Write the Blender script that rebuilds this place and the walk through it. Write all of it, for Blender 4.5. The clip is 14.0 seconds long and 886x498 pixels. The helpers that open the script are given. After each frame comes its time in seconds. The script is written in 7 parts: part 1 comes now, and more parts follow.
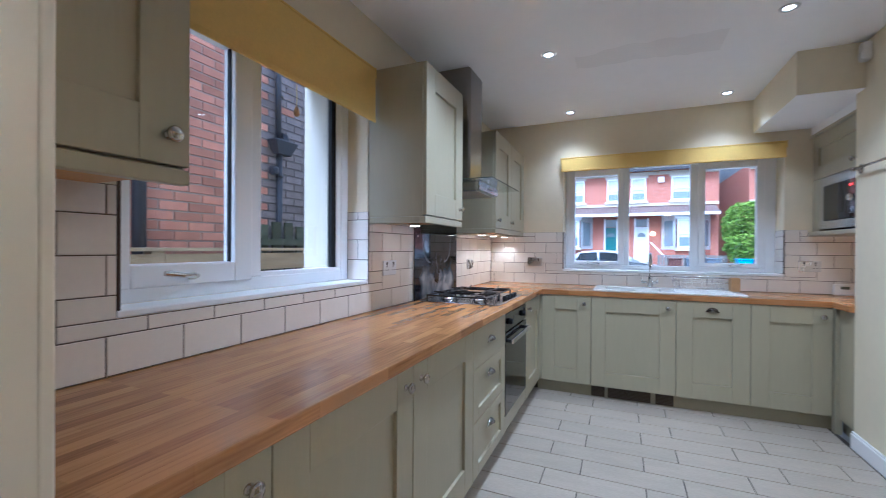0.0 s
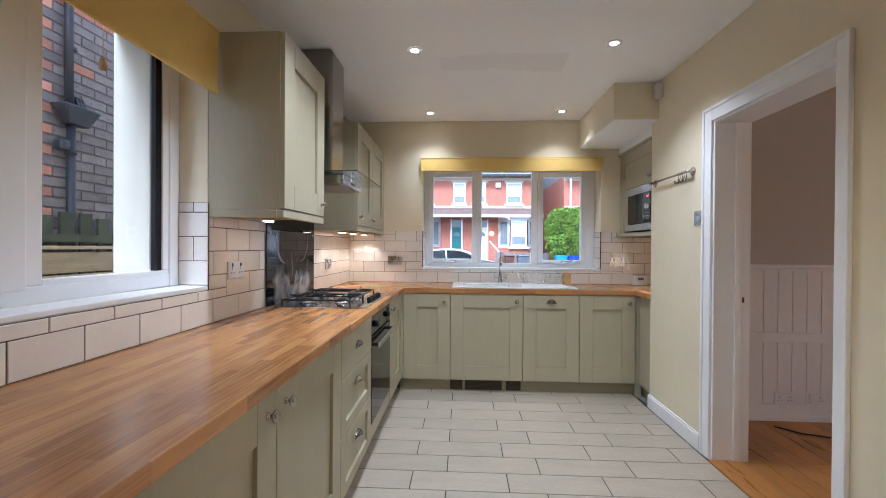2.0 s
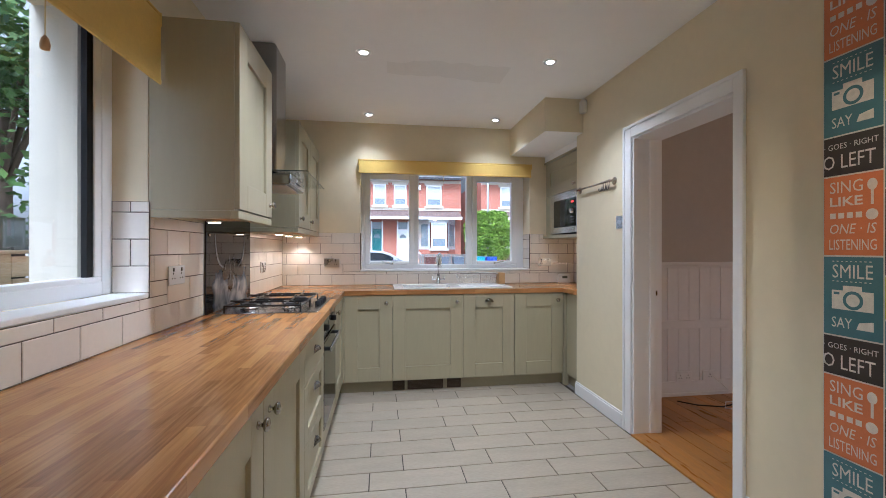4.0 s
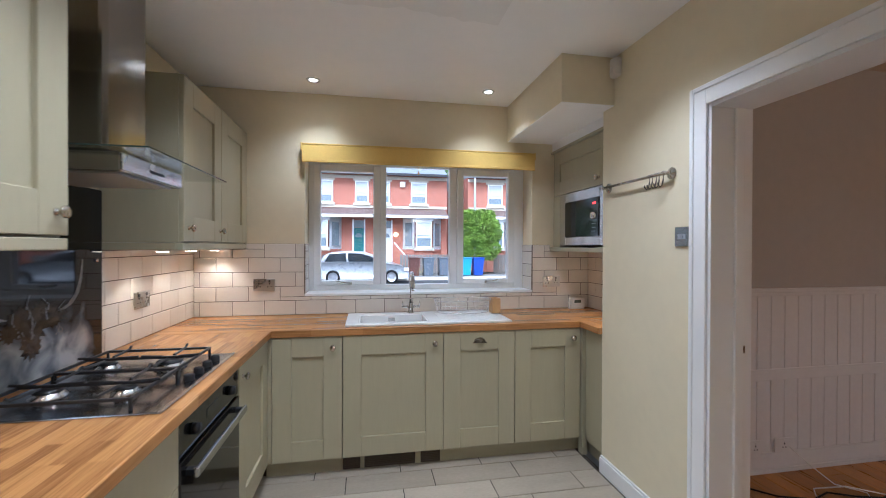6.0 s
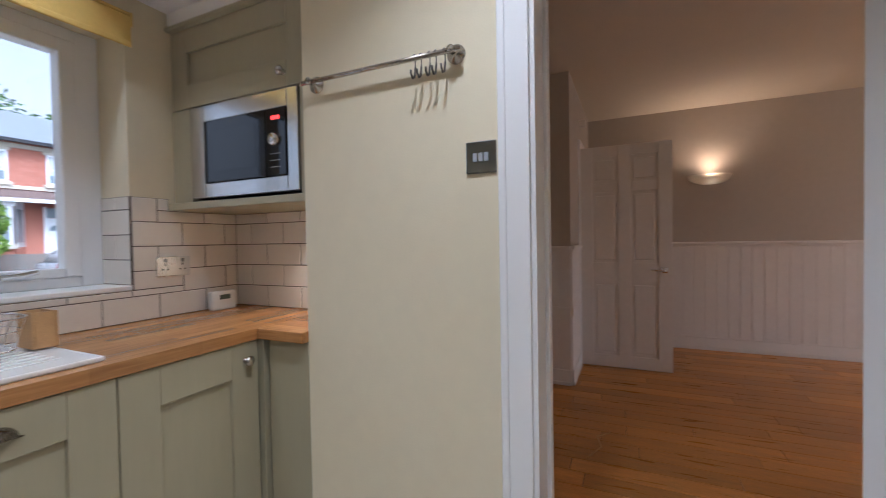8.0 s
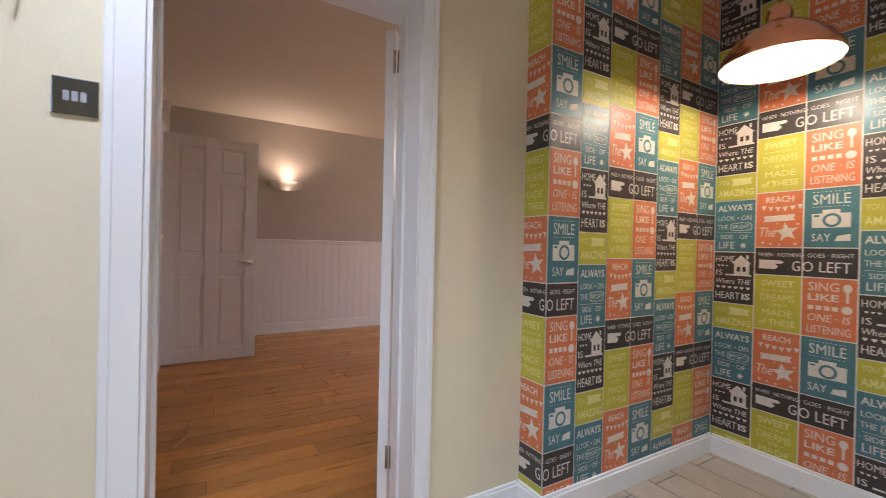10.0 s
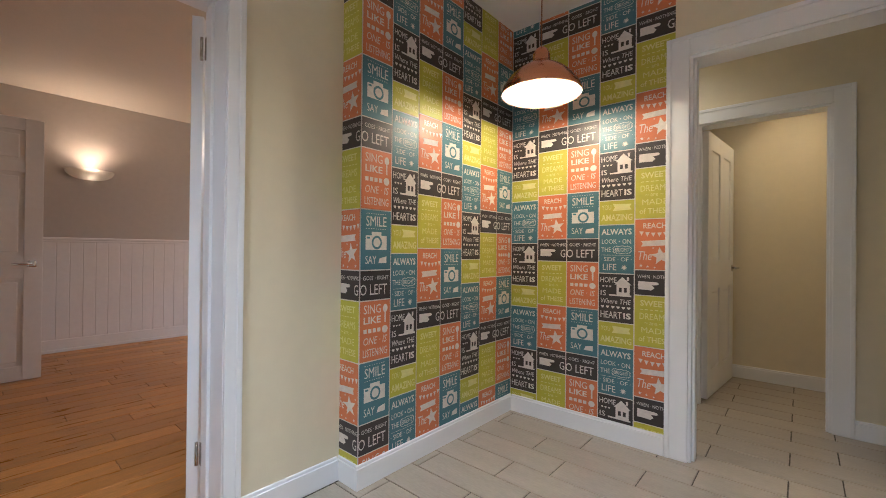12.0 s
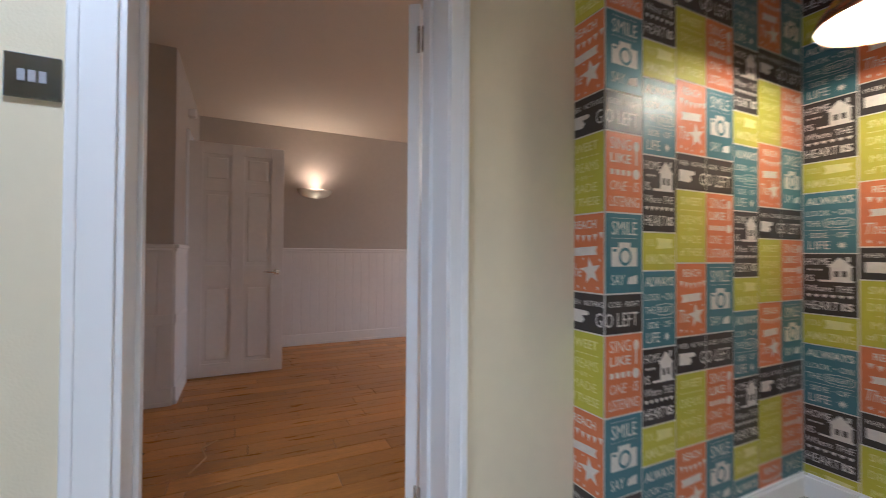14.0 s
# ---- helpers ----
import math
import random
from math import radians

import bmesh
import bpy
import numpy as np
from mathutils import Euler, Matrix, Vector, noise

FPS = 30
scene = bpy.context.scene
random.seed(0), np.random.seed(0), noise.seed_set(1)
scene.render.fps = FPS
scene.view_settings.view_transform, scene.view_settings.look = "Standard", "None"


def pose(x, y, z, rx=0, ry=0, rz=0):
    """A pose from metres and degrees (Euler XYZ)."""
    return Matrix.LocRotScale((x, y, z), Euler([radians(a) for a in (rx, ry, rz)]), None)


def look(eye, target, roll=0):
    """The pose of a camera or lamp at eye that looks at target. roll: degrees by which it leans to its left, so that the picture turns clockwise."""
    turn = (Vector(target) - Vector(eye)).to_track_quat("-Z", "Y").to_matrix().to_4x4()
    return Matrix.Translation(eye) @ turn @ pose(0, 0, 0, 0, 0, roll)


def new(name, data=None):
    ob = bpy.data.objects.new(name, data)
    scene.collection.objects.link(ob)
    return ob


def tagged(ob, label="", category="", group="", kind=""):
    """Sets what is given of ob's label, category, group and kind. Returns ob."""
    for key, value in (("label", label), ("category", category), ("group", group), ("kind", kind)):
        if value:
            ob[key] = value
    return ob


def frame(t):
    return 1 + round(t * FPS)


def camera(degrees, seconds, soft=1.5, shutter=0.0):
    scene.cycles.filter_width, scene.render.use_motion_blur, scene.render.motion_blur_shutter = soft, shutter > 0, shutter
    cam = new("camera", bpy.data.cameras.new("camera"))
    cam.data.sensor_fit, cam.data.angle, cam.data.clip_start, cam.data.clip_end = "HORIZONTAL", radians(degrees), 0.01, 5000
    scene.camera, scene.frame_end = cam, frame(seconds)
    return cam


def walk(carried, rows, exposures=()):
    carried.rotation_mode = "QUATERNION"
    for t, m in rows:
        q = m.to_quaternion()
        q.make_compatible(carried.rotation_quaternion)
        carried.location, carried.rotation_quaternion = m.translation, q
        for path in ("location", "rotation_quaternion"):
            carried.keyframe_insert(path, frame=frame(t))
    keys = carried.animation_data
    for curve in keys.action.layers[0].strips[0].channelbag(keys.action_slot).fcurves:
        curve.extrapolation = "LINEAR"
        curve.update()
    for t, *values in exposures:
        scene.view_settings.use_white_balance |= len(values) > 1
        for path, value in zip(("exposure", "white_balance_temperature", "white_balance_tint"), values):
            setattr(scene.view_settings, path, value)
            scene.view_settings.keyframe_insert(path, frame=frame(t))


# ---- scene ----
cam = camera(94.3, 14.0, 0.9, 0.25)
METRES, EYE, TILT, LEAN, TURN = 4.4, 1.27, 0.0, 0.0, 21.1
PATH = [
    (0, (0.405, 0.565, 1.234), (-0.391, 2.4, 1.228), 0.3),
    (0.5, (0.354, 0.586, 1.303), (-0.075, 2.54, 1.294), 0.3),
    (1, (0.354, 0.594, 1.357), (0.1, 2.578, 1.346), 0.3),
    (1.5, (0.355, 0.606, 1.324), (0.191, 2.599, 1.319), 0.3),
    (2, (0.286, 0.665, 1.237), (0.187, 2.662, 1.226), 0.4),
    (2.5, (0.184, 0.634, 1.199), (0.239, 2.634, 1.197), 0.5),
    (3, (0.073, 0.614, 1.189), (0.287, 2.602, 1.196), 0.6),
    (3.2, (0.064, 0.59, 1.199), (0.303, 2.576, 1.204), 0.4),
    (5.3, (0.233, 1.084, 1.279), (0.572, 3.055, 1.279), 0.3),
    (5.5, (0.275, 1.238, 1.295), (0.613, 3.209, 1.295), 0.3),
    (6, (0.322, 1.637, 1.376), (0.686, 3.603, 1.364), 0.2),
    (6.5, (0.41, 2.078, 1.404), (0.925, 4.011, 1.389), 0.1),
    (7, (0.473, 2.47, 1.347), (1.482, 4.197, 1.331), -0.4),
    (7.5, (0.637, 2.72, 1.261), (2.118, 4.064, 1.231), -0.7),
    (8, (0.633, 2.899, 1.194), (2.451, 3.731, 1.15), -1.0),
    (8.5, (0.543, 3.015, 1.153), (2.528, 3.257, 1.115), -0.9),
    (9, (0.45, 3.07, 1.121), (2.429, 2.781, 1.088), -0.8),
    (9.2, (0.442, 3.048, 1.112), (2.386, 2.579, 1.083), -0.1),
    (11.3, (0.249, 2.973, 1.036), (1.68, 1.577, 1.037), 0.7),
    (11.5, (0.208, 2.959, 1.033), (1.614, 1.537, 1.037), 0.7),
    (12, (0.164, 2.939, 1.032), (1.48, 1.432, 1.042), 0.6),
    (12.5, (0.164, 2.944, 1.039), (1.4, 1.371, 1.052), 0.5),
    (13, (0.182, 2.949, 1.035), (1.424, 1.381, 1.049), 0.6),
    (13.5, (0.348, 2.929, 1.028), (1.855, 1.614, 1.066), 0.5),
    (14, (0.628, 2.89, 1.072), (2.43, 2.022, 1.096), 0.4),
]
walk(cam, [(t, look(eye, target, roll)) for t, eye, target, roll in PATH],
     [(0, 1.3, 4300, 10), (1.0, 1.38, 4800, 10), (3, 1.32, 4900, 10), (5.5, 1.15, 4950, 10), (6.5, 1.15, 4850, 10), (7.5, 0.9, 4900, 10), (8.5, 1.25, 5000, 15), (9.2, 1.5, 4950, 15), (11.5, 1.6, 4850, 10), (13, 1.6, 4750, 10), (14, 1.4, 4600, 10)])

# ---- world and light ----
world = bpy.data.worlds.new("sky")
scene.world = world
world.use_nodes = True
wt = world.node_tree
sky = wt.nodes.new("ShaderNodeTexSky")
sky.sky_type = "NISHITA"
sky.sun_disc = False
sky.sun_elevation, sky.sun_rotation = radians(48), radians(200)
sky.dust_density, sky.air_density = 5.0, 1.0
hsv = wt.nodes.new("ShaderNodeHueSaturation")
hsv.inputs["Saturation"].default_value = 0.08
wt.links.new(sky.outputs["Color"], hsv.inputs["Color"])
wt.links.new(hsv.outputs["Color"], wt.nodes["Background"].inputs["Color"])
wt.nodes["Background"].inputs["Strength"].default_value = 0.15
sun_data = bpy.data.lights.new("sun", "SUN")
sun_data.energy, sun_data.angle, sun_data.color = 1.3, radians(20), (1.0, 0.96, 0.9)
sun = new("sun", sun_data)
sun.matrix_world = look((0, 0, 12), (2.0, 7.0, 3.0))


def lamp_point(name, x, y, z, watts, color, radius):
    d = bpy.data.lights.new(name, "POINT")
    d.energy, d.color, d.shadow_soft_size = watts, color, radius
    o = new(name, d)
    o.location = (x, y, z)
    return o


def lamp_spot(name, x, y, z, watts, color, degrees, blend, radius, aim=None):
    d = bpy.data.lights.new(name, "SPOT")
    d.energy, d.color, d.shadow_soft_size = watts, color, radius
    d.spot_size, d.spot_blend = radians(degrees), blend
    o = new(name, d)
    o.matrix_world = look((x, y, z), aim or (x, y + 0.001, z - 1))
    return o


WARM, SOFT = (1.0, 0.80, 0.56), (1.0, 0.93, 0.83)
SPOTS = [(-0.03, 4.48), (1.17, 4.46), (-0.03, 3.26), (1.19, 3.21), (-0.02, 2.46)]
for sx, sy in SPOTS:
    lamp_spot("downlight_beam", sx, sy, 2.455, 10 if sy > 4 else (28 if sy > 3 else 36), SOFT, 114 if sy > 4 else 124, 1.0, 0.05)
UNDER = [(-0.70, 2.70, 1.36), (-0.70, 3.95, 1.345), (-0.70, 4.30, 1.345), (-0.68, 4.62, 1.345), (2.0, 4.06, 1.33)]
for ux, uy, uz in UNDER:
    lamp_spot("cabinet_beam", ux, uy, uz - 0.010, 4.0 if ux > 1 else (0.4 if uy < 3 else 2.1), WARM, 120, 0.6, 0.02)
lamp_point("pendant_bulb_light", 1.163, 1.052, 1.86, 8.5, (1.0, 0.72, 0.40), 0.05)
# second wall light, at y -0.55, is unseen and added to brighten the lounge
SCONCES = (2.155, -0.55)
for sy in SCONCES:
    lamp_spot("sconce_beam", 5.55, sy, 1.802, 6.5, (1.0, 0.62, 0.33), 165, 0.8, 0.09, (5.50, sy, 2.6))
# added fill light that brightens the lounge, with no known source
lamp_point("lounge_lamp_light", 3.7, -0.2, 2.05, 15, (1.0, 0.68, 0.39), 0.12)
lamp_spot("back_room_beam", 0.2, -0.85, 2.455, 9, (1.0, 0.64, 0.27), 130, 1.0, 0.05)
# unseen lobby lamp, added to lift the lobby walls and floor
lamp_spot("lobby_fill", 1.0, 0.05, 2.455, 8, (1.0, 0.78, 0.50), 150, 1.0, 0.05)

# ---- materials ----
MATS = {}


def mat(name, color, rough=0.6, metal=0.0, vary=0.06, scale=8.0, bump=0.0, bscale=60.0, spec=0.5, rvary=0.08, stretch=None, obj=0.0, coat=0.0):
    """A procedural surface: base colour with broad and fine variation, bump, and a shift from piece to piece."""
    if name in MATS:
        return MATS[name]
    m = bpy.data.materials.new(name)
    m.use_nodes = True
    nt = m.node_tree
    b = nt.nodes["Principled BSDF"]
    tc = nt.nodes.new("ShaderNodeTexCoord")
    mp = nt.nodes.new("ShaderNodeMapping")
    if stretch:
        mp.inputs["Scale"].default_value = stretch
    geo = nt.nodes.new("ShaderNodeNewGeometry")
    nt.links.new(geo.outputs["Position"], mp.inputs["Vector"])
    n1 = nt.nodes.new("ShaderNodeTexNoise")
    n1.inputs["Scale"].default_value, n1.inputs["Detail"].default_value = scale, 6
    n2 = nt.nodes.new("ShaderNodeTexNoise")
    n2.inputs["Scale"].default_value, n2.inputs["Detail"].default_value = scale * 9, 4
    for n in (n1, n2):
        nt.links.new(mp.outputs["Vector"], n.inputs["Vector"])
    add = nt.nodes.new("ShaderNodeMath")
    add.operation = "ADD"
    nt.links.new(n1.outputs["Fac"], add.inputs[0])
    nt.links.new(n2.outputs["Fac"], add.inputs[1])
    mr = nt.nodes.new("ShaderNodeMapRange")
    mr.inputs["From Min"].default_value, mr.inputs["From Max"].default_value = 0.6, 1.4
    mr.inputs["To Min"].default_value, mr.inputs["To Max"].default_value = 1 - vary, 1 + vary
    nt.links.new(add.outputs[0], mr.inputs["Value"])
    fac = mr.outputs["Result"]
    if obj:
        oi = nt.nodes.new("ShaderNodeObjectInfo")
        om = nt.nodes.new("ShaderNodeMapRange")
        om.inputs["To Min"].default_value, om.inputs["To Max"].default_value = 1 - obj, 1 + obj
        nt.links.new(oi.outputs["Random"], om.inputs["Value"])
        mu = nt.nodes.new("ShaderNodeMath")
        mu.operation = "MULTIPLY"
        nt.links.new(fac, mu.inputs[0])
        nt.links.new(om.outputs["Result"], mu.inputs[1])
        fac = mu.outputs[0]
    vm = nt.nodes.new("ShaderNodeVectorMath")
    vm.operation = "SCALE"
    vm.inputs[0].default_value = color
    nt.links.new(fac, vm.inputs["Scale"])
    nt.links.new(vm.outputs["Vector"], b.inputs["Base Color"])
    rr = nt.nodes.new("ShaderNodeMapRange")
    rr.inputs["From Min"].default_value, rr.inputs["From Max"].default_value = 0.3, 0.7
    rr.inputs["To Min"].default_value, rr.inputs["To Max"].default_value = max(0.02, rough - rvary), min(1, rough + rvary)
    nt.links.new(n1.outputs["Fac"], rr.inputs["Value"])
    nt.links.new(rr.outputs["Result"], b.inputs["Roughness"])
    b.inputs["Metallic"].default_value = metal
    b.inputs["Specular IOR Level"].default_value = spec
    b.inputs["Coat Weight"].default_value = coat
    b.inputs["Coat Roughness"].default_value = 0.12
    if bump:
        n3 = nt.nodes.new("ShaderNodeTexNoise")
        n3.inputs["Scale"].default_value, n3.inputs["Detail"].default_value = bscale, 5
        nt.links.new(mp.outputs["Vector"], n3.inputs["Vector"])
        bp = nt.nodes.new("ShaderNodeBump")
        bp.inputs["Strength"].default_value, bp.inputs["Distance"].default_value = bump, 0.01
        nt.links.new(n3.outputs["Fac"], bp.inputs["Height"])
        nt.links.new(bp.outputs["Normal"], b.inputs["Normal"])
    MATS[name] = m
    return m


def glow(name, color, strength):
    if name in MATS:
        return MATS[name]
    m = bpy.data.materials.new(name)
    m.use_nodes = True
    b = m.node_tree.nodes["Principled BSDF"]
    b.inputs["Base Color"].default_value = (*color, 1)
    b.inputs["Emission Color"].default_value = (*color, 1)
    b.inputs["Emission Strength"].default_value = strength
    MATS[name] = m
    return m


def pane_glass(name, tint=(1, 1, 1), rough=0.0):
    if name in MATS:
        return MATS[name]
    m = bpy.data.materials.new(name)
    m.use_nodes = True
    nt = m.node_tree
    nt.nodes.remove(nt.nodes["Principled BSDF"])
    tr, gl, mx, lw, pw, mr = (nt.nodes.new(k) for k in ("ShaderNodeBsdfTransparent", "ShaderNodeBsdfGlossy", "ShaderNodeMixShader", "ShaderNodeLayerWeight", "ShaderNodeMath", "ShaderNodeMapRange"))
    tr.inputs["Color"].default_value = (*tint, 1)
    gl.inputs["Roughness"].default_value = rough
    lw.inputs["Blend"].default_value = 0.5
    pw.operation = "POWER"
    pw.inputs[1].default_value = 4.0
    mr.inputs["To Min"].default_value, mr.inputs["To Max"].default_value = 0.035, 0.8
    nt.links.new(lw.outputs["Facing"], pw.inputs[0])
    nt.links.new(pw.outputs[0], mr.inputs["Value"])
    nt.links.new(mr.outputs["Result"], mx.inputs[0])
    nt.links.new(tr.outputs[0], mx.inputs[1])
    nt.links.new(gl.outputs[0], mx.inputs[2])
    nt.links.new(mx.outputs[0], nt.nodes["Material Output"].inputs["Surface"])
    MATS[name] = m
    return m


def staves(name, along, light, dark, length=0.45, width=0.045, rough=0.3, gap=0.0006):
    """Glued oak staves running along an axis, each with its own tone and grain."""
    m = bpy.data.materials.new(name)
    m.use_nodes = True
    nt = m.node_tree
    b = nt.nodes["Principled BSDF"]
    geo = nt.nodes.new("ShaderNodeNewGeometry")
    mp = nt.nodes.new("ShaderNodeMapping")
    mp.inputs["Rotation"].default_value = (0, 0, radians(90) if along == "y" else 0)
    nt.links.new(geo.outputs["Position"], mp.inputs["Vector"])
    br = nt.nodes.new("ShaderNodeTexBrick")
    br.offset, br.offset_frequency, br.squash = 0.37, 3, 1.0
    br.inputs["Color1"].default_value = (0, 0, 0, 1)
    br.inputs["Color2"].default_value = (1, 1, 1, 1)
    br.inputs["Mortar"].default_value = (0.25, 0.25, 0.25, 1)
    br.inputs["Scale"].default_value = 1.0
    br.inputs["Mortar Size"].default_value = gap
    br.inputs["Brick Width"].default_value = length
    br.inputs["Row Height"].default_value = width
    nt.links.new(mp.outputs["Vector"], br.inputs["Vector"])
    st = nt.nodes.new("ShaderNodeMapping")
    st.inputs["Scale"].default_value = (7, 110, 110)
    nt.links.new(mp.outputs["Vector"], st.inputs["Vector"])
    n = nt.nodes.new("ShaderNodeTexNoise")
    n.inputs["Scale"].default_value, n.inputs["Detail"].default_value = 1.0, 6
    nt.links.new(st.outputs["Vector"], n.inputs["Vector"])
    mix = nt.nodes.new("ShaderNodeMath")
    mix.operation = "MULTIPLY_ADD"
    mix.inputs[1].default_value, mix.inputs[2].default_value = 0.9, 0.0
    nt.links.new(n.outputs["Fac"], mix.inputs[0])
    ad = nt.nodes.new("ShaderNodeMath")
    ad.operation = "MULTIPLY_ADD"
    ad.inputs[1].default_value = 0.46
    nt.links.new(br.outputs["Color"], ad.inputs[0])
    nt.links.new(mix.outputs[0], ad.inputs[2])
    ramp = nt.nodes.new("ShaderNodeValToRGB")
    ramp.color_ramp.elements[0].position, ramp.color_ramp.elements[1].position = 0.22, 0.92
    ramp.color_ramp.elements[0].color = (*dark, 1)
    ramp.color_ramp.elements[1].color = (*light, 1)
    nt.links.new(ad.outputs[0], ramp.inputs["Fac"])
    nt.links.new(ramp.outputs["Color"], b.inputs["Base Color"])
    b.inputs["Roughness"].default_value = rough
    bp = nt.nodes.new("ShaderNodeBump")
    bp.inputs["Strength"].default_value, bp.inputs["Distance"].default_value = 0.05, 0.003
    nt.links.new(n.outputs["Fac"], bp.inputs["Height"])
    nt.links.new(bp.outputs["Normal"], b.inputs["Normal"])
    return m


CREAM = mat("cream_wall_paint", (0.78, 0.70, 0.51), 0.75, vary=0.03, scale=2.0, bump=0.08, bscale=180)
CEIL = mat("white_ceiling_paint", (0.93, 0.92, 0.905), 0.85, vary=0.015, scale=1.2, bump=0.05, bscale=120)
GLOSSW = mat("white_gloss_paint", (0.87, 0.87, 0.88), 0.34, vary=0.008, scale=2.0, rvary=0.01)
SAGE = mat("sage_painted_wood", (0.41, 0.372, 0.25), 0.42, vary=0.04, scale=5.0, bump=0.05, bscale=140, stretch=(1, 1, 0.15))
SAGE_IN = mat("sage_carcass", (0.37, 0.34, 0.23), 0.5, vary=0.03, scale=4.0)
OAK_Y = staves("oak_staves_long", "y", (0.50, 0.245, 0.080), (0.19, 0.078, 0.023), length=0.30, width=0.038, rough=0.24)
OAK_X = staves("oak_staves_cross", "x", (0.50, 0.245, 0.080), (0.19, 0.078, 0.023), length=0.30, width=0.038, rough=0.24)
TILE = mat("white_glazed_tile", (0.80, 0.75, 0.68), 0.14, vary=0.03, scale=6, obj=0.04, spec=0.6, bump=0.03, bscale=14, rvary=0.04)
GROUT = mat("dark_grout", (0.085, 0.062, 0.05), 0.9, vary=0.2, scale=40)
FTILE = mat("pale_wood_effect_tile", (0.41, 0.355, 0.278), 0.33, vary=0.14, scale=3.5, stretch=(1.2, 4, 4), obj=0.06, rvary=0.04)
FGROUT = mat("grey_floor_grout", (0.075, 0.062, 0.05), 0.9, vary=0.15, scale=30)
UPVC = mat("white_upvc", (0.89, 0.90, 0.92), 0.32, vary=0.008, scale=2, rvary=0.01)
BLACK = mat("black_rubber", (0.008, 0.008, 0.009), 0.6, vary=0.1, spec=0.3)
STEEL = mat("brushed_steel", (0.60, 0.60, 0.60), 0.24, 1.0, vary=0.02, scale=4, rvary=0.03)
# hood steel darkened: the dark cabinets it mirrors are put into its colour
HOODST = mat("hood_steel_dark_reflection", (0.27, 0.255, 0.235), 0.19, 1.0, vary=0.01, scale=2, rvary=0.01)
CHROME = mat("polished_chrome", (0.75, 0.75, 0.75), 0.1, 1.0, vary=0.02)
NICKEL = mat("satin_nickel", (0.50, 0.47, 0.43), 0.15, 1.0, vary=0.03)
IRON = mat("cast_iron", (0.010, 0.010, 0.011), 0.42, vary=0.2, scale=30, bump=0.2)
BGLASS = mat("black_glass", (0.006, 0.006, 0.007), 0.05, vary=0.0, rvary=0.01, spec=0.5)
YELLOW = mat("yellow_blind_fabric", (0.78, 0.55, 0.15), 0.85, vary=0.05, scale=10, bump=0.15, bscale=400)
CERAMIC = mat("white_ceramic", (0.83, 0.83, 0.82), 0.12, vary=0.02, spec=0.6)
PLASTIC = mat("white_plastic", (0.78, 0.76, 0.72), 0.4, vary=0.03)
COPPER = mat("brushed_copper", (0.80, 0.38, 0.22), 0.2, 1.0, vary=0.06, stretch=(1, 1, 12))
MAUVE = mat("mauve_grey_paint", (0.45, 0.40, 0.345), 0.8, vary=0.04, scale=2, bump=0.06, bscale=150)
PANEL = mat("white_panel_paint", (0.72, 0.69, 0.66), 0.5, vary=0.04, scale=3, bump=0.05)
PLANK = mat("oak_floor_plank", (0.44, 0.19, 0.038), 0.33, spec=0.4, vary=0.28, scale=2.6, stretch=(9, 1.0, 9), obj=0.2, bump=0.06, bscale=12)
PLANKGAP = mat("plank_gap", (0.05, 0.025, 0.012), 0.9)
PINE = mat("pine_batten", (0.55, 0.33, 0.14), 0.6, vary=0.15, scale=6, stretch=(6, 1, 6))
SOCKETM = mat("brushed_socket_plate", (0.58, 0.57, 0.55), 0.3, 1.0, vary=0.04)
GREYP = mat("grey_switch_plate", (0.36, 0.385, 0.41), 0.2, 1.0, vary=0.03)
RENDERW = mat("white_render", (0.54, 0.51, 0.43), 0.85, vary=0.05, scale=3, bump=0.1, bscale=90)
GLASS = pane_glass("window_glass")
GLASS_T = pane_glass("hood_glass", (0.96, 0.98, 0.97))
LAMPON = glow("lamp_face", (1.0, 0.92, 0.80), 14)
BULBON = glow("warm_lamp_face", (1.0, 0.78, 0.50), 6)

# ---- building helpers ----
BASE = {}


def thing(name, x=0, y=0, z=0, label="", category="", group="", kind=""):
    o = new(name)
    o.location = (x, y, z)
    o.empty_display_size = 0.1
    BASE[o.name] = Vector((x, y, z))
    return tagged(o, label, category, group, kind)


def mesh_of(name, bm, material, shift=None, smooth=False):
    if shift:
        bmesh.ops.translate(bm, verts=bm.verts, vec=-shift)
    bmesh.ops.recalc_face_normals(bm, faces=bm.faces)
    if smooth:
        for f in bm.faces:
            f.smooth = True
    me = bpy.data.meshes.new(name)
    bm.to_mesh(me)
    bm.free()
    for m in (material if isinstance(material, (list, tuple)) else [material]):
        me.materials.append(m)
    return me


def part(name, bm, material, parent=None, label="", smooth=False):
    """Links a bmesh in world places as one mesh object under a thing or a part."""
    base = BASE[parent.name] if parent else Vector()
    o = new(name, mesh_of(name, bm, material, base, smooth))
    if parent:
        o.parent = parent
    BASE[o.name] = base
    if label:
        o["label"] = label
    return o


def box(bm, x0, x1, y0, y1, z0, z1, bevel=0.0, seg=2):
    r = bmesh.ops.create_cube(bm, size=1.0)["verts"]
    bmesh.ops.scale(bm, verts=r, vec=(abs(x1 - x0), abs(y1 - y0), abs(z1 - z0)))
    bmesh.ops.translate(bm, verts=r, vec=((x0 + x1) / 2, (y0 + y1) / 2, (z0 + z1) / 2))
    if bevel:
        es = list({e for v in r for e in v.link_edges})
        bmesh.ops.bevel(bm, geom=es, offset=bevel, segments=seg, affect="EDGES", profile=0.5)
    return bm


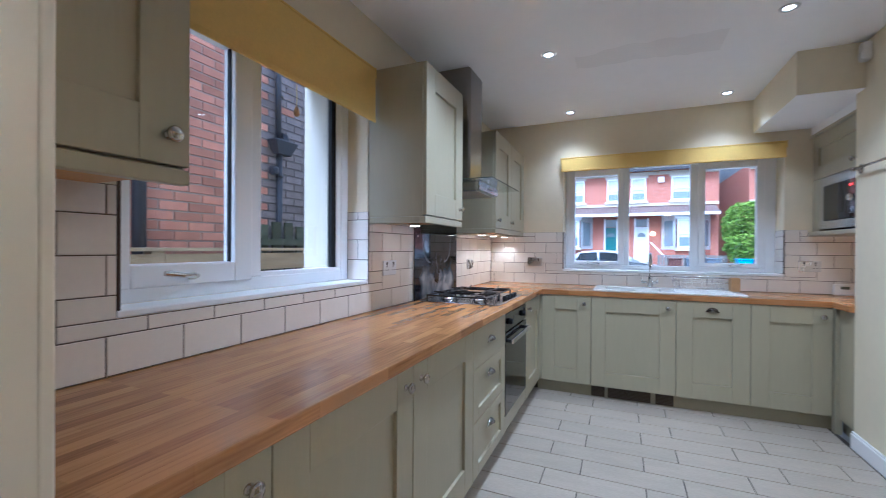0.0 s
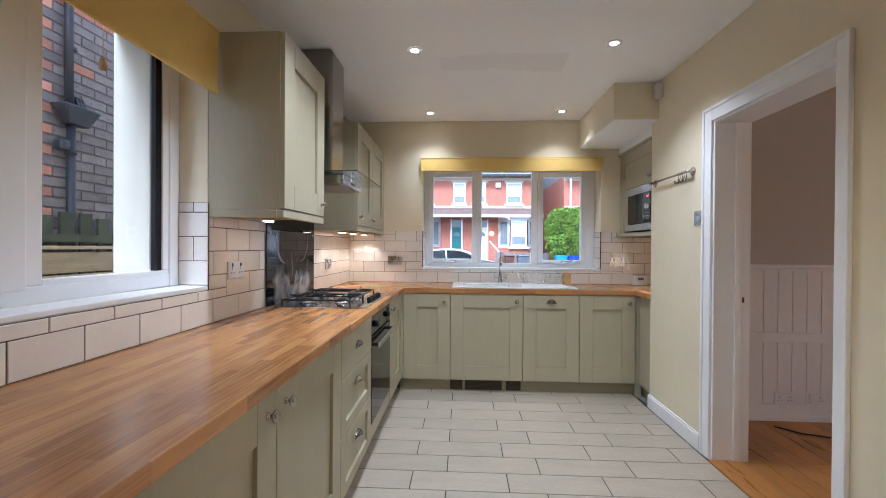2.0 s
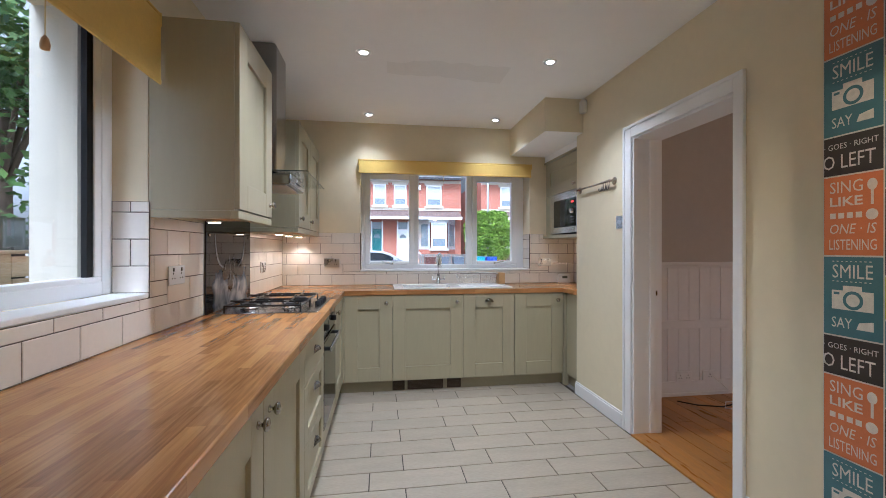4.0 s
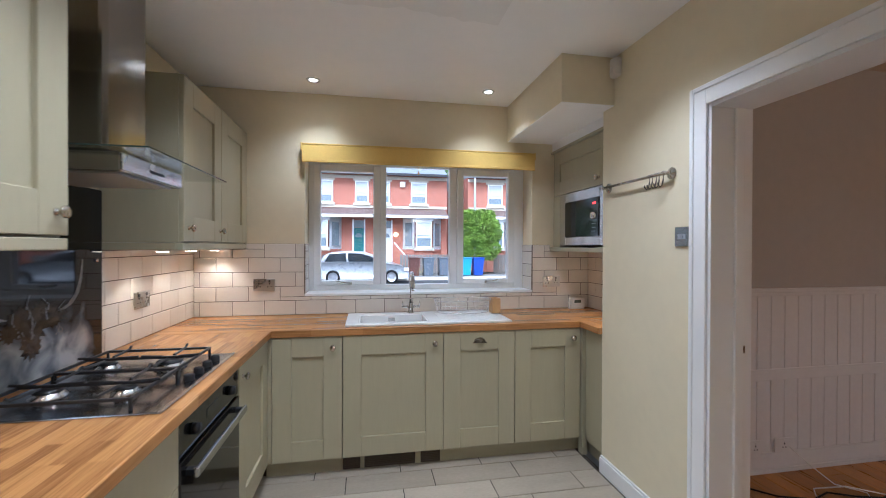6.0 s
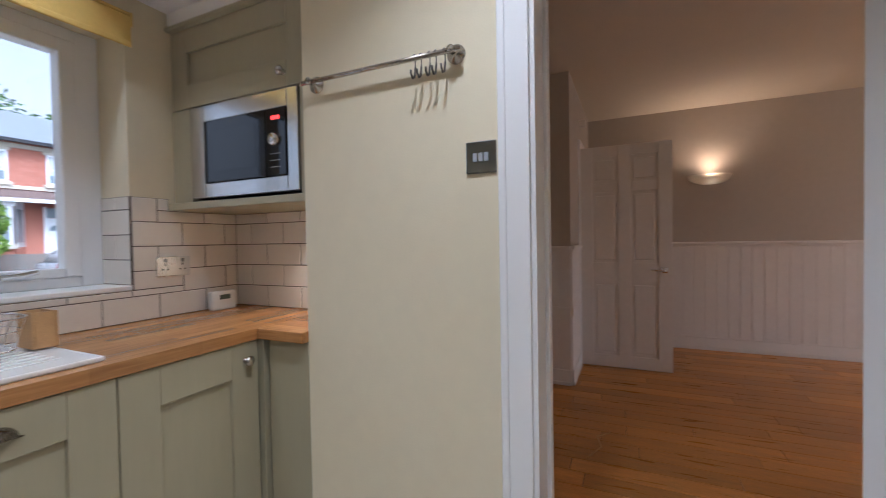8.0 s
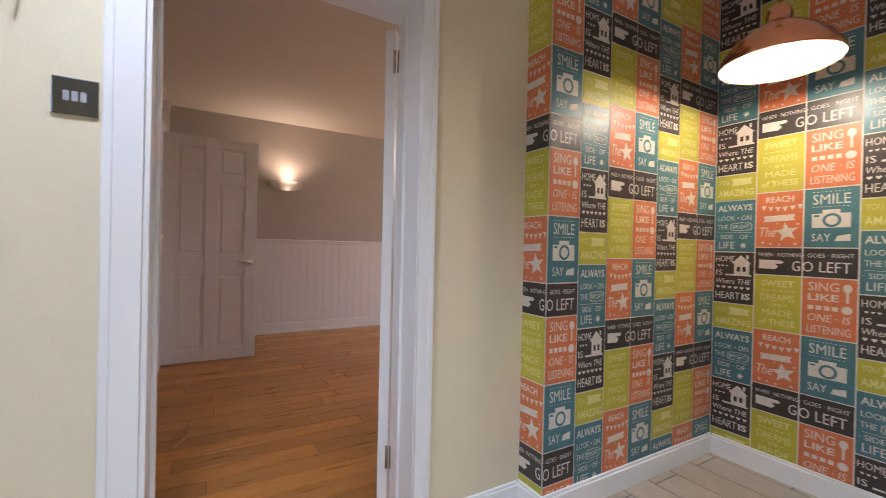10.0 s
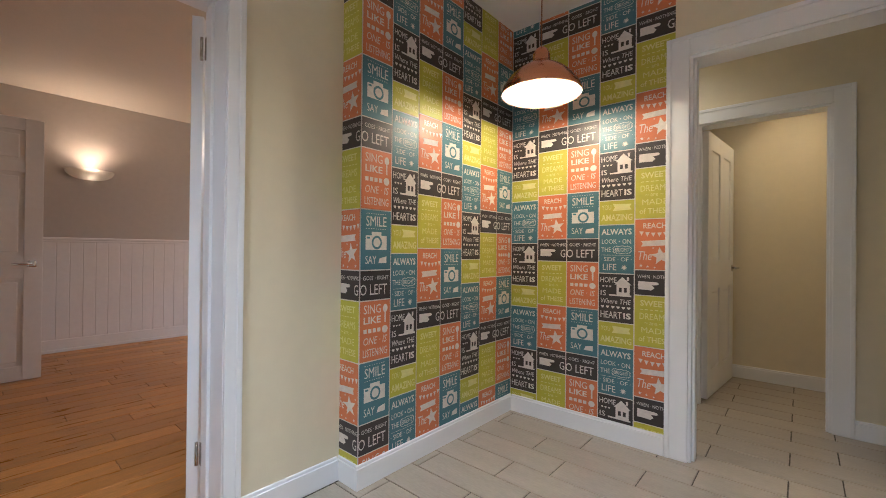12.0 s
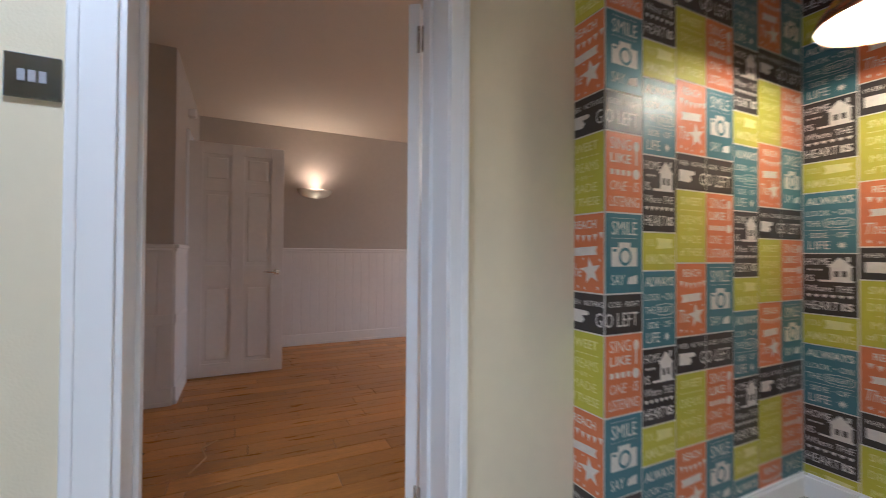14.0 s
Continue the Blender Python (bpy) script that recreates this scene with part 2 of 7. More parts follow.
def bx(name, material, x0, x1, y0, y1, z0, z1, parent=None, bevel=0.0, label="", seg=2):
    return part(name, box(bmesh.new(), x0, x1, y0, y1, z0, z1, bevel, seg), material, parent, label)


def cyl(bm, a, b, r0, r1=None, seg=20, caps=True):
    a, b = Vector(a), Vector(b)
    d = b - a
    r = bmesh.ops.create_cone(bm, cap_ends=caps, segments=seg, radius1=r0, radius2=r0 if r1 is None else r1, depth=d.length)["verts"]
    m = Matrix.Translation((a + b) / 2) @ d.to_track_quat("Z", "Y").to_matrix().to_4x4()
    bmesh.ops.transform(bm, verts=r, matrix=m)
    return bm


def lathe(bm, profile, centre, axis=(0, 0, 1), seg=32):
    """Turns (radius, height) pairs about an axis."""
    q = Vector(axis).to_track_quat("Z", "Y").to_matrix().to_4x4()
    m = Matrix.Translation(centre) @ q
    rings = []
    for r, h in profile:
        rings.append([bm.verts.new(m @ Vector((r * math.cos(2 * math.pi * i / seg), r * math.sin(2 * math.pi * i / seg), h))) for i in range(seg)])
    for p, q2 in zip(rings, rings[1:]):
        for i in range(seg):
            bm.faces.new((p[i], p[(i + 1) % seg], q2[(i + 1) % seg], q2[i]))
    return bm


def tube(bm, pts, r, seg=10):
    """A round bar along points."""
    pts = [Vector(p) for p in pts]
    rings = []
    for i, p in enumerate(pts):
        d = (pts[min(i + 1, len(pts) - 1)] - pts[max(i - 1, 0)]).normalized()
        q = d.to_track_quat("Z", "Y").to_matrix()
        rings.append([bm.verts.new(p + q @ Vector((r * math.cos(2 * math.pi * k / seg), r * math.sin(2 * math.pi * k / seg), 0))) for k in range(seg)])
    for a, b in zip(rings, rings[1:]):
        for k in range(seg):
            bm.faces.new((a[k], a[(k + 1) % seg], b[(k + 1) % seg], b[k]))
    for ring in (rings[0], rings[-1]):
        bm.faces.new(ring)
    return bm


def facing(way, at):
    """Maps (u along, w outward, v up) to the world for a front that faces +x, -x, +y or -y at a plane."""
    if way == "+x":
        return lambda u, w, v: Vector((at + w, u, v))
    if way == "-x":
        return lambda u, w, v: Vector((at - w, u, v))
    if way == "-y":
        return lambda u, w, v: Vector((u, at - w, v))
    return lambda u, w, v: Vector((u, at + w, v))


def fbox(bm, F, u0, u1, w0, w1, v0, v1, bevel=0.0):
    a, b = F(u0, w0, v0), F(u1, w1, v1)
    return box(bm, min(a.x, b.x), max(a.x, b.x), min(a.y, b.y), max(a.y, b.y), min(a.z, b.z), max(a.z, b.z), bevel)


def shaker(parent, F, u0, u1, v0, v1, stile=0.108, rail=0.118, thick=0.022, name="door", material=None, panel=True):
    """A framed door or drawer front with a sunk panel; its stiles and rails are pieces of it."""
    b, m = 0.0025, material or SAGE
    if not panel:
        return part(name, fbox(bmesh.new(), F, u0, u1, 0, thick, v0, v1, b), m, parent)
    d = part(name, fbox(bmesh.new(), F, u0 + stile - 0.002, u1 - stile + 0.002, 0.001, thick - 0.0135, v0 + rail - 0.002, v1 - rail + 0.002), m, parent)
    for n, q in (("stile", (u0, u0 + stile, v0, v1)), ("stile", (u1 - stile, u1, v0, v1)), ("rail", (u0 + stile, u1 - stile, v0, v0 + rail)), ("rail", (u0 + stile, u1 - stile, v1 - rail, v1))):
        part(n, fbox(bmesh.new(), F, q[0], q[1], 0, thick, q[2], q[3], b), m, d)
    return d


def knob(parent, F, u, v, w0=0.022, r=0.018):
    a, d = F(u, w0, v), (F(u, w0 + 1, v) - F(u, w0, v))
    bm = lathe(bmesh.new(), [(0.0001, 0), (0.011, 0), (0.011, 0.003), (0.006, 0.006), (0.005, 0.012), (r * 0.8, 0.017), (r, 0.021), (r, 0.025), (r * 0.7, 0.030), (0.0001, 0.032)], a, d, 20)
    return part("knob", bm, NICKEL, parent, "round satin nickel knob", True)


def cup_handle(parent, F, u, v, w0=0.022):
    """A half-round cup pull with a flat flange."""
    bm = bmesh.new()
    rows = []
    for i in range(9):
        a = math.pi * i / 8
        row = []
        for j in range(6):
            e = (math.pi / 2) * j / 5
            row.append(bm.verts.new(F(u - 0.040 * math.cos(a) * (0.35 + 0.65 * math.cos(e)), w0 + 0.030 * math.sin(e) * (0.25 + 0.75 * math.sin(a)), v + 0.034 * math.sin(a) * (0.35 + 0.65 * math.cos(e)) - 0.008)))
        rows.append(row)
    for p, q in zip(rows, rows[1:]):
        for j in range(5):
            bm.faces.new((p[j], p[j + 1], q[j + 1], q[j]))
    bmesh.ops.solidify(bm, geom=bm.faces[:], thickness=0.002)
    fbox(bm, F, u - 0.046, u + 0.046, w0, w0 + 0.002, v - 0.010, v - 0.006)
    return part("cup_handle", bm, NICKEL, parent, "polished nickel cup handle", True)


# ---- structure ----
L, N, D, K, C = -0.86, 4.74, 1.74, 0.605, 2.479
TH = 0.208
NX, NY, KL = 2.115, 3.93, 0.80
LX, LY, LC = 5.66, 3.75, 2.52


def wall(name, pieces, material, label=""):
    bm = bmesh.new()
    for p in pieces:
        box(bm, *p)
    o = part(name, bm, material)
    return tagged(o, label or "plain painted wall", "wall", kind="structure")


WY0, WY1, WZ0, WZ1 = 1.24, 2.452, 1.056, 2.14
LO = L - 0.34
wall("wall_west", [(LO, L, -1.6, WY0, -0.1, 2.6), (LO, L, WY1, 5.14, -0.1, 2.6), (LO, L, WY0, WY1, -0.1, WZ0 - 0.02), (LO, L, WY0, WY1, WZ1, 2.6)], CREAM, "cream painted wall with a wide window opening")
WX0, WX1, VZ0, VZ1 = -0.12, 1.62, 1.032, 2.06
NO = N + 0.40
wall("wall_north", [(L, WX0, N, NO, -0.1, 2.6), (WX1, NX + 0.3, N, NO, -0.1, 2.6), (WX0, WX1, N, NO, -0.1, VZ0 - 0.02), (WX0, WX1, N, NO, VZ1, 2.6)], CREAM, "cream painted wall with a three-light window opening")
DY0, DY1, DZ = 2.322, 3.147, 1.985
wall("wall_east", [(D, D + TH, 1.835, DY0, -0.1, 2.6), (D, D + TH, DY1, NY, -0.1, 2.6), (D, D + TH, DY0, DY1, DZ, 2.6)], CREAM, "cream painted wall with a doorway")
wall("wall_recess", [(NX, NX + 0.3, LY + 0.2, N, -0.1, 2.6), (D + TH, NX, LY + 0.001, NY, -0.1, 2.6), (NX, NX + 0.3, NY, LY + 0.2, -0.1, 2.6)], CREAM)
wall("wall_bulkhead", [(1.41, NX, 3.82, N, 2.205, 2.6)], CREAM, "cream boxed bulkhead under the ceiling")
tagged(bx("ceiling_soffit", CEIL, 1.412, NX - 0.001, 3.822, N - 0.001, 2.2005, 2.2045), "white painted underside of the bulkhead", "soffit", kind="structure")
wall("wall_pier", [(1.605, D + TH, K - 0.155, 1.835, -0.1, 2.6)], CREAM)
KX0, KX1, KZ = -0.152, 0.59, 2.016
wall("wall_south", [(KX1, 1.605, K - 0.155, K, -0.1, 2.6), (L, KX0, 0.45, KL - 0.015, -0.1, 2.6), (KX0, KX1, K - 0.155, K, KZ, 2.6)], CREAM, "cream painted wall with a doorway to the lobby")
PLY = -0.34
wall("wall_lobby", [(0.715, 1.6, PLY - 0.12, PLY, -0.1, 2.6), (-1.6, 0.025, PLY - 0.12, PLY, -0.1, 2.6), (0.025, 0.715, PLY - 0.12, PLY, 1.92, 2.6)], CREAM, "cream painted lobby wall with a doorway")
wall("wall_back_room", [(-1.6, 1.6, -1.45, -1.30, -0.1, 2.6), (1.6, 1.72, -1.45, 0.45, -0.1, 2.6), (-1.72, -1.6, -1.45, 0.45, -0.1, 2.6), (-1.6, L, 0.45, 0.57, -0.1, 2.6)], CREAM)
tagged(bx("ceiling", CEIL, LO, NX + 0.3, -1.6, NO, C, 2.62), "matt white kitchen ceiling with a roller patch", "ceiling", kind="structure")
bm = bmesh.new()
rp = random.Random(3)
south = [bm.verts.new((0.12 + 0.06 * k, 3.32 + 0.05 * (k < 3) + rp.uniform(-0.02, 0.02), C - 0.0025)) for k in range(15)]
north = [bm.verts.new((0.12 + 0.06 * k, 3.55 + 0.04 * (k > 8) + rp.uniform(-0.02, 0.02), C - 0.0025)) for k in range(15)]
for k in range(14):
    bm.faces.new((south[k], north[k], north[k + 1], south[k + 1]))
tagged(part("ceiling_patch", bm, mat("patch_paint", (0.87, 0.86, 0.84), 0.9, vary=0.02)), "slightly greyer patch of ceiling paint", "paint patch", kind="structure")
tagged(bx("floor", FGROUT, L, D + 0.01, -1.5, N, -0.12, -0.004), "grey grout bed under the floor tiles", "floor", kind="structure")
# lounge
tagged(bx("floor_lounge", PLANKGAP, D + 0.01, LX, -1.6, LY, -0.12, -0.006), "oak plank floor of the lounge", "floor", kind="structure")
tagged(bx("ceiling_lounge", mat("lounge_ceiling", (0.66, 0.60, 0.51), 0.85, vary=0.03), D + TH, LX + 0.1, -1.7, LY + 0.1, LC, 2.64), "matt off-white lounge ceiling", "ceiling", kind="structure")
wall("wall_lounge_side", [(D + TH, 4.06, LY, LY + 0.2, -0.1, 2.63)], MAUVE, "mauve-grey painted lounge wall")
wall("wall_lounge_north", [(4.06, 4.69, 3.34, LY + 0.2, -0.1, 2.63), (4.69, 5.47, 3.34, LY + 0.2, 2.03, 2.63), (5.47, LX, 3.34, LY + 0.2, -0.1, 2.63)], MAUVE, "mauve-grey painted lounge wall with a doorway")
wall("wall_lounge_east", [(LX, LX + 0.2, -1.7, LY + 0.2, -0.1, 2.63)], MAUVE, "mauve-grey painted lounge wall")
# south opening is for an added, unseen window that lets daylight in
wall("wall_lounge_south", [(D + TH, 2.7, -1.8, -1.6, -0.1, 2.63), (4.9, LX, -1.8, -1.6, -0.1, 2.63), (2.7, 4.9, -1.8, -1.6, -0.1, 0.85), (2.7, 4.9, -1.8, -1.6, 2.25, 2.63), (D + 0.10, D + TH - 0.001, -1.6, K - 0.155, -0.1, 2.63)], MAUVE)
wall("wall_hall_behind", [(4.3, 5.7, 4.6, 4.7, -0.1, 2.6), (4.3, 4.4, 3.9, 4.6, -0.1, 2.6), (5.6, 5.7, 3.9, 4.6, -0.1, 2.6), (4.4, 5.6, 3.9, 4.6, 2.5, 2.6), (4.4, 5.6, 3.5, 4.6, -0.1, -0.006)], MAUVE)


def skirting(F, u0, u1, h=0.105, t=0.016, material=GLOSSW, label="white gloss skirting board"):
    bm = bmesh.new()
    fbox(bm, F, u0, u1, 0.0, t, 0.0, h - 0.014, 0.001)
    fbox(bm, F, u0, u1, 0.0, t * 0.65, h - 0.015, h, 0.003)
    return tagged(part("baseboard", bm, material), label, "skirting board", kind="structure")


skirting(facing("-x", D), 3.242, NY)
skirting(facing("-x", D), 1.835 + 0.016, 2.275)
skirting(facing("-x", 1.605), K, 1.835 + 0.016)
skirting(facing("+y", 1.835), 1.605, D)
skirting(facing("+y", K), 0.690, 1.589)
skirting(facing("+y", PLY), -1.6, -0.067)
skirting(facing("+y", PLY), 0.812, 1.6)
skirting(facing("+y", -1.30), -1.6, 1.6)


def architrave(name, F, u0, u1, v1, w=0.085, t=0.02, label="white gloss moulded door architrave", w0=None):
    """Moulded boards round an opening: two uprights and a head."""
    bm = bmesh.new()
    w0 = w0 or w
    for a, b, z0, z1 in ((u0 - w0, u0, 0, v1 + w), (u1, u1 + w, 0, v1 + w), (u0, u1, v1, v1 + w)):
        fbox(bm, F, a, b, 0, t * 0.7, z0, z1, 0.003)
    fbox(bm, F, u0 - w0, u0 - w0 + 0.022, t * 0.7 - 0.001, t, 0, v1 + w, 0.004)
    fbox(bm, F, u1 + w - 0.022, u1 + w, t * 0.7 - 0.001, t, 0, v1 + w, 0.004)
    fbox(bm, F, u0 - w0 + 0.022, u1 + w - 0.022, t * 0.7 - 0.001, t, v1 + w - 0.022, v1 + w, 0.004)
    return tagged(part(name, bm, GLOSSW), label, "architrave", kind="structure")


def lining(name, axis, a0, a1, d0, d1, z):
    """Boards inside an opening between a0 and a1, as deep as d0 to d1, with a stop bead."""
    bm = bmesh.new()
    t, m = 0.018, (d0 + d1) / 2 + 0.03
    for u0, u1, s0, s1 in ((a0, a0 + t, a0 + t, a0 + t + 0.012), (a1 - t, a1, a1 - t - 0.012, a1 - t)):
        if axis == "y":
            box(bm, d0, d1, u0, u1, 0, z, 0.002), box(bm, m - 0.02, m + 0.02, s0, s1, 0, z - t, 0.002)
        else:
            box(bm, u0, u1, d0, d1, 0, z, 0.002), box(bm, s0, s1, m - 0.02, m + 0.02, 0, z - t, 0.002)
    if axis == "y":
        box(bm, d0, d1, a0 + t, a1 - t, z - t, z, 0.002)
    else:
        box(bm, a0 + t, a1 - t, d0, d1, z - t, z, 0.002)
    return tagged(part(name, bm, GLOSSW), "white gloss door lining with stop bead", "door lining", kind="structure")


architrave("trim_lounge_doorway", facing("-x", D), DY0 + 0.016, DY1 - 0.004, DZ - 0.004, 0.085, w0=0.062)
lining("trim_lounge_lining", "y", DY0, DY1, D + 0.001, D + TH - 0.001, DZ)
architrave("trim_lobby_doorway", facing("+y", K), KX0 - 0.2, KX1 - 0.004, KZ - 0.004, 0.102)
lining("trim_lobby_lining", "x", KX0, KX1, K - 0.154, K - 0.001, KZ)
architrave("trim_back_doorway", facing("+y", PLY), 0.029, 0.711, 1.915, 0.095)
lining("trim_back_lining", "x", 0.025, 0.715, PLY - 0.119, PLY - 0.001, 1.92)
# the deep post of the lobby doorway on the worktop side
bm = bmesh.new()
box(bm, KX0, KX0 + 0.012, 0.45, KL - 0.015, 0, C, 0.001)
box(bm, KX0 - 0.085, KX0 + 0.012, KL - 0.015, KL, 0, C, 0.003)
tagged(part("trim_post", bm, mat("cream_gloss_paint", (0.76, 0.70, 0.60), 0.34, vary=0.01, scale=2.0, rvary=0.01)), "cream gloss moulded door post", "architrave", kind="structure")
# oak threshold
tagged(bx("trim_threshold", PLANK, D - 0.02, D + 0.16, DY0 + 0.02, DY1 - 0.02, -0.005, 0.008, None, 0.003), "oak threshold strip in the doorway", "threshold", kind="structure")

# ---- windows ----
def window_side():
    w = thing("window_1", L - 0.13, (WY0 + WY1) / 2, WZ0, "white uPVC two-light window with one opening sash", "window", kind="structure")
    x0, x1 = L - 0.19, L - 0.13
    bm = bmesh.new()
    for a in ((WY0, WY0 + 0.055, WZ0, WZ1), (WY1 - 0.06, WY1, WZ0, WZ1), (WY0 + 0.055, WY1 - 0.06, WZ0, WZ0 + 0.055), (WY0 + 0.055, WY1 - 0.06, WZ1 - 0.06, WZ1), (1.797, 1.852, WZ0 + 0.055, WZ1 - 0.06)):
        box(bm, x0, x1, a[0], a[1], a[2], a[3], 0.005)
    part("window_frame", bm, UPVC, w)
    bm = bmesh.new()
    for a in ((1.280, 1.342, 1.100, 2.08), (1.715, 1.797, 1.100, 2.08), (1.342, 1.715, 1.100, 1.176), (1.342, 1.715, 2.01, 2.08)):
        box(bm, x0 + 0.004, x1 + 0.012, a[0], a[1], a[2], a[3], 0.006)
    sash = part("sash", bm, UPVC, w)
    bm = bmesh.new()
    box(bm, x1 + 0.012, x1 + 0.022, 1.52, 1.55, 1.118, 1.143, 0.004)
    tube(bm, [(x1 + 0.020, 1.552, 1.131), (x1 + 0.034, 1.535, 1.133), (x1 + 0.040, 1.49, 1.136), (x1 + 0.037, 1.43, 1.146)], 0.009)
    part("window_handle", bm, NICKEL, sash, "chrome cockspur window handle")
    # wider strip is gasket plus the shadow gap, modelled as solid black
    bm = bmesh.new()
    box(bm, x0 + 0.030, x1 - 0.010, 2.322, 2.354, 1.11, 2.08)
    box(bm, x0 + 0.030, x1 - 0.012, 1.711, 1.725, 1.17, 2.08)
    part("gasket", bm, BLACK, w, "black rubber gasket, with the shadow gap beside it made black")
    for y0, y1, z0 in ((1.34, 1.717, 1.17), (1.852, 2.385, 1.105)):
        g = bx("pane", GLASS, x0 + 0.028, x0 + 0.032, y0, y1, z0, 2.085, w)
        g.visible_shadow = False
    bm = bmesh.new()
    box(bm, x0 + 0.01, x1 - 0.003, 1.852, 2.39, 1.105, 1.128, 0.003)
    box(bm, x0 + 0.01, x1 - 0.003, 2.355, 2.39, 1.128, 2.08, 0.003)
    part("glazing_bead", bm, UPVC, w)
    bx("window_sill", UPVC, x1, L + 0.004, WY0 - 0.001, WY1 + 0.001, WZ0 - 0.02, WZ0, w, 0.004, "white window board")
    # white rendered outer reveal
    bm = bmesh.new()
    box(bm, LO - 0.01, x0 - 0.001, 2.352, WY1 - 0.001, WZ0, WZ1)
    part("outer_reveal", bm, RENDERW, w, "white rendered outer reveal")


def window_front():
    w = thing("window_2", 0.74, N + 0.2, VZ0, "white uPVC three-light window over the sink", "window", kind="structure")
    y0, y1 = N + 0.19, N + 0.25
    bm = bmesh.new()
    for a in ((WX0, WX0 + 0.036, VZ0, VZ1), (WX1 - 0.082, WX1, VZ0, VZ1), (WX0 + 0.036, WX1 - 0.082, VZ0, VZ0 + 0.040), (WX0 + 0.036, WX1 - 0.082, VZ1 - 0.05, VZ1), (0.427, 0.473, VZ0 + 0.040, VZ1 - 0.05), (0.985, 1.045, VZ0 + 0.040, VZ1 - 0.05)):
        box(bm, a[0], a[1], y0, y1, a[2], a[3], 0.005)
    part("window_frame", bm, UPVC, w)
    for u0, u1, hx in ((WX0 + 0.036, 0.427, 0.19), (1.045, WX1 - 0.082, 1.29)):
        bm = bmesh.new()
        for a in ((u0, u0 + 0.055, 1.073, 2.01), (u1 - 0.055, u1, 1.073, 2.01), (u0 + 0.055, u1 - 0.055, 1.073, 1.108), (u0 + 0.055, u1 - 0.055, 1.955, 2.01)):
            box(bm, a[0], a[1], y0 - 0.012, y1 - 0.004, a[2], a[3], 0.006)
        s = part("sash", bm, UPVC, w)
        bm = bmesh.new()
        box(bm, hx - 0.012, hx + 0.018, y0 - 0.024, y0 - 0.012, 1.074, 1.097, 0.004)
        tube(bm, [(hx, y0 - 0.03, 1.087), (hx + 0.05, y0 - 0.036, 1.091), (hx + 0.10, y0 - 0.034, 1.101)] if hx > 1 else [(hx, y0 - 0.03, 1.087), (hx - 0.05, y0 - 0.036, 1.091), (hx - 0.10, y0 - 0.034, 1.101)], 0.009)
        part("window_handle", bm, CHROME, s, "chrome cockspur window handle")
    for u0, u1, z0, z1 in ((-0.032, 0.375, 1.105, 1.96), (0.47, 0.988, 1.068, 2.015), (1.097, 1.485, 1.105, 1.96)):
        g = bx("pane", GLASS, u0, u1, y0 + 0.028, y0 + 0.032, z0, z1, w)
        g.visible_shadow = False
    bx("window_sill", UPVC, WX0 - 0.001, WX1 + 0.001, N - 0.004, y0, VZ0 - 0.02, VZ0, w, 0.004, "white window board")


window_side()
window_front()


def roller_blind(name, F, u0, u1, z0, z1, label):
    """A rolled-down blind: roller, brackets, hanging cloth with a hem bar and a pull cord."""
    m = (F(u0, 0.03, z1) + F(u1, 0.03, z1)) / 2
    t = thing(name, m.x, m.y, m.z, label, "roller blind")
    bm = bmesh.new()
    cyl(bm, F(u0 + 0.01, 0.032, z1 - 0.025), F(u1 - 0.01, 0.032, z1 - 0.025), 0.022)
    part("roller", bm, YELLOW, t, smooth=True)
    bm = bmesh.new()
    fbox(bm, F, u0 + 0.008, u1 - 0.008, 0.052, 0.055, z0, z1 - 0.02)
    fbox(bm, F, u0 + 0.008, u1 - 0.008, 0.028, 0.055, z1 - 0.012, z1 - 0.002, 0.004)
    part("cloth", bm, YELLOW, t)
    bm = bmesh.new()
    fbox(bm, F, u0 + 0.006, u1 - 0.006, 0.048, 0.058, z0 - 0.004, z0 + 0.018, 0.004)
    part("hem_bar", bm, YELLOW, t)
    for u in (u0, u1 - 0.006):
        bm = bmesh.new()
        fbox(bm, F, u, u + 0.006, 0.0, 0.055, z1 - 0.055, z1)
        part("bracket", bm, YELLOW, t, "cream end bracket")
    return t


b1 = roller_blind("roller_blind", facing("+x", L), WY0 - 0.035, 2.446, 1.905, 2.195, "yellow fabric roller blind, mostly rolled up over the side window")
bm = bmesh.new()
tube(bm, [(L + 0.052, 1.86, 1.905), (L + 0.052, 1.86, 1.80)], 0.0012, 6)
part("cord", bm, YELLOW, b1)
part("cord_pull", lathe(bmesh.new(), [(0.002, 0.03), (0.008, 0.022), (0.012, 0.004), (0.010, -0.008), (0.001, -0.012)], (L + 0.052, 1.86, 1.775), seg=14), PINE, b1, "turned wooden cord pull", True)
b2 = roller_blind("roller_blind", facing("-y", N), WX0 - 0.022, WX1 + 0.005, 1.978, 2.112, "yellow fabric roller blind, rolled up over the sink window")
bm = bmesh.new()
tube(bm, [(0.70, N - 0.053, 1.978), (0.70, N - 0.053, 1.93)], 0.0012, 6)
part("cord", bm, YELLOW, b2)
part("cord_pull", lathe(bmesh.new(), [(0.002, 0.02), (0.006, 0.014), (0.007, 0), (0.001, -0.008)], (0.70, N - 0.053, 1.915), seg=12), PINE, b2, "small wooden cord pull", True)

# ---- worktops ----
WT0, WT1 = 0.842, 0.882
WF, WN, WR = -0.222, 4.150, 1.712


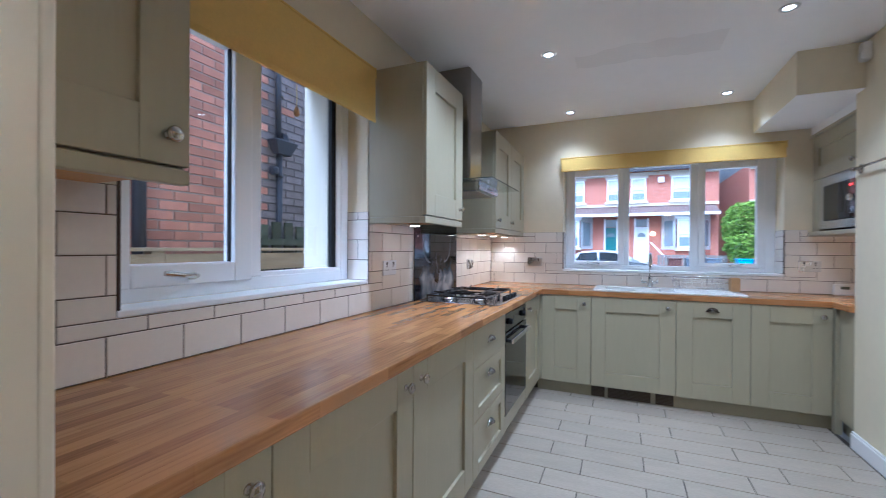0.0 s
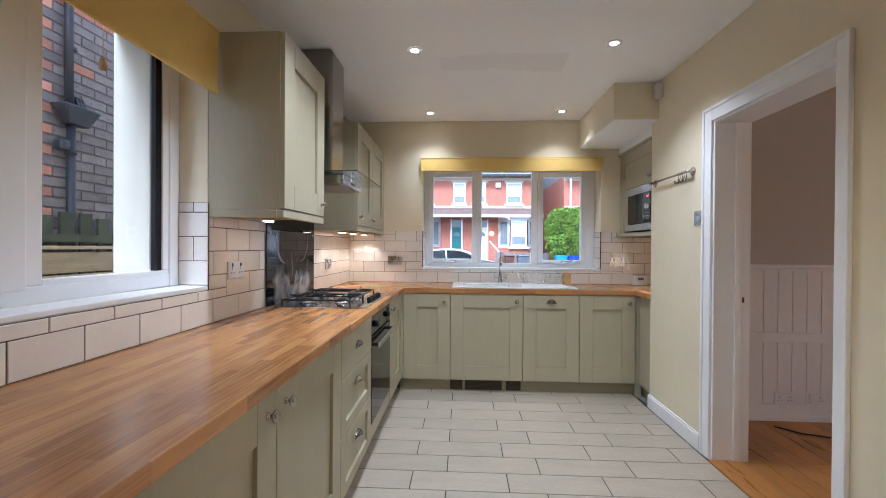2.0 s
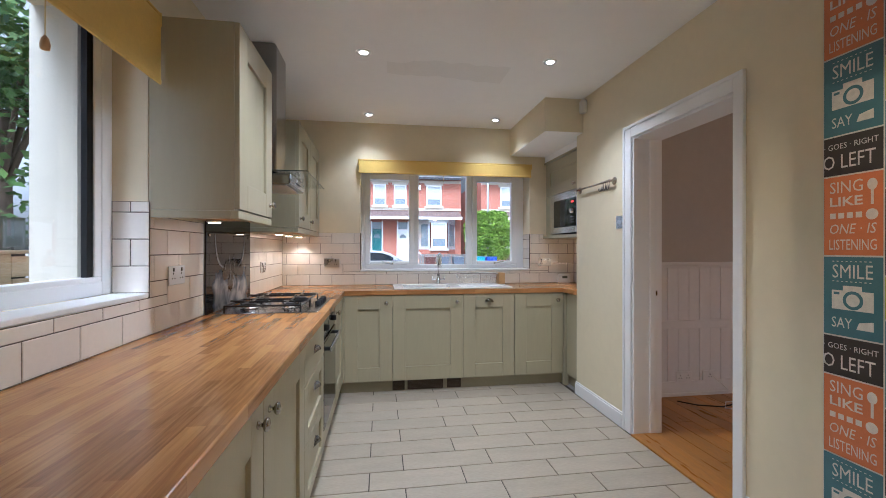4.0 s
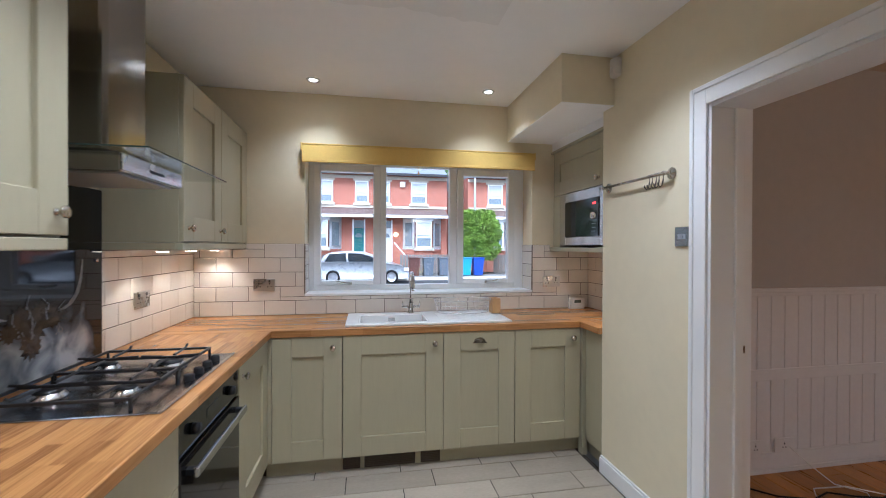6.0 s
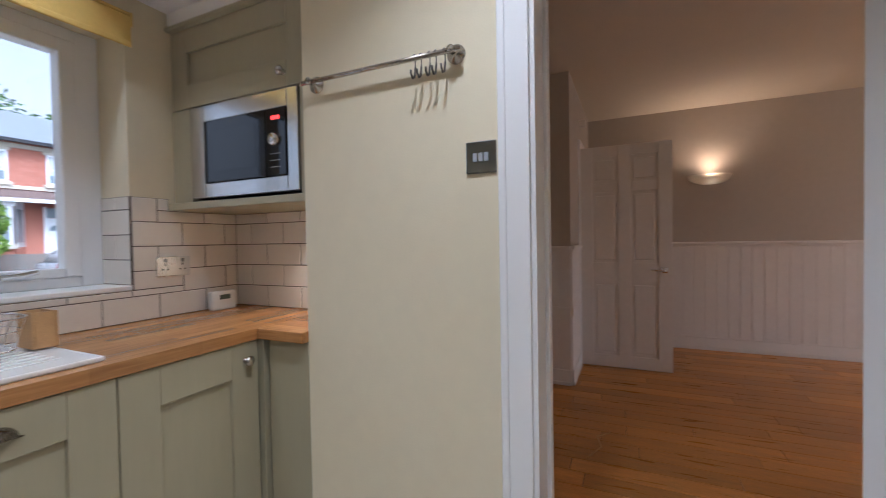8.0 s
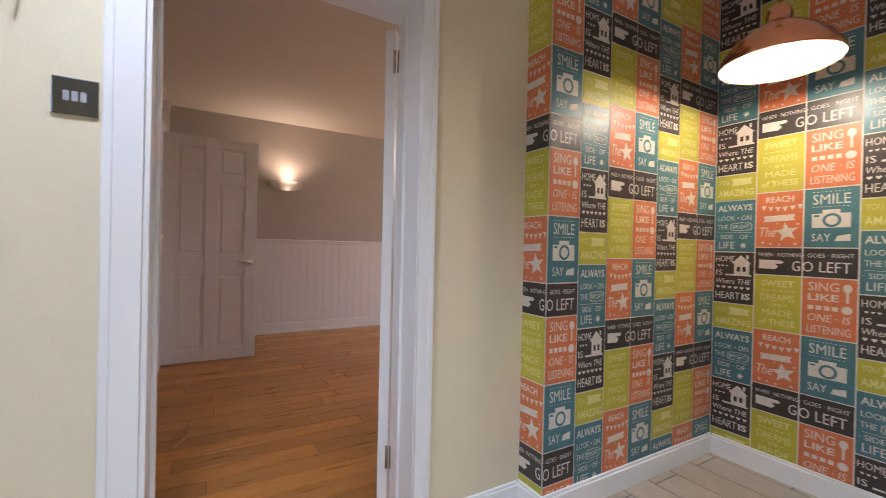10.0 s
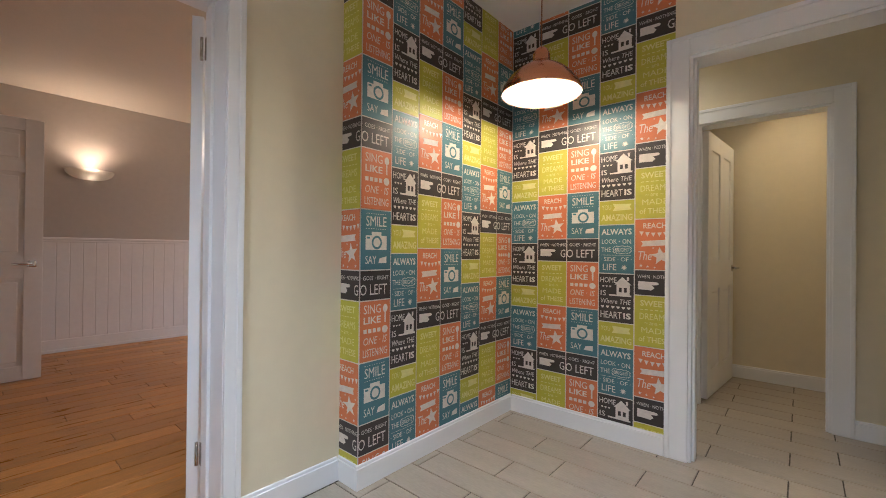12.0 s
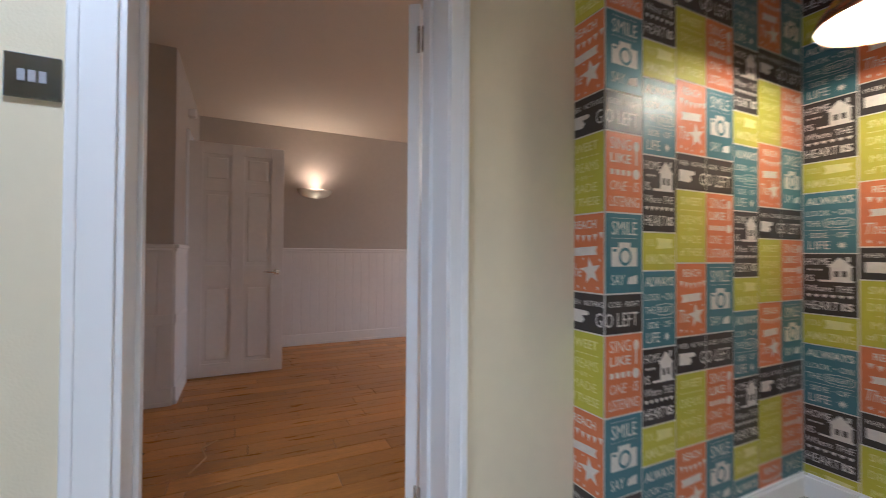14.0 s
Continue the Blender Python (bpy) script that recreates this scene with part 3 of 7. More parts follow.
def worktop():
    t = thing("worktop", -0.5, 2.5, WT0, "oiled oak butcher-block worktop along three walls", "worktop")
    bx("side_run", OAK_Y, L + 0.002, WF, KL + 0.002, WN, WT0, WT1, t, 0.004)
    bx("front_run", OAK_X, L + 0.002, 0.20, WN, N - 0.002, WT0, WT1, t)
    bx("front_run", OAK_X, 1.25, NX - 0.002, WN, N - 0.002, WT0, WT1, t)
    bx("front_edge", OAK_X, 0.2, 1.25, WN, 4.20, WT0, WT1, t)
    bx("back_strip", OAK_X, 0.2, 1.25, 4.655, N - 0.002, WT0, WT1, t)
    bx("return_run", OAK_Y, WR, NX - 0.002, NY + 0.002, WN, WT0, WT1, t, 0.004)


worktop()
CT = 0.838   # top of the fronts
PB = 0.106   # bottom of the fronts
XF = -0.262  # carcass front, side run
YF = 4.180   # carcass front, front run


def base_side(y0, y1, label):
    t = thing("base_cabinet", (L + XF) / 2, (y0 + y1) / 2, 0, label, "base cabinet", "base cabinets")
    bm = bmesh.new()
    for a in ((L + 0.003, XF, y0 + 0.001, y0 + 0.018, PB, 0.841), (L + 0.003, XF, y1 - 0.018, y1 - 0.001, PB, 0.841), (L + 0.003, XF, y0 + 0.018, y1 - 0.018, PB, PB + 0.018), (L + 0.003, L + 0.012, y0 + 0.018, y1 - 0.018, PB + 0.018, 0.841), (XF - 0.06, XF, y0 + 0.018, y1 - 0.018, 0.823, 0.841)):
        box(bm, *a)
    part("body", bm, SAGE_IN, t)
    bx("plinth", SAGE_IN, XF - 0.06, XF - 0.042, y0, y1, 0.0, PB, t)
    return t


FX = facing("+x", XF)
FY = facing("-y", YF)
G = 0.002
doors_y = [(KL + 0.004, 1.19), (1.19, 1.806), (1.806, 2.425)]
for i, (a, b) in enumerate(doors_y):
    t = base_side(a, b, "sage green shaker base cabinet with one door")
    knob(shaker(t, FX, a + G, b - G, PB, CT), FX, (b - 0.058, b - 0.055, a + 0.057)[i], 0.775)
t = base_side(2.425, 3.012, "sage green three-drawer base cabinet with cup handles")
for z0, z1 in ((0.645, CT), (0.385, 0.641), (PB, 0.381)):
    dr = shaker(t, FX, 2.425 + G, 3.012 - G, z0, z1, stile=0.085, rail=0.055, name="drawer_front", panel=z0 < 0.6)
    cup_handle(dr, FX, 2.70, (z0 + z1) / 2 + (0.0 if z0 > 0.6 else 0.05))
t = base_side(3.612, WN - 0.005, "sage green corner base cabinet with one narrow door")
knob(shaker(t, FX, 3.612 + G, 4.15, PB, CT), FX, 3.665, 0.775)


def oven():
    y0, y1 = 3.015, 3.609
    t = thing("oven", -0.5, (y0 + y1) / 2, PB, "built-in black glass oven with a steel bar handle", "oven")
    bx("body", BLACK, L + 0.05, XF, y0, y1, PB, 0.841, t)
    F = facing("+x", XF)
    bm = fbox(bmesh.new(), F, y0 + 0.002, y1 - 0.002, 0, 0.018, 0.715, 0.824, 0.003)
    p = part("control_panel", bm, BGLASS, t)
    for y in (3.125, 3.49):
        part("dial", cyl(bmesh.new(), F(y, 0.018, 0.77), F(y, 0.040, 0.77), 0.020, 0.017), BLACK, p, "black rotary oven dial", True)
    part("display", fbox(bmesh.new(), F, 3.245, 3.375, 0.018, 0.0195, 0.755, 0.788), mat("display_glass", (0.02, 0.03, 0.035), 0.1), p)
    part("door", fbox(bmesh.new(), F, y0 + 0.002, y1 - 0.002, 0, 0.024, 0.20, 0.708, 0.004), BGLASS, t, "black glass oven door")
    bm = fbox(bmesh.new(), F, y0 + 0.03, y1 - 0.03, 0.05, 0.066, 0.645, 0.675, 0.005)
    part("handle", bm, STEEL, t, "flat brushed steel bar handle")
    for y in (y0 + 0.05, y1 - 0.05):
        part("handle_post", fbox(bmesh.new(), F, y - 0.012, y + 0.012, 0.02, 0.052, 0.65, 0.67, 0.003), BLACK, t)
    part("trim_strip", fbox(bmesh.new(), F, y0 + 0.002, y1 - 0.002, 0, 0.020, PB + 0.002, 0.195, 0.002), SAGE, t, "sage green filler panel")
    bx("plinth", SAGE_IN, XF - 0.06, XF - 0.042, y0, y1, 0.0, PB, t)


oven()


def base_front(x0, x1, label, handle, name="base_cabinet"):
    t = thing(name, (x0 + x1) / 2, (YF + N) / 2, 0, label, "base cabinet", "base cabinets")
    bm = bmesh.new()
    top = 0.66 if name != "base_cabinet" or (x0 < 0.7 and x1 > 0.3) else 0.841
    for a in ((x0 + 0.001, x0 + 0.018, YF, N - 0.003, PB, top), (x1 - 0.018, x1 - 0.001, YF, N - 0.003, PB, top), (x0 + 0.018, x1 - 0.018, YF, N - 0.003, PB, PB + 0.018), (x0 + 0.018, x1 - 0.018, YF, YF + 0.018, 0.80, 0.841)):
        box(bm, *a)
    part("body", bm, SAGE_IN, t)
    d = shaker(t, FY, x0 + G, x1 - G, PB, CT)
    if handle == "cup":
        cup_handle(d, FY, (x0 + x1) / 2, 0.775)
    else:
        knob(d, FY, x1 - 0.055, 0.775)
    return t


base_front(-0.222, 0.180, "sage green shaker base cabinet with one door", "knob")
sinkunit = base_front(0.180, 0.793, "wide sage green shaker sink cabinet above plinth vents", "knob")
base_front(0.793, 1.264, "sage green shaker front of a built-in dishwasher with cup handle", "cup")
base_front(1.264, 1.722, "sage green shaker base cabinet with one door", "knob")
t = thing("plinth", 0.75, YF + 0.045, 0, "sage green kickboard with three metal vent grilles", "kickboard")
bx("board", SAGE_IN, -0.262, 1.75, YF + 0.042, YF + 0.058, 0.0, PB, t)
for x0, x1 in ((0.180, 0.285), (0.310, 0.625), (0.66, 0.785)):
    g = bx("vent_grille", mat("vent_brown", (0.07, 0.055, 0.045), 0.45, 0.5), x0, x1, YF + 0.036, YF + 0.042, 0.006, 0.098, t, 0.002, "dark metal vent grille")
    bm = bmesh.new()
    for k in range(7):
        box(bm, x0 + 0.008, x1 - 0.008, YF + 0.033, YF + 0.0365, 0.016 + k * 0.011, 0.021 + k * 0.011)
    part("vent_slat", bm, mat("vent_metal", (0.09, 0.075, 0.06), 0.4, 0.8), g)
# return under the recess
t = thing("end_cabinet", 1.9, 4.05, 0, "narrow sage green end cabinet in the recess", "base cabinet", "base cabinets")
bx("body", SAGE_IN, 1.765, NX - 0.003, NY + 0.003, 4.18, PB, 0.841, t)
part("door", fbox(bmesh.new(), facing("-x", 1.765), NY + 0.004, 4.125, 0, 0.022, PB, CT, 0.0025), SAGE, t)
bx("corner_post", SAGE_IN, 1.726, 1.764, 4.135, 4.184, 0.0, 0.841, t)
bx("corner_filler", SAGE, -0.2615, -0.2225, YF - 0.02, YF + 0.0, PB, CT, t, 0.001)
bx("plinth_piece", SAGE_IN, 1.79, 1.81, NY + 0.003, 4.20, 0.0, PB, t)


# ---- wall cabinets ----
def wall_unit(y0, y1, z0, z1, label, doors, split=None, light_rail=True):
    t = thing("wall_cabinet", L, (y0 + y1) / 2, z0, label, "wall cabinet", "wall cabinets")
    xf = -0.532
    for n, a in (("side_panel", (L + 0.002, xf, y0, y0 + 0.018, z0 + 0.035, z1)), ("side_panel", (L + 0.002, xf, y1 - 0.018, y1, z0 + 0.035, z1)), ("top_panel", (L + 0.002, xf, y0 + 0.018, y1 - 0.018, z1 - 0.018, z1)), ("bottom_panel", (L + 0.002, xf, y0 + 0.018, y1 - 0.018, z0 + 0.035, z0 + 0.053))):
        bx(n, SAGE, *a, t, 0.001)
    bm = bmesh.new()
    box(bm, xf - 0.012, xf + 0.020, y0 - 0.004, y1, z0, z0 + 0.034, 0.003)
    box(bm, L + 0.002, xf - 0.012, y0 - 0.004, y0 + 0.016, z0, z0 + 0.034, 0.003)
    part("light_rail", bm, SAGE, t)
    bx("base_batten", PINE, L + 0.03, xf - 0.02, y0 + 0.03, y1 - 0.03, z0 + 0.02, z0 + 0.034, t, 0.002, "bare pine underside")
    F = facing("+x", xf)
    n = len(doors)
    for i, (a, b, ku) in enumerate(doors):
        knob(shaker(t, F, a + G, b - G, z0 + 0.041, z1), F, ku, z0 + 0.105)
    return t


wall_unit(KL + 0.004, 1.205, 1.374, 2.19, "sage green shaker wall cabinet beside the side window", [(KL + 0.004, 1.205, 1.155)])
wall_unit(2.456, 2.978, 1.362, 2.19, "sage green shaker wall cabinet with one door", [(2.456, 2.978, 2.93)])
wall_unit(3.722, N - 0.004, 1.355, 2.168, "sage green shaker wall cabinet with two doors beside the hood", [(3.722, 4.225, 3.775), (4.225, N - 0.004, 4.20)])


def puck(x, y, z):
    t = thing("cabinet_light", x, y, z, "small round under-cabinet light, switched on", "cabinet light", "under-cabinet lights")
    part("ring", lathe(bmesh.new(), [(0.0001, 0.012), (0.034, 0.012), (0.034, 0.0), (0.026, -0.001), (0.026, 0.004)], (x, y, z), seg=24), STEEL, t, "steel trim ring", True)
    part("lens", cyl(bmesh.new(), (x, y, z - 0.004), (x, y, z + 0.006), 0.026), BULBON, t)


for ux, uy, uz in UNDER:
    puck(ux, uy, uz + 0.001)


def microwave_unit():
    x, z0, z1 = 1.80, 1.342, 2.115
    t = thing("microwave_cabinet", 1.95, 4.34, z0, "sage green wall cabinet housing a microwave in the recess", "wall cabinet", "wall cabinets")
    bm = bmesh.new()
    for a in ((x + 0.02, NX - 0.003, NY + 0.002, NY + 0.018, z0 + 0.03, z1), (x + 0.02, NX - 0.003, N - 0.02, N - 0.003, z0 + 0.03, z1), (x + 0.02, NX - 0.003, NY + 0.018, N - 0.02, z1 - 0.018, z1), (x + 0.02, NX - 0.003, NY + 0.018, N - 0.02, 1.775, 1.790)):
        box(bm, *a)
    part("body", bm, SAGE, t)
    bx("shelf", SAGE, x - 0.03, NX - 0.003, NY + 0.002, N - 0.003, z0, z0 + 0.030, t, 0.003)
    F = facing("-x", x + 0.02)
    shaker(t, F, NY + 0.03, N - 0.012, 1.778, z1, stile=0.10, rail=0.10)
    knob(t, F, NY + 0.145, 1.83)
    bx("cornice", SAGE, x - 0.025, NX - 0.003, NY + 0.002, N - 0.003, z1 + 0.001, z1 + 0.020, t, 0.006, "small moulded cornice")
    bx("filler_strip", CEIL, x - 0.012, NX - 0.003, NY + 0.002, N - 0.003, z1 + 0.021, 2.200, t, 0.002, "white filler strip under the soffit")
    bx("filler_panel", SAGE, x + 0.002, x + 0.018, 4.616, N - 0.003, z0 + 0.031, 1.774, t, 0.001)
    bx("filler_panel", SAGE, x + 0.002, x + 0.018, NY + 0.020, 4.004, z0 + 0.031, 1.774, t, 0.001)
    m = thing("microwave", 1.9, 4.34, z0 + 0.030, "built-in steel and black glass microwave", "microwave")
    y0, y1, a, b = 4.008, 4.612, 1.388, 1.773
    bx("body", BLACK, x + 0.02, NX - 0.01, y0 + 0.01, y1 - 0.01, a, b, m)
    bm = bmesh.new()
    for q in ((y0, y0 + 0.054, a, b), (y1 - 0.092, y1, a, b), (y0 + 0.054, y1 - 0.092, a, a + 0.060), (y0 + 0.054, y1 - 0.092, b - 0.068, b)):
        fbox(bm, F, q[0], q[1], 0, 0.024, q[2], q[3], 0.003)
    part("trim_frame", bm, STEEL, m, "brushed steel trim frame")
    part("door", fbox(bmesh.new(), F, y0 + 0.160, y1 - 0.093, 0, 0.030, a + 0.061, b - 0.069, 0.003), BGLASS, m, "black glass microwave door")
    part("window", fbox(bmesh.new(), F, y0 + 0.215, y1 - 0.155, 0.0302, 0.0312, a + 0.105, b - 0.12, 0.0004), mat("oven_window", (0.012, 0.014, 0.016), 0.08, vary=0.05), m, "grey tinted viewing window")
    p = part("control_panel", fbox(bmesh.new(), F, y0 + 0.055, y0 + 0.158, 0, 0.030, a + 0.061, b - 0.069, 0.003), BGLASS, m)
    part("dial", lathe(bmesh.new(), [(0.0001, 0.016), (0.020, 0.016), (0.024, 0.010), (0.026, 0)], F(y0 + 0.112, 0.030, 1.585), (-1, 0, 0), 24), CHROME, p, "chrome rotary dial", True)
    part("display", fbox(bmesh.new(), F, y0 + 0.085, y0 + 0.128, 0.0302, 0.0312, 1.660, 1.674), glow("red_display", (1.0, 0.04, 0.03), 1.2), p, "lit red clock display")
    for k in range(3):
        part("button", fbox(bmesh.new(), F, y0 + 0.085, y0 + 0.135, 0.0302, 0.0312, 1.53 - 0.025 * k, 1.533 - 0.025 * k), mat("faint_legend", (0.25, 0.25, 0.26), 0.4), p)


microwave_unit()


# ---- hood, hob and splashback ----
def hood():
    t = thing("cooker_hood", L, 3.33, 1.62, "stainless steel chimney cooker hood with a glass canopy", "cooker hood")
    bm = bmesh.new()
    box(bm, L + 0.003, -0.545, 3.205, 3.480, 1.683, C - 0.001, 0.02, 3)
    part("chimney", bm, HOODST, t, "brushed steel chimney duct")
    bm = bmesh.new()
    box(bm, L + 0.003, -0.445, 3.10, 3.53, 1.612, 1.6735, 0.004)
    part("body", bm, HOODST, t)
    # front face takes a brighter, bluer steel, its lighting painted into the colour
    part("front_panel", box(bmesh.new(), -0.445, -0.438, 3.104, 3.526, 1.616, 1.670, 0.003), mat("steel_front_lit", (0.62, 0.64, 0.68), 0.22, 1.0, vary=0.02), t, "brushed steel front panel, its lit tone put into the colour")
    part("button_strip", box(bmesh.new(), -0.4385, -0.436, 3.27, 3.37, 1.634, 1.644, 0.001), BLACK, t, "dark strip of push buttons")
    part("glass_canopy", box(bmesh.new(), L + 0.004, -0.335, 3.04, 3.745, 1.6745, 1.6815, 0.0015), GLASS_T, t, "thin clear glass canopy")
    bm = bmesh.new()
    box(bm, -0.3348, -0.3338, 3.042, 3.743, 1.6755, 1.6805)
    box(bm, L + 0.02, -0.335, 3.0388, 3.0398, 1.6755, 1.6805)
    part("glass_edge", bm, mat("dark_glass_edge", (0.02, 0.035, 0.03), 0.1), t, "dark green polished glass edge")
    bx("filter", mat("filter_mesh", (0.42, 0.41, 0.40), 0.45, 1.0, vary=0.3, scale=120), L + 0.06, -0.47, 3.13, 3.50, 1.606, 1.6115, t)


hood()


def misty_print():
    """Black glass with a pale blue-white mist printed over its lower half."""
    m = bpy.data.materials.new("printed_dark_glass")
    m.use_nodes = True
    nt = m.node_tree
    b = nt.nodes["Principled BSDF"]
    geo, sep, n, mist = (nt.nodes.new(k) for k in ("ShaderNodeNewGeometry", "ShaderNodeSeparateXYZ", "ShaderNodeTexNoise", "ShaderNodeMath"))
    n.inputs["Scale"].default_value, n.inputs["Detail"].default_value = 8, 8
    n.inputs["Distortion"].default_value = 0.6
    nt.links.new(geo.outputs["Position"], n.inputs["Vector"])
    nt.links.new(geo.outputs["Position"], sep.inputs[0])
    fades = []
    for axis, a0, a1, b0, b1 in (("Z", 1.02, 1.22, 0.30, -0.35), ("Y", 2.99, 3.10, -0.5, 0.0), ("Y", 3.60, 3.70, 0.0, -0.5)):
        r = nt.nodes.new("ShaderNodeMapRange")
        for key, v in zip(("From Min", "From Max", "To Min", "To Max"), (a0, a1, b0, b1)):
            r.inputs[key].default_value = v
        nt.links.new(sep.outputs[axis], r.inputs["Value"])
        fades.append(r)
    out = n.outputs["Fac"]
    for r in fades:
        ad = nt.nodes.new("ShaderNodeMath")
        nt.links.new(out, ad.inputs[0])
        nt.links.new(r.outputs["Result"], ad.inputs[1])
        out = ad.outputs[0]
    nt.nodes.remove(mist)
    ramp = nt.nodes.new("ShaderNodeValToRGB")
    e = ramp.color_ramp.elements
    e[0].position, e[0].color = 0.48, (0.006, 0.007, 0.010, 1)
    e[1].position, e[1].color = 0.92, (0.50, 0.54, 0.58, 1)
    k = e.new(0.68)
    k.color = (0.13, 0.16, 0.20, 1)
    nt.links.new(out, ramp.inputs["Fac"])
    nt.links.new(ramp.outputs["Color"], b.inputs["Base Color"])
    b.inputs["Roughness"].default_value = 0.04
    return m


def tuft(bm, y, z, ry, rz, rr, x, n=26):
    """A ragged flat patch of printed fur."""
    pts = []
    for k in range(n):
        a = 2 * math.pi * k / n
        q = 1.0 if k % 2 else rr.uniform(0.55, 0.85)
        pts.append(bm.verts.new((x, y + ry * q * math.cos(a), z + rz * q * math.sin(a))))
    c = bm.verts.new((x, y, z))
    for k in range(n):
        bm.faces.new((c, pts[k], pts[(k + 1) % n]))


def ribbon(bm, pts, w, x):
    """A flat tapering stroke through (y, z) points."""
    m = len(pts)
    a = [bm.verts.new((x, p[0] - w * (1 - i / m), p[1])) for i, p in enumerate(pts)]
    b = [bm.verts.new((x, p[0] + w * (1 - i / m), p[1])) for i, p in enumerate(pts)]
    for i in range(m - 1):
        bm.faces.new((a[i], a[i + 1], b[i + 1], b[i]))


t = thing("splashback", L, 3.34, 0.873, "black glass splashback printed with a horned animal in mist", "splashback")
glass_panel = bx("glass_panel", misty_print(), L + 0.012, L + 0.018, 2.972, 3.72, 0.874, 1.62, t, 0.001)
rr = random.Random(8)
bm = bmesh.new()
for ty, tz, ry, rz in ((3.33, 1.09, 0.085, 0.075), (3.38, 1.13, 0.075, 0.05), (3.28, 1.12, 0.06, 0.05), (3.32, 1.02, 0.05, 0.055), (3.43, 1.10, 0.05, 0.035), (3.23, 1.08, 0.045, 0.035)):
    tuft(bm, ty, tz, ry, rz, rr, L + 0.0184 + 0.00002 * len(bm.verts))
part("print", bm, mat("printed_brown_fur", (0.035, 0.026, 0.018), 0.12, vary=0.5, scale=25), glass_panel, "dark brown printed fur")
bm = bmesh.new()
for s in (-1, 1):
    ribbon(bm, [(3.34 + s * q, zz) for q, zz in ((0.07, 1.125), (0.13, 1.125), (0.18, 1.145), (0.215, 1.18), (0.235, 1.225), (0.245, 1.27), (0.250, 1.32))], 0.022, L + 0.0190)
for k in range(16):
    ty, tz = 3.34 + rr.uniform(-0.13, 0.13), 1.10 + rr.uniform(-0.07, 0.08)
    ribbon(bm, [(ty, tz), (ty + rr.uniform(-0.02, 0.02), tz + 0.02), (ty + rr.uniform(-0.03, 0.03), tz + 0.05)], 0.004, L + 0.0194 + 0.0001 * k)
part("print", bm, mat("printed_pale_horn", (0.20, 0.21, 0.22), 0.12, vary=0.4, scale=30), glass_panel, "pale printed horns and hair")
for y in (3.01, 3.68):
    for z in (1.31,):
        part("screw_cap", cyl(bmesh.new(), (L + 0.018, y, z), (L + 0.023, y, z), 0.008), CHROME, t, "", True)


def hob():
    t = thing("gas_hob", -0.57, 3.35, WT1, "stainless steel gas hob with black cast-iron pan supports", "gas hob")
    x0, x1, y0, y1 = -0.795, -0.268, 2.965, 3.645
    bx("plate", mat("hob_steel", (0.34, 0.34, 0.35), 0.2, 1.0, vary=0.02, rvary=0.02), x0, x1, y0, y1, WT1 + 0.0005, WT1 + 0.007, t, 0.003)
    part("front_strip", box(bmesh.new(), x1 - 0.012, x1 + 0.001, y0, y1, WT1 + 0.0055, WT1 + 0.0095, 0.002), STEEL, t, "bright rolled steel front edge")
    burners = [(-0.675, 3.15, 0.040), (-0.675, 3.46, 0.033), (-0.455, 3.15, 0.033), (-0.455, 3.46, 0.047)]
    for bx_, by, r in burners:
        p = part("burner", lathe(bmesh.new(), [(r * 1.25, 0.008), (r * 1.25, 0.016), (r, 0.020), (r, 0.026), (0.0001, 0.027)], (bx_, by, WT1), seg=28), STEEL, t, "", True)
        part("burner_cap", lathe(bmesh.new(), [(r * 0.95, 0.027), (r * 0.98, 0.033), (r * 0.6, 0.037), (0.0001, 0.037)], (bx_, by, WT1), seg=28), IRON, p, "black burner cap", True)
    z = WT1 + 0.046
    mid = (y0 + y1) / 2
    for a, b in ((y0 + 0.03, mid - 0.006), (mid + 0.006, y1 - 0.03)):
        bm = bmesh.new()
        c = (a + b) / 2
        xa, xb = x0 + 0.035, x1 - 0.095
        for x in (xa, xb):
            box(bm, x - 0.005, x + 0.005, a, b, z - 0.010, z, 0.002)
        for y in (a, b):
            box(bm, xa, xb, y - 0.005, y + 0.005, z - 0.010, z, 0.002)
        box(bm, xa, xb, c - 0.005, c + 0.005, z - 0.006, z + 0.004, 0.002)
        for x in (-0.675, -0.455):
            tube(bm, [(x, a - 0.004, z + 0.014), (x, a + 0.010, z + 0.004), (x, c - 0.03, z)], 0.005, 8)
            tube(bm, [(x, b + 0.004, z + 0.014), (x, b - 0.010, z + 0.004), (x, c + 0.03, z)], 0.005, 8)
            for dx in (-1, 1):
                tube(bm, [(x + dx * 0.105, c, z + 0.006), (x + dx * 0.03, c, z + 0.002)], 0.0048, 8)
        for x in (xa, xb):
            for y in (a, b):
                cyl(bm, (x, y, WT1 + 0.007), (x, y, z - 0.002), 0.006, 0.005, 10)
        part("pan_support", bm, IRON, t, "black cast-iron pan support")
    for k in range(4):
        y = 3.26 + 0.085 * k
        part("dial", lathe(bmesh.new(), [(0.018, 0.008), (0.017, 0.028), (0.014, 0.031), (0.0001, 0.031)], (x1 - 0.04, y, WT1), seg=20), BLACK, t, "black hob control dial", True)


hob()


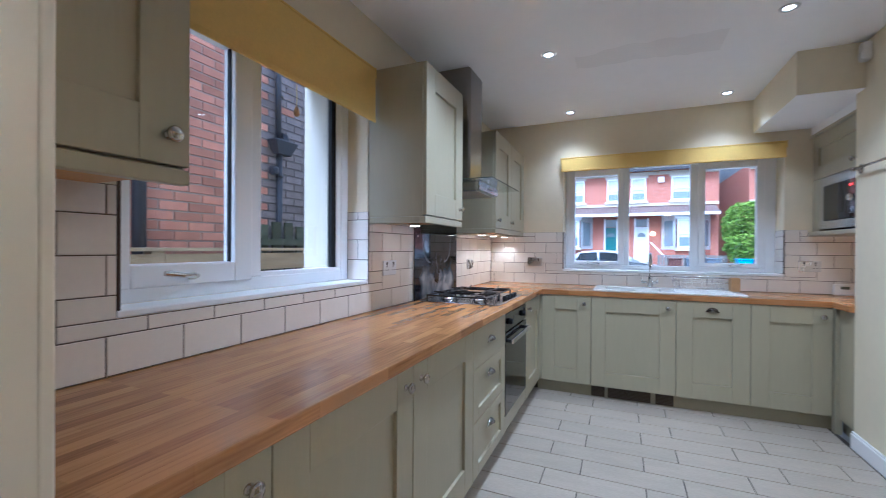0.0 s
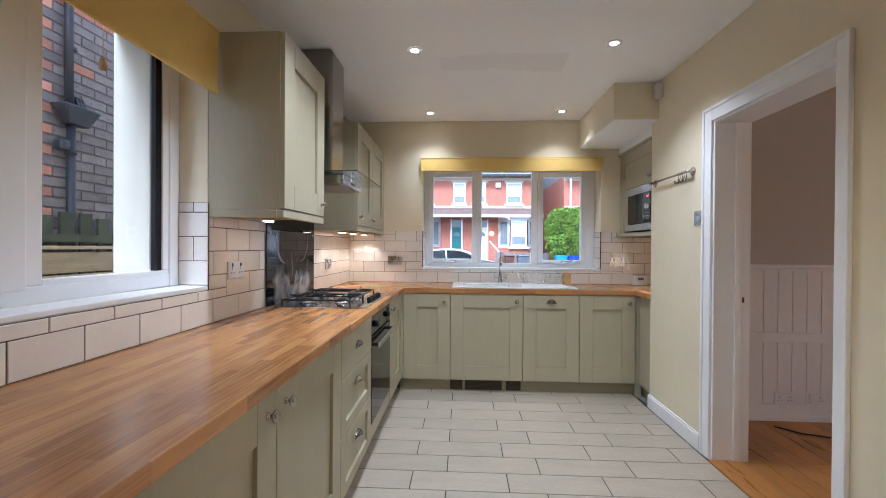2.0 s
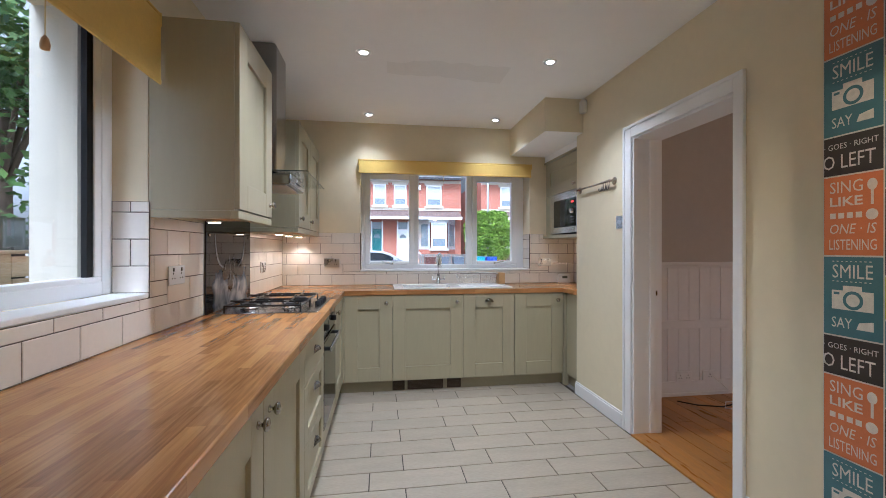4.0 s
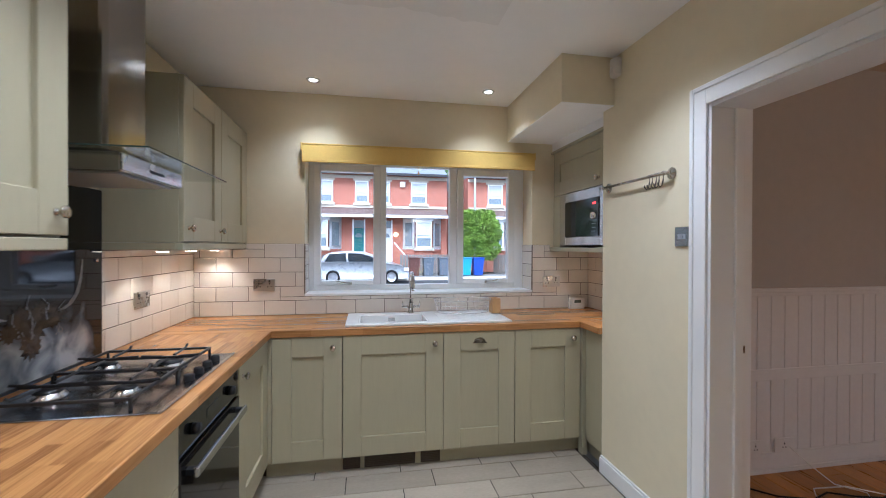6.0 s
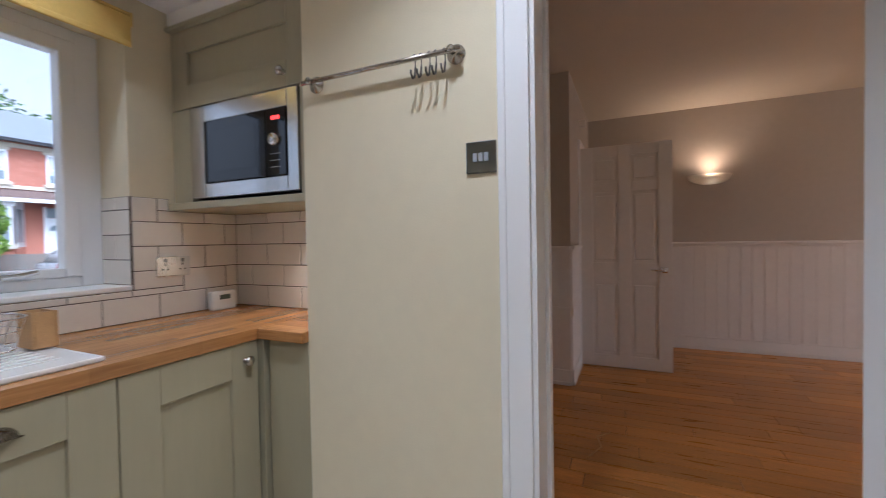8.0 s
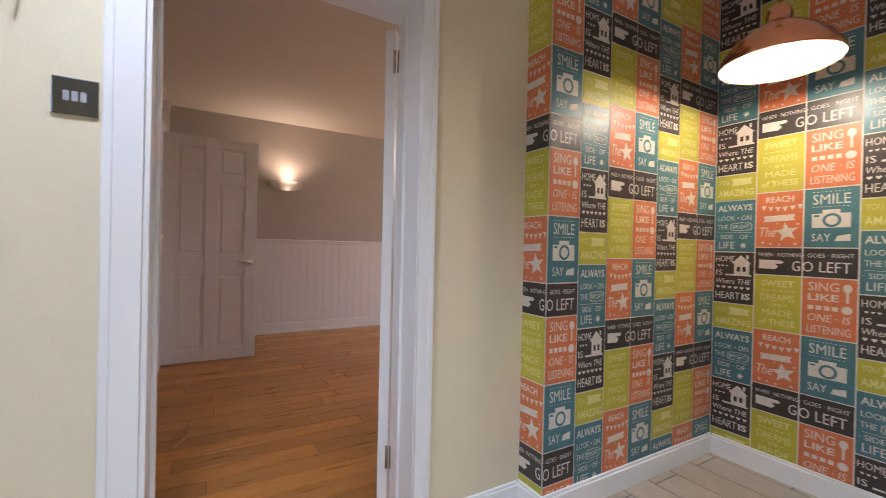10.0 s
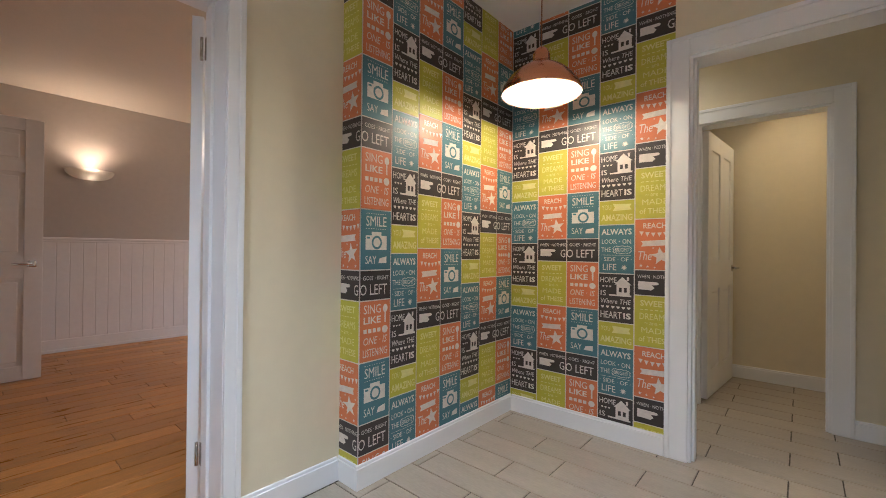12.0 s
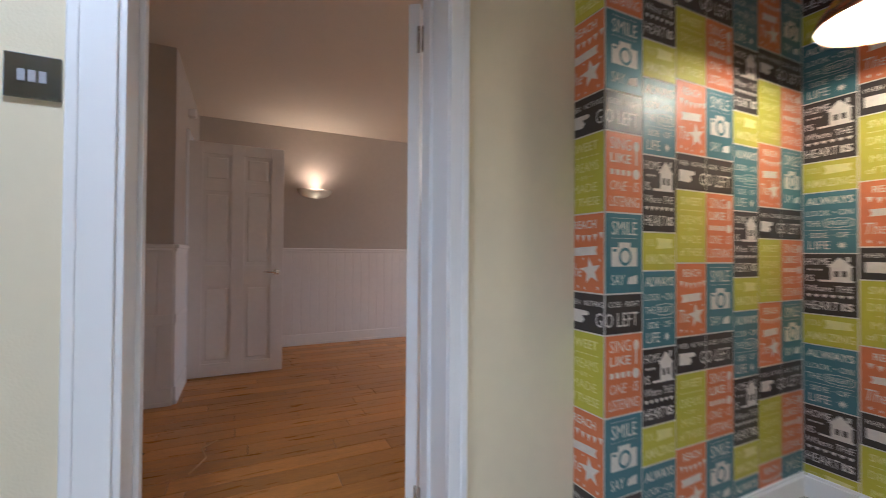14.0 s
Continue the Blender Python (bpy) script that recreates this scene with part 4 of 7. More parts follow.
# ---- sink ----
def sink():
    t = thing("sink", 0.73, 4.43, WT1, "white ceramic inset sink with a drainer", "sink")
    x0, x1, y0, y1, z = 0.195, 1.255, 4.205, 4.66, WT1 + 0.012
    bm = bmesh.new()
    bx0, bx1, by0, by1 = 0.27, 0.72, 4.26, 4.56
    for a in ((x0, bx0, y0, y1), (bx1, x1, y0, y1), (bx0, bx1, y0, by0), (bx0, bx1, by1, y1)):
        box(bm, a[0], a[1], a[2], a[3], WT1 - 0.02, z)
    bmesh.ops.remove_doubles(bm, verts=bm.verts, dist=0.0005)
    part("rim", bm, CERAMIC, t)
    bm = bmesh.new()
    box(bm, x0 - 0.004, x1 + 0.004, y0 - 0.006, y0 + 0.004, WT1 + 0.0005, z + 0.002, 0.004)
    box(bm, x0 - 0.004, x0 + 0.006, y0, y1, WT1 + 0.0005, z + 0.002, 0.004)
    box(bm, x1 - 0.006, x1 + 0.004, y0, y1, WT1 + 0.0005, z + 0.002, 0.004)
    part("raised_lip", bm, CERAMIC, t)
    bm = bmesh.new()
    d = 0.19
    for a in ((bx0, bx0 + 0.012, by0, by1), (bx1 - 0.012, bx1, by0, by1), (bx0, bx1, by0, by0 + 0.012), (bx0, bx1, by1 - 0.012, by1)):
        box(bm, a[0], a[1], a[2], a[3], z - d, z - 0.001, 0.003)
    box(bm, bx0, bx1, by0, by1, z - d - 0.012, z - d, 0.002)
    part("bowl", bm, CERAMIC, t)
    part("overflow", box(bmesh.new(), 0.47, 0.515, by1 - 0.0165, by1 - 0.0125, z - 0.045, z - 0.02, 0.003), CHROME, t, "chrome overflow grille")
    for k in range(7):
        bm = box(bmesh.new(), 0.80 + 0.0 * k, 1.20, 4.285 + 0.04 * k, 4.297 + 0.04 * k, z - 0.001, z + 0.004, 0.002)
        part("drainer_ridge", bm, CERAMIC, t)
    f = thing("mixer_tap", 0.635, 4.61, z, "chrome kitchen mixer tap with two lever handles", "tap")
    part("base", lathe(bmesh.new(), [(0.026, 0), (0.026, 0.01), (0.019, 0.014), (0.018, 0.07), (0.014, 0.075)], (0.635, 4.61, z), seg=24), CHROME, f, "", True)
    pts = [(0.635, 4.61, z + 0.06), (0.635, 4.61, z + 0.22)] + [(0.635, 4.61 - 0.075 + 0.075 * math.cos(a), z + 0.22 + 0.075 * math.sin(a)) for a in [math.pi * k / 10 for k in range(1, 10)]] + [(0.635, 4.46, z + 0.20), (0.635, 4.46, z + 0.175)]
    part("spout", tube(bmesh.new(), pts, 0.013, 14), CHROME, f, "", True)
    for s in (-1, 1):
        bm = cyl(bmesh.new(), (0.635, 4.61, z + 0.045), (0.635 + s * 0.065, 4.61, z + 0.045), 0.009)
        cyl(bm, (0.635 + s * 0.058, 4.61, z + 0.04), (0.635 + s * 0.062, 4.58, z + 0.085), 0.0045)
        part("lever", bm, CHROME, f, "", True)


sink()


def dish_rack():
    z = WT1 + 0.018
    t = thing("dish_rack", 1.02, 4.46, z, "oval chrome wire dish rack on the drainer", "dish rack")
    cx, cy, a, b = 0.995, 4.50, 0.205, 0.115
    def ring(a, b, h, n=28):
        return [(cx + a * math.copysign(abs(math.cos(q)) ** 0.7, math.cos(q)), cy + b * math.copysign(abs(math.sin(q)) ** 0.7, math.sin(q)), z + h) for q in [2 * math.pi * k / n for k in range(n + 1)]]
    for h, s, r in ((0.10, 1.0, 0.0032), (0.065, 0.96, 0.002), (0.012, 0.88, 0.0026)):
        part("hoop", tube(bmesh.new(), ring(a * s, b * s, h), r, 8), CHROME, t, "", True)
    top, low = ring(a, b, 0.10), ring(a * 0.88, b * 0.88, 0.012)
    for k in range(28):
        part("side_wire", tube(bmesh.new(), [top[k], low[k]], 0.0013, 6), CHROME, t)
    for k in range(11):
        x = cx - 0.15 + 0.03 * k
        part("base_wire", tube(bmesh.new(), [(x, cy - 0.085, z + 0.012), (x, cy - 0.03, z + 0.03), (x, cy + 0.03, z + 0.03), (x, cy + 0.085, z + 0.012)], 0.0013, 6), CHROME, t)
    for dx in (-0.13, 0.13):
        for dy in (-0.06, 0.06):
            part("foot", cyl(bmesh.new(), (cx + dx, cy + dy, z - 0.002), (cx + dx, cy + dy, z + 0.012), 0.004), CHROME, t, "", True)
    p = thing("cutlery_pot", 1.235, 4.50, z, "wooden cutlery box hooked on the dish rack", "cutlery holder")
    bm = bmesh.new()
    for q in ((1.205, 1.211, 4.455, 4.545), (1.259, 1.265, 4.455, 4.545), (1.211, 1.259, 4.455, 4.461), (1.211, 1.259, 4.539, 4.545)):
        box(bm, q[0], q[1], q[2], q[3], z + 0.0, z + 0.105, 0.001)
    box(bm, 1.211, 1.259, 4.461, 4.539, z, z + 0.006)
    part("box", bm, PINE, p)


dish_rack()


def timer_box():
    t = thing("timer", 1.97, 4.66, WT1, "small white digital thermostat on the worktop", "timer")
    bm = box(bmesh.new(), 1.905, 2.035, 4.655, 4.685, WT1, WT1 + 0.090, 0.010, 3)
    part("case", bm, PLASTIC, t)
    part("screen", box(bmesh.new(), 1.945, 2.000, 4.6535, 4.656, WT1 + 0.050, WT1 + 0.072), mat("lcd", (0.12, 0.14, 0.11), 0.2), t, "grey-green display")


timer_box()


# ---- sockets, switches, rail, sensor ----
def socket(F, u, v, w, h, material, label, gangs=2, insert=None):
    p = F(u, 0, v)
    t = thing("wall_socket", p.x, p.y, p.z, label, "power socket", "power sockets")
    part("plate", fbox(bmesh.new(), F, u - w / 2, u + w / 2, 0, 0.008, v - h / 2, v + h / 2, 0.003), material, t)
    ins = insert or mat("grey_insert", (0.10, 0.10, 0.10), 0.5)
    for g in range(gangs):
        c = u + (g - (gangs - 1) / 2) * w / gangs
        bm = bmesh.new()
        fbox(bm, F, c - 0.0035, c + 0.0035, 0.0075, 0.0086, v + 0.004, v + 0.014)
        for s in (-1, 1):
            fbox(bm, F, c + s * 0.011 - 0.0035, c + s * 0.011 + 0.0035, 0.0075, 0.0086, v - 0.016, v - 0.010)
        part("pin_holes", bm, BLACK, t)
        part("rocker", fbox(bmesh.new(), F, c - 0.006, c + 0.006, 0.008, 0.012, v + 0.018, v + 0.034, 0.001), ins, t)
    return t


TF = 0.010
# the polished plate's bluish white reflection is put into its colour
socket(facing("+x", L + TF), 2.66, 1.115, 0.146, 0.086, mat("pale_reflection_plate", (0.74, 0.76, 0.80), 0.2, vary=0.01), "double socket with dark rockers, pale reflection put into the plate colour")
socket(facing("+x", L + TF), 4.06, 1.09, 0.146, 0.086, SOCKETM, "brushed metal double socket on the tiles")
socket(facing("-y", N - TF), -0.392, 1.10, 0.146, 0.086, SOCKETM, "brushed metal double socket on the tiles")
socket(facing("-y", N - TF), 1.78, 1.10, 0.146, 0.086, SOCKETM, "brushed metal double socket beside the window")


def switch_plate():
    F = facing("-x", D)
    t = thing("light_switch", D, 3.281, 1.425, "dark grey metal three-gang light switch", "light switch")
    part("plate", fbox(bmesh.new(), F, 3.236, 3.326, 0, 0.007, 1.380, 1.470, 0.003), GREYP, t)
    for k in range(3):
        u = 3.265 + 0.0165 * k
        part("rocker", fbox(bmesh.new(), F, u - 0.006, u + 0.006, 0.006, 0.010, 1.413, 1.437, 0.001), mat("grey_rocker", (0.40, 0.41, 0.46), 0.3, vary=0.02), t, "pale grey rocker")


switch_plate()


def utensil_rail():
    z, x = 1.726, D - 0.035
    t = thing("utensil_rail", D, 3.64, z, "satin steel wall rail with five hooks", "utensil rail")
    part("bar", cyl(bmesh.new(), (x, 3.325, z), (x, 3.90, z), 0.0075), NICKEL, t, "", True)
    for y in (3.352, 3.865):
        bm = lathe(bmesh.new(), [(0.0001, 0), (0.028, 0), (0.028, 0.005), (0.010, 0.010), (0.008, 0.035), (0.011, 0.038), (0.011, 0.048), (0.0001, 0.050)], (D, y, z), (-1, 0, 0), 20)
        part("bracket", bm, NICKEL, t, "", True)
    for k in range(5):
        y = 3.375 + 0.024 * k + 0.004 * (k % 2)
        pts = [(x - 0.006, y, z + 0.002), (x, y, z + 0.009), (x + 0.007, y, z + 0.002), (x + 0.005, y, z - 0.03), (x - 0.001, y, z - 0.055), (x - 0.012, y, z - 0.062), (x - 0.022, y, z - 0.052), (x - 0.023, y, z - 0.042)]
        part("hook", tube(bmesh.new(), pts, 0.0034, 8), mat("dark_steel_wire", (0.13, 0.115, 0.10), 0.3, 1.0), t, "bent wire hook", True)


utensil_rail()
t = thing("motion_sensor", D, 3.77, 2.345, "white plastic alarm motion sensor high on the wall", "alarm sensor")
bm = box(bmesh.new(), D - 0.048, D - 0.001, 3.740, 3.802, 2.345, 2.455, 0.014, 3)
part("case", bm, PLASTIC, t)
part("lens", box(bmesh.new(), D - 0.052, D - 0.044, 3.750, 3.792, 2.360, 2.397, 0.006), mat("sensor_lens", (0.85, 0.84, 0.80), 0.25), t)


# ---- ceiling lights ----
def downlight(x, y):
    t = thing("downlight", x, y, C, "recessed round white ceiling downlight, switched on", "downlight", "ceiling downlights")
    part("bezel", lathe(bmesh.new(), [(0.023, -0.001), (0.028, -0.006), (0.042, -0.006), (0.046, -0.001)], (x, y, C), seg=32), mat("white_metal", (0.62, 0.60, 0.57), 0.35), t, "", True)
    part("lamp", cyl(bmesh.new(), (x, y, C - 0.0035), (x, y, C - 0.0015), 0.023, seg=28), LAMPON, t, "glowing lamp face")


# last two fittings are out of view; the lobby one only carries fill
for sx, sy in SPOTS + [(0.2, -0.85), (1.0, 0.05)]:
    downlight(sx, sy)


def pendant():
    x, y, z = 1.163, 1.052, 1.828
    t = thing("pendant_lamp", x, y, z, "copper dome pendant lamp, switched on", "pendant lamp")
    k = 1.1
    prof = [(0.180, 0.0), (0.182, 0.006), (0.172, 0.030), (0.145, 0.062), (0.105, 0.090), (0.060, 0.112), (0.040, 0.122), (0.038, 0.150), (0.028, 0.166), (0.012, 0.176), (0.006, 0.178)]
    prof = [(r * k, h * k * 1.25) for r, h in prof]
    bm = lathe(bmesh.new(), prof, (x, y, z), seg=48)
    part("shade", bm, COPPER, t, "brushed copper dome shade", True)
    inner = [(r - 0.0025 if r > 0.01 else r, h - 0.002) for r, h in prof[1:7]] + [(0.0001, 0.160)]
    part("shade_lining", lathe(bmesh.new(), inner, (x, y, z), seg=48), mat("white_enamel", (0.85, 0.82, 0.76), 0.35), t, "white enamel inside of the shade", True)
    part("bulb", lathe(bmesh.new(), [(0.0001, -0.032), (0.022, -0.024), (0.032, 0.0), (0.024, 0.028), (0.014, 0.045), (0.014, 0.06)], (x, y, z + 0.045), seg=20), BULBON, t, "glowing lamp bulb", True)
    part("cable", tube(bmesh.new(), [(x, y, z + 0.242), (x, y, C - 0.02)], 0.003, 8), mat("brown_cable", (0.25, 0.10, 0.05), 0.6), t)
    part("ceiling_rose", lathe(bmesh.new(), [(0.0001, -0.03), (0.02, -0.03), (0.045, -0.004), (0.045, 0.0)], (x, y, C), seg=28), COPPER, t, "", True)


pendant()


# ---- lounge ----
def four_panel(t, F, u0, u1, z0, z1, thick, material, rows):
    """A panelled door leaf: stiles, rails and raised fields."""
    bm = bmesh.new()
    s = 0.105
    mid = (u0 + u1) / 2
    for a in ((u0, u0 + s), (mid - 0.05, mid + 0.05), (u1 - s, u1)):
        fbox(bm, F, a[0], a[1], 0, thick, z0, z1, 0.002)
    edges = [z0] + [v for r in rows for v in r] + [z1]
    for a, b in zip(edges[0::2], edges[1::2]):
        fbox(bm, F, u0 + s, mid - 0.05, 0.0005, thick - 0.0005, a, b, 0.001)
        fbox(bm, F, mid + 0.05, u1 - s, 0.0005, thick - 0.0005, a, b, 0.001)
    part("leaf_frame", bm, material, t)
    for r in rows:
        for a, b in ((u0 + s, mid - 0.05), (mid + 0.05, u1 - s)):
            bm = bmesh.new()
            fbox(bm, F, a, b, thick * 0.3, thick * 0.7, r[0], r[1])
            fbox(bm, F, a + 0.03, b - 0.03, thick * 0.15, thick * 0.85, r[0] + 0.03, r[1] - 0.03, 0.006)
            part("panel", bm, material, t)


def lever_handle(t, F, u, v, w, s):
    bm = bmesh.new()
    fbox(bm, F, u - 0.025, u + 0.025, w, w + 0.008, v - 0.025, v + 0.025, 0.006)
    a, b, c = F(u, w + 0.008, v), F(u, w + 0.045, v), F(u + s * 0.11, w + 0.048, v)
    tube(bm, [a, b, c], 0.009, 10)
    part("lever_handle", bm, CHROME, t, "chrome lever handle", True)


door = thing("door_1", 4.67, 3.32, 0, "white panelled lounge door standing open", "door", kind="structure")
four_panel(door, facing("-x", 4.69), 2.575, 3.325, 0.012, 2.015, 0.04, PANEL, [(0.12, 0.79), (0.96, 1.60), (1.68, 1.92)])
lever_handle(door, facing("-x", 4.69), 2.635, 0.90, 0.04, 1)
architrave("trim_lounge_far", facing("-y", 3.34), 4.694, 5.466, 2.03, 0.07)


def dado(F, u0, u1, label, mid=None):
    """Tongue-and-groove boards under a moulded rail, with a tall skirting."""
    p = F((u0 + u1) / 2, 0, 0)
    t = thing("dado_panelling", p.x, p.y, 0, label, "wall panelling", kind="structure")
    bm = fbox(bmesh.new(), F, u0, u1, 0, 0.006, 0.0, 1.085)
    part("backing", bm, PANEL, t)
    n = max(1, round((u1 - u0) / 0.10))
    w = (u1 - u0) / n
    me = None
    for k in range(n):
        a = u0 + k * w
        part("board", fbox(bmesh.new(), F, a + 0.002, a + w - 0.002, 0.006, 0.0115, 0.12, 1.085, 0.002), PANEL, t)
    bm = bmesh.new()
    fbox(bm, F, u0, u1, 0, 0.020, 1.08, 1.10, 0.003)
    fbox(bm, F, u0, u1, 0, 0.032, 1.10, 1.128, 0.006)
    part("dado_rail", bm, PANEL, t)
    bm = bmesh.new()
    fbox(bm, F, u0, u1, 0, 0.020, 0, 0.125, 0.003)
    fbox(bm, F, u0, u1, 0, 0.026, 0, 0.03, 0.004)
    part("skirting", bm, PANEL, t)
    if mid:
        part("mid_rail", fbox(bmesh.new(), F, u0, u1, 0, 0.018, mid - 0.035, mid + 0.035, 0.003), PANEL, t)


dado(facing("-y", LY), D + TH, 4.06, "white tongue-and-groove dado panelling under mauve paint", 0.60)
dado(facing("-x", 4.06), 3.34, LY - 0.03, "white tongue-and-groove dado panelling on the wall return", 0.60)
dado(facing("-y", 3.34), 4.06, 4.62, "white tongue-and-groove dado panelling beside the open door", 0.60)
dado(facing("-x", LX), -1.6, 3.30, "white tongue-and-groove dado panelling along the far lounge wall")


def sconce(sy):
    t = thing("wall_light", LX, sy, 1.70, "white plaster bowl wall light shining upwards", "wall light")
    bm = bmesh.new()
    n, k = 14, 8
    rows = []
    for j in range(k + 1):
        a = (math.pi / 2) * j / k
        r, h = 0.20 * math.cos(a) ** 0.8 if j < k else 0.004, -0.10 * math.sin(a)
        rows.append([bm.verts.new((LX - 0.001 - 0.6 * r * math.sin(math.pi * i / n), sy + r * math.cos(math.pi * i / n), 1.818 + h)) for i in range(n + 1)])
    for p, q in zip(rows, rows[1:]):
        for i in range(n):
            bm.faces.new((p[i], p[i + 1], q[i + 1], q[i]))
    bmesh.ops.solidify(bm, geom=bm.faces[:], thickness=0.006)
    part("bowl", bm, mat("plaster_white", (0.72, 0.66, 0.58), 0.7), t, "", True)
    part("bulb", lathe(bmesh.new(), [(0.0001, -0.03), (0.016, -0.015), (0.018, 0.01), (0.0001, 0.028)], (LX - 0.05, sy, 1.758), seg=16), BULBON, t, "glowing bulb", True)


# the -0.55 bowl is an added, unseen fitting for its fill light
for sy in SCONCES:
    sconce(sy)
# block made up for the notch at the top of the door frame
t = thing("door_head_block", 4.74, 3.31, 2.26, "small white block standing in for the door-frame corner", "alarm sensor")
part("case", box(bmesh.new(), 4.71, 4.77, 3.28, 3.339, 2.23, 2.30, 0.008), PANEL, t)
for u, gangs, w in ((2.60, 2, 0.146), (2.845, 1, 0.14)):
    socket(facing("-y", LY - 0.014), u, 0.165, w, 0.086, PANEL, "white plastic socket low on the panelling", gangs, PANEL)
c = thing("cable", 2.7, 3.5, 0.0, "loose black and white cables lying on the oak floor", "cable")
pts = [(2.45, 3.62, 0.006), (2.55, 3.52, 0.006), (2.72, 3.46, 0.006), (2.86, 3.50, 0.006), (2.98, 3.44, 0.006), (3.10, 3.40, 0.010), (3.20, 3.42, 0.006), (3.28, 3.36, 0.006)]
part("black_lead", tube(bmesh.new(), pts, 0.005, 8), BLACK, c, "", True)
pts = [(2.80, 3.66, 0.19), (2.88, 3.60, 0.10), (2.98, 3.55, 0.012), (3.08, 3.46, 0.005), (3.0, 3.36, 0.005), (2.82, 3.36, 0.005), (2.72, 3.44, 0.005), (2.82, 3.54, 0.009), (3.02, 3.52, 0.012), (3.2, 3.40, 0.005)]
part("white_lead", tube(bmesh.new(), pts, 0.0035, 8), PLASTIC, c, "", True)
c2 = thing("cable", 3.3, 2.9, 0.0, "short loose brown cable end on the oak floor", "cable")
part("lead", tube(bmesh.new(), [(2.95, 3.12, 0.004), (3.10, 3.06, 0.004), (3.22, 3.09, 0.004), (3.30, 3.02, 0.004)], 0.004, 8), PINE, c2, "", True)

# the kitchen door, swung right back into the lounge, and its hinges
door = thing("door_3", D + TH + 0.01, DY0 + 0.02, 0, "white panelled door swung right back into the lounge", "door", kind="structure")
four_panel(door, facing("-y", DY0 + 0.066), D + TH + 0.01, D + TH + 0.745, 0.012, 1.955, 0.042, GLOSSW, [(0.15, 0.82), (1.02, 1.88)])
door.matrix_world = Matrix.Translation((D + TH + 0.013, DY0 + 0.021, 0)) @ Matrix.Rotation(radians(-34), 4, "Z") @ Matrix.Translation((0, -0.004, 0))
for zz in (1.82, 0.225):
    t = thing("hinge", D + TH - 0.005, DY0 + 0.018, zz, "worn steel butt hinge on the door lining", "hinge", "door hinges")
    part("leaf", box(bmesh.new(), D + TH - 0.013, D + TH - 0.0005, DY0 + 0.018, DY0 + 0.021, zz - 0.045, zz + 0.045), NICKEL, t)
    part("knuckle", cyl(bmesh.new(), (D + TH + 0.004, DY0 + 0.030, zz - 0.045), (D + TH + 0.004, DY0 + 0.030, zz + 0.045), 0.006), NICKEL, t, "", True)
for zz in (1.60, 0.20):
    t = thing("hinge", KX0 + 0.012, 0.55, zz, "worn steel butt hinge on the door lining", "hinge", "door hinges")
    part("leaf", box(bmesh.new(), KX0 + 0.012, KX0 + 0.015, 0.53, 0.60, zz - 0.045, zz + 0.045), NICKEL, t)
t = thing("strike_plate", D + 0.167, DY1 - 0.018, 0.94, "brass strike plate in the door lining", "strike plate")
part("plate", box(bmesh.new(), D + 0.161, D + 0.173, DY1 - 0.0195, DY1 - 0.0178, 0.924, 0.956), mat("old_brass", (0.12, 0.075, 0.04), 0.4, 1.0), t)

# lobby: open door to the back room
door = thing("door_2", 0.70, PLY - 0.12, 0, "cream painted panelled door standing open into the back room", "door", kind="structure")
four_panel(door, facing("-x", 0.70), -1.225, -0.46, 0.012, 1.90, 0.04, GLOSSW, [(0.20, 0.78), (0.98, 1.78)])
lever_handle(door, facing("-x", 0.70), -1.165, 0.92, 0.04, 1)
door.matrix_world = Matrix.Translation((0.70, PLY - 0.12, 0)) @ Matrix.Rotation(radians(-5), 4, "Z")

# made-up window out of view, there to brighten the lounge
w = thing("window_fill", 3.8, -1.7, 0.85, "unseen white framed window added to let daylight into the lounge", "window", kind="structure")
for a in ((2.7, 2.76, 0.85, 2.25), (4.84, 4.9, 0.85, 2.25), (3.77, 3.83, 0.91, 2.19), (2.76, 4.84, 0.85, 0.91), (2.76, 4.84, 2.19, 2.25)):
    bx("window_frame", UPVC, a[0], a[1], -1.74, -1.68, a[2], a[3], w, 0.004)
for a in ((2.76, 3.77), (3.83, 4.84)):
    g = bx("pane", GLASS, a[0], a[1], -1.712, -1.708, 0.91, 2.19, w)
    g.visible_shadow = False
# unseen fitting, made up to hold the lounge fill light
t = thing("fill_light_fitting", 3.7, -0.2, 2.3, "unseen lounge ceiling fitting added to carry a fill light", "ceiling lamp")
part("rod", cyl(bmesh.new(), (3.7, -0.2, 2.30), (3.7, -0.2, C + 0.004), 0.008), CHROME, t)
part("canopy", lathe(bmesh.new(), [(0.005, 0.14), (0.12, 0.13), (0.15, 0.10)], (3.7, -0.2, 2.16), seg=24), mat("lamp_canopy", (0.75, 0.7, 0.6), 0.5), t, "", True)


# ---- wallpaper ----
INK = {
    "lime": mat("lime_paper", (0.50, 0.47, 0.035), 0.38, vary=0.08, scale=30), "coral": mat("coral_paper", (0.60, 0.185, 0.065), 0.38, vary=0.08, scale=30),
    "teal": mat("teal_paper", (0.075, 0.185, 0.225), 0.38, vary=0.1, scale=30), "dark": mat("charcoal_paper", (0.042, 0.033, 0.032), 0.38, vary=0.12, scale=30)}
CHALK = mat("chalk_white_print", (0.70, 0.655, 0.60), 0.5, vary=0.16, scale=60)
PALE_LIME = mat("pale_lime_print", (0.70, 0.67, 0.26), 0.5, vary=0.12, scale=60)
PALE_CORAL = mat("pale_coral_print", (0.82, 0.50, 0.38), 0.55, vary=0.06, scale=60)


def put_poly(bm, pts, y=-0.0006):
    bm.faces.new([bm.verts.new((px, y, pz)) for px, pz in pts])


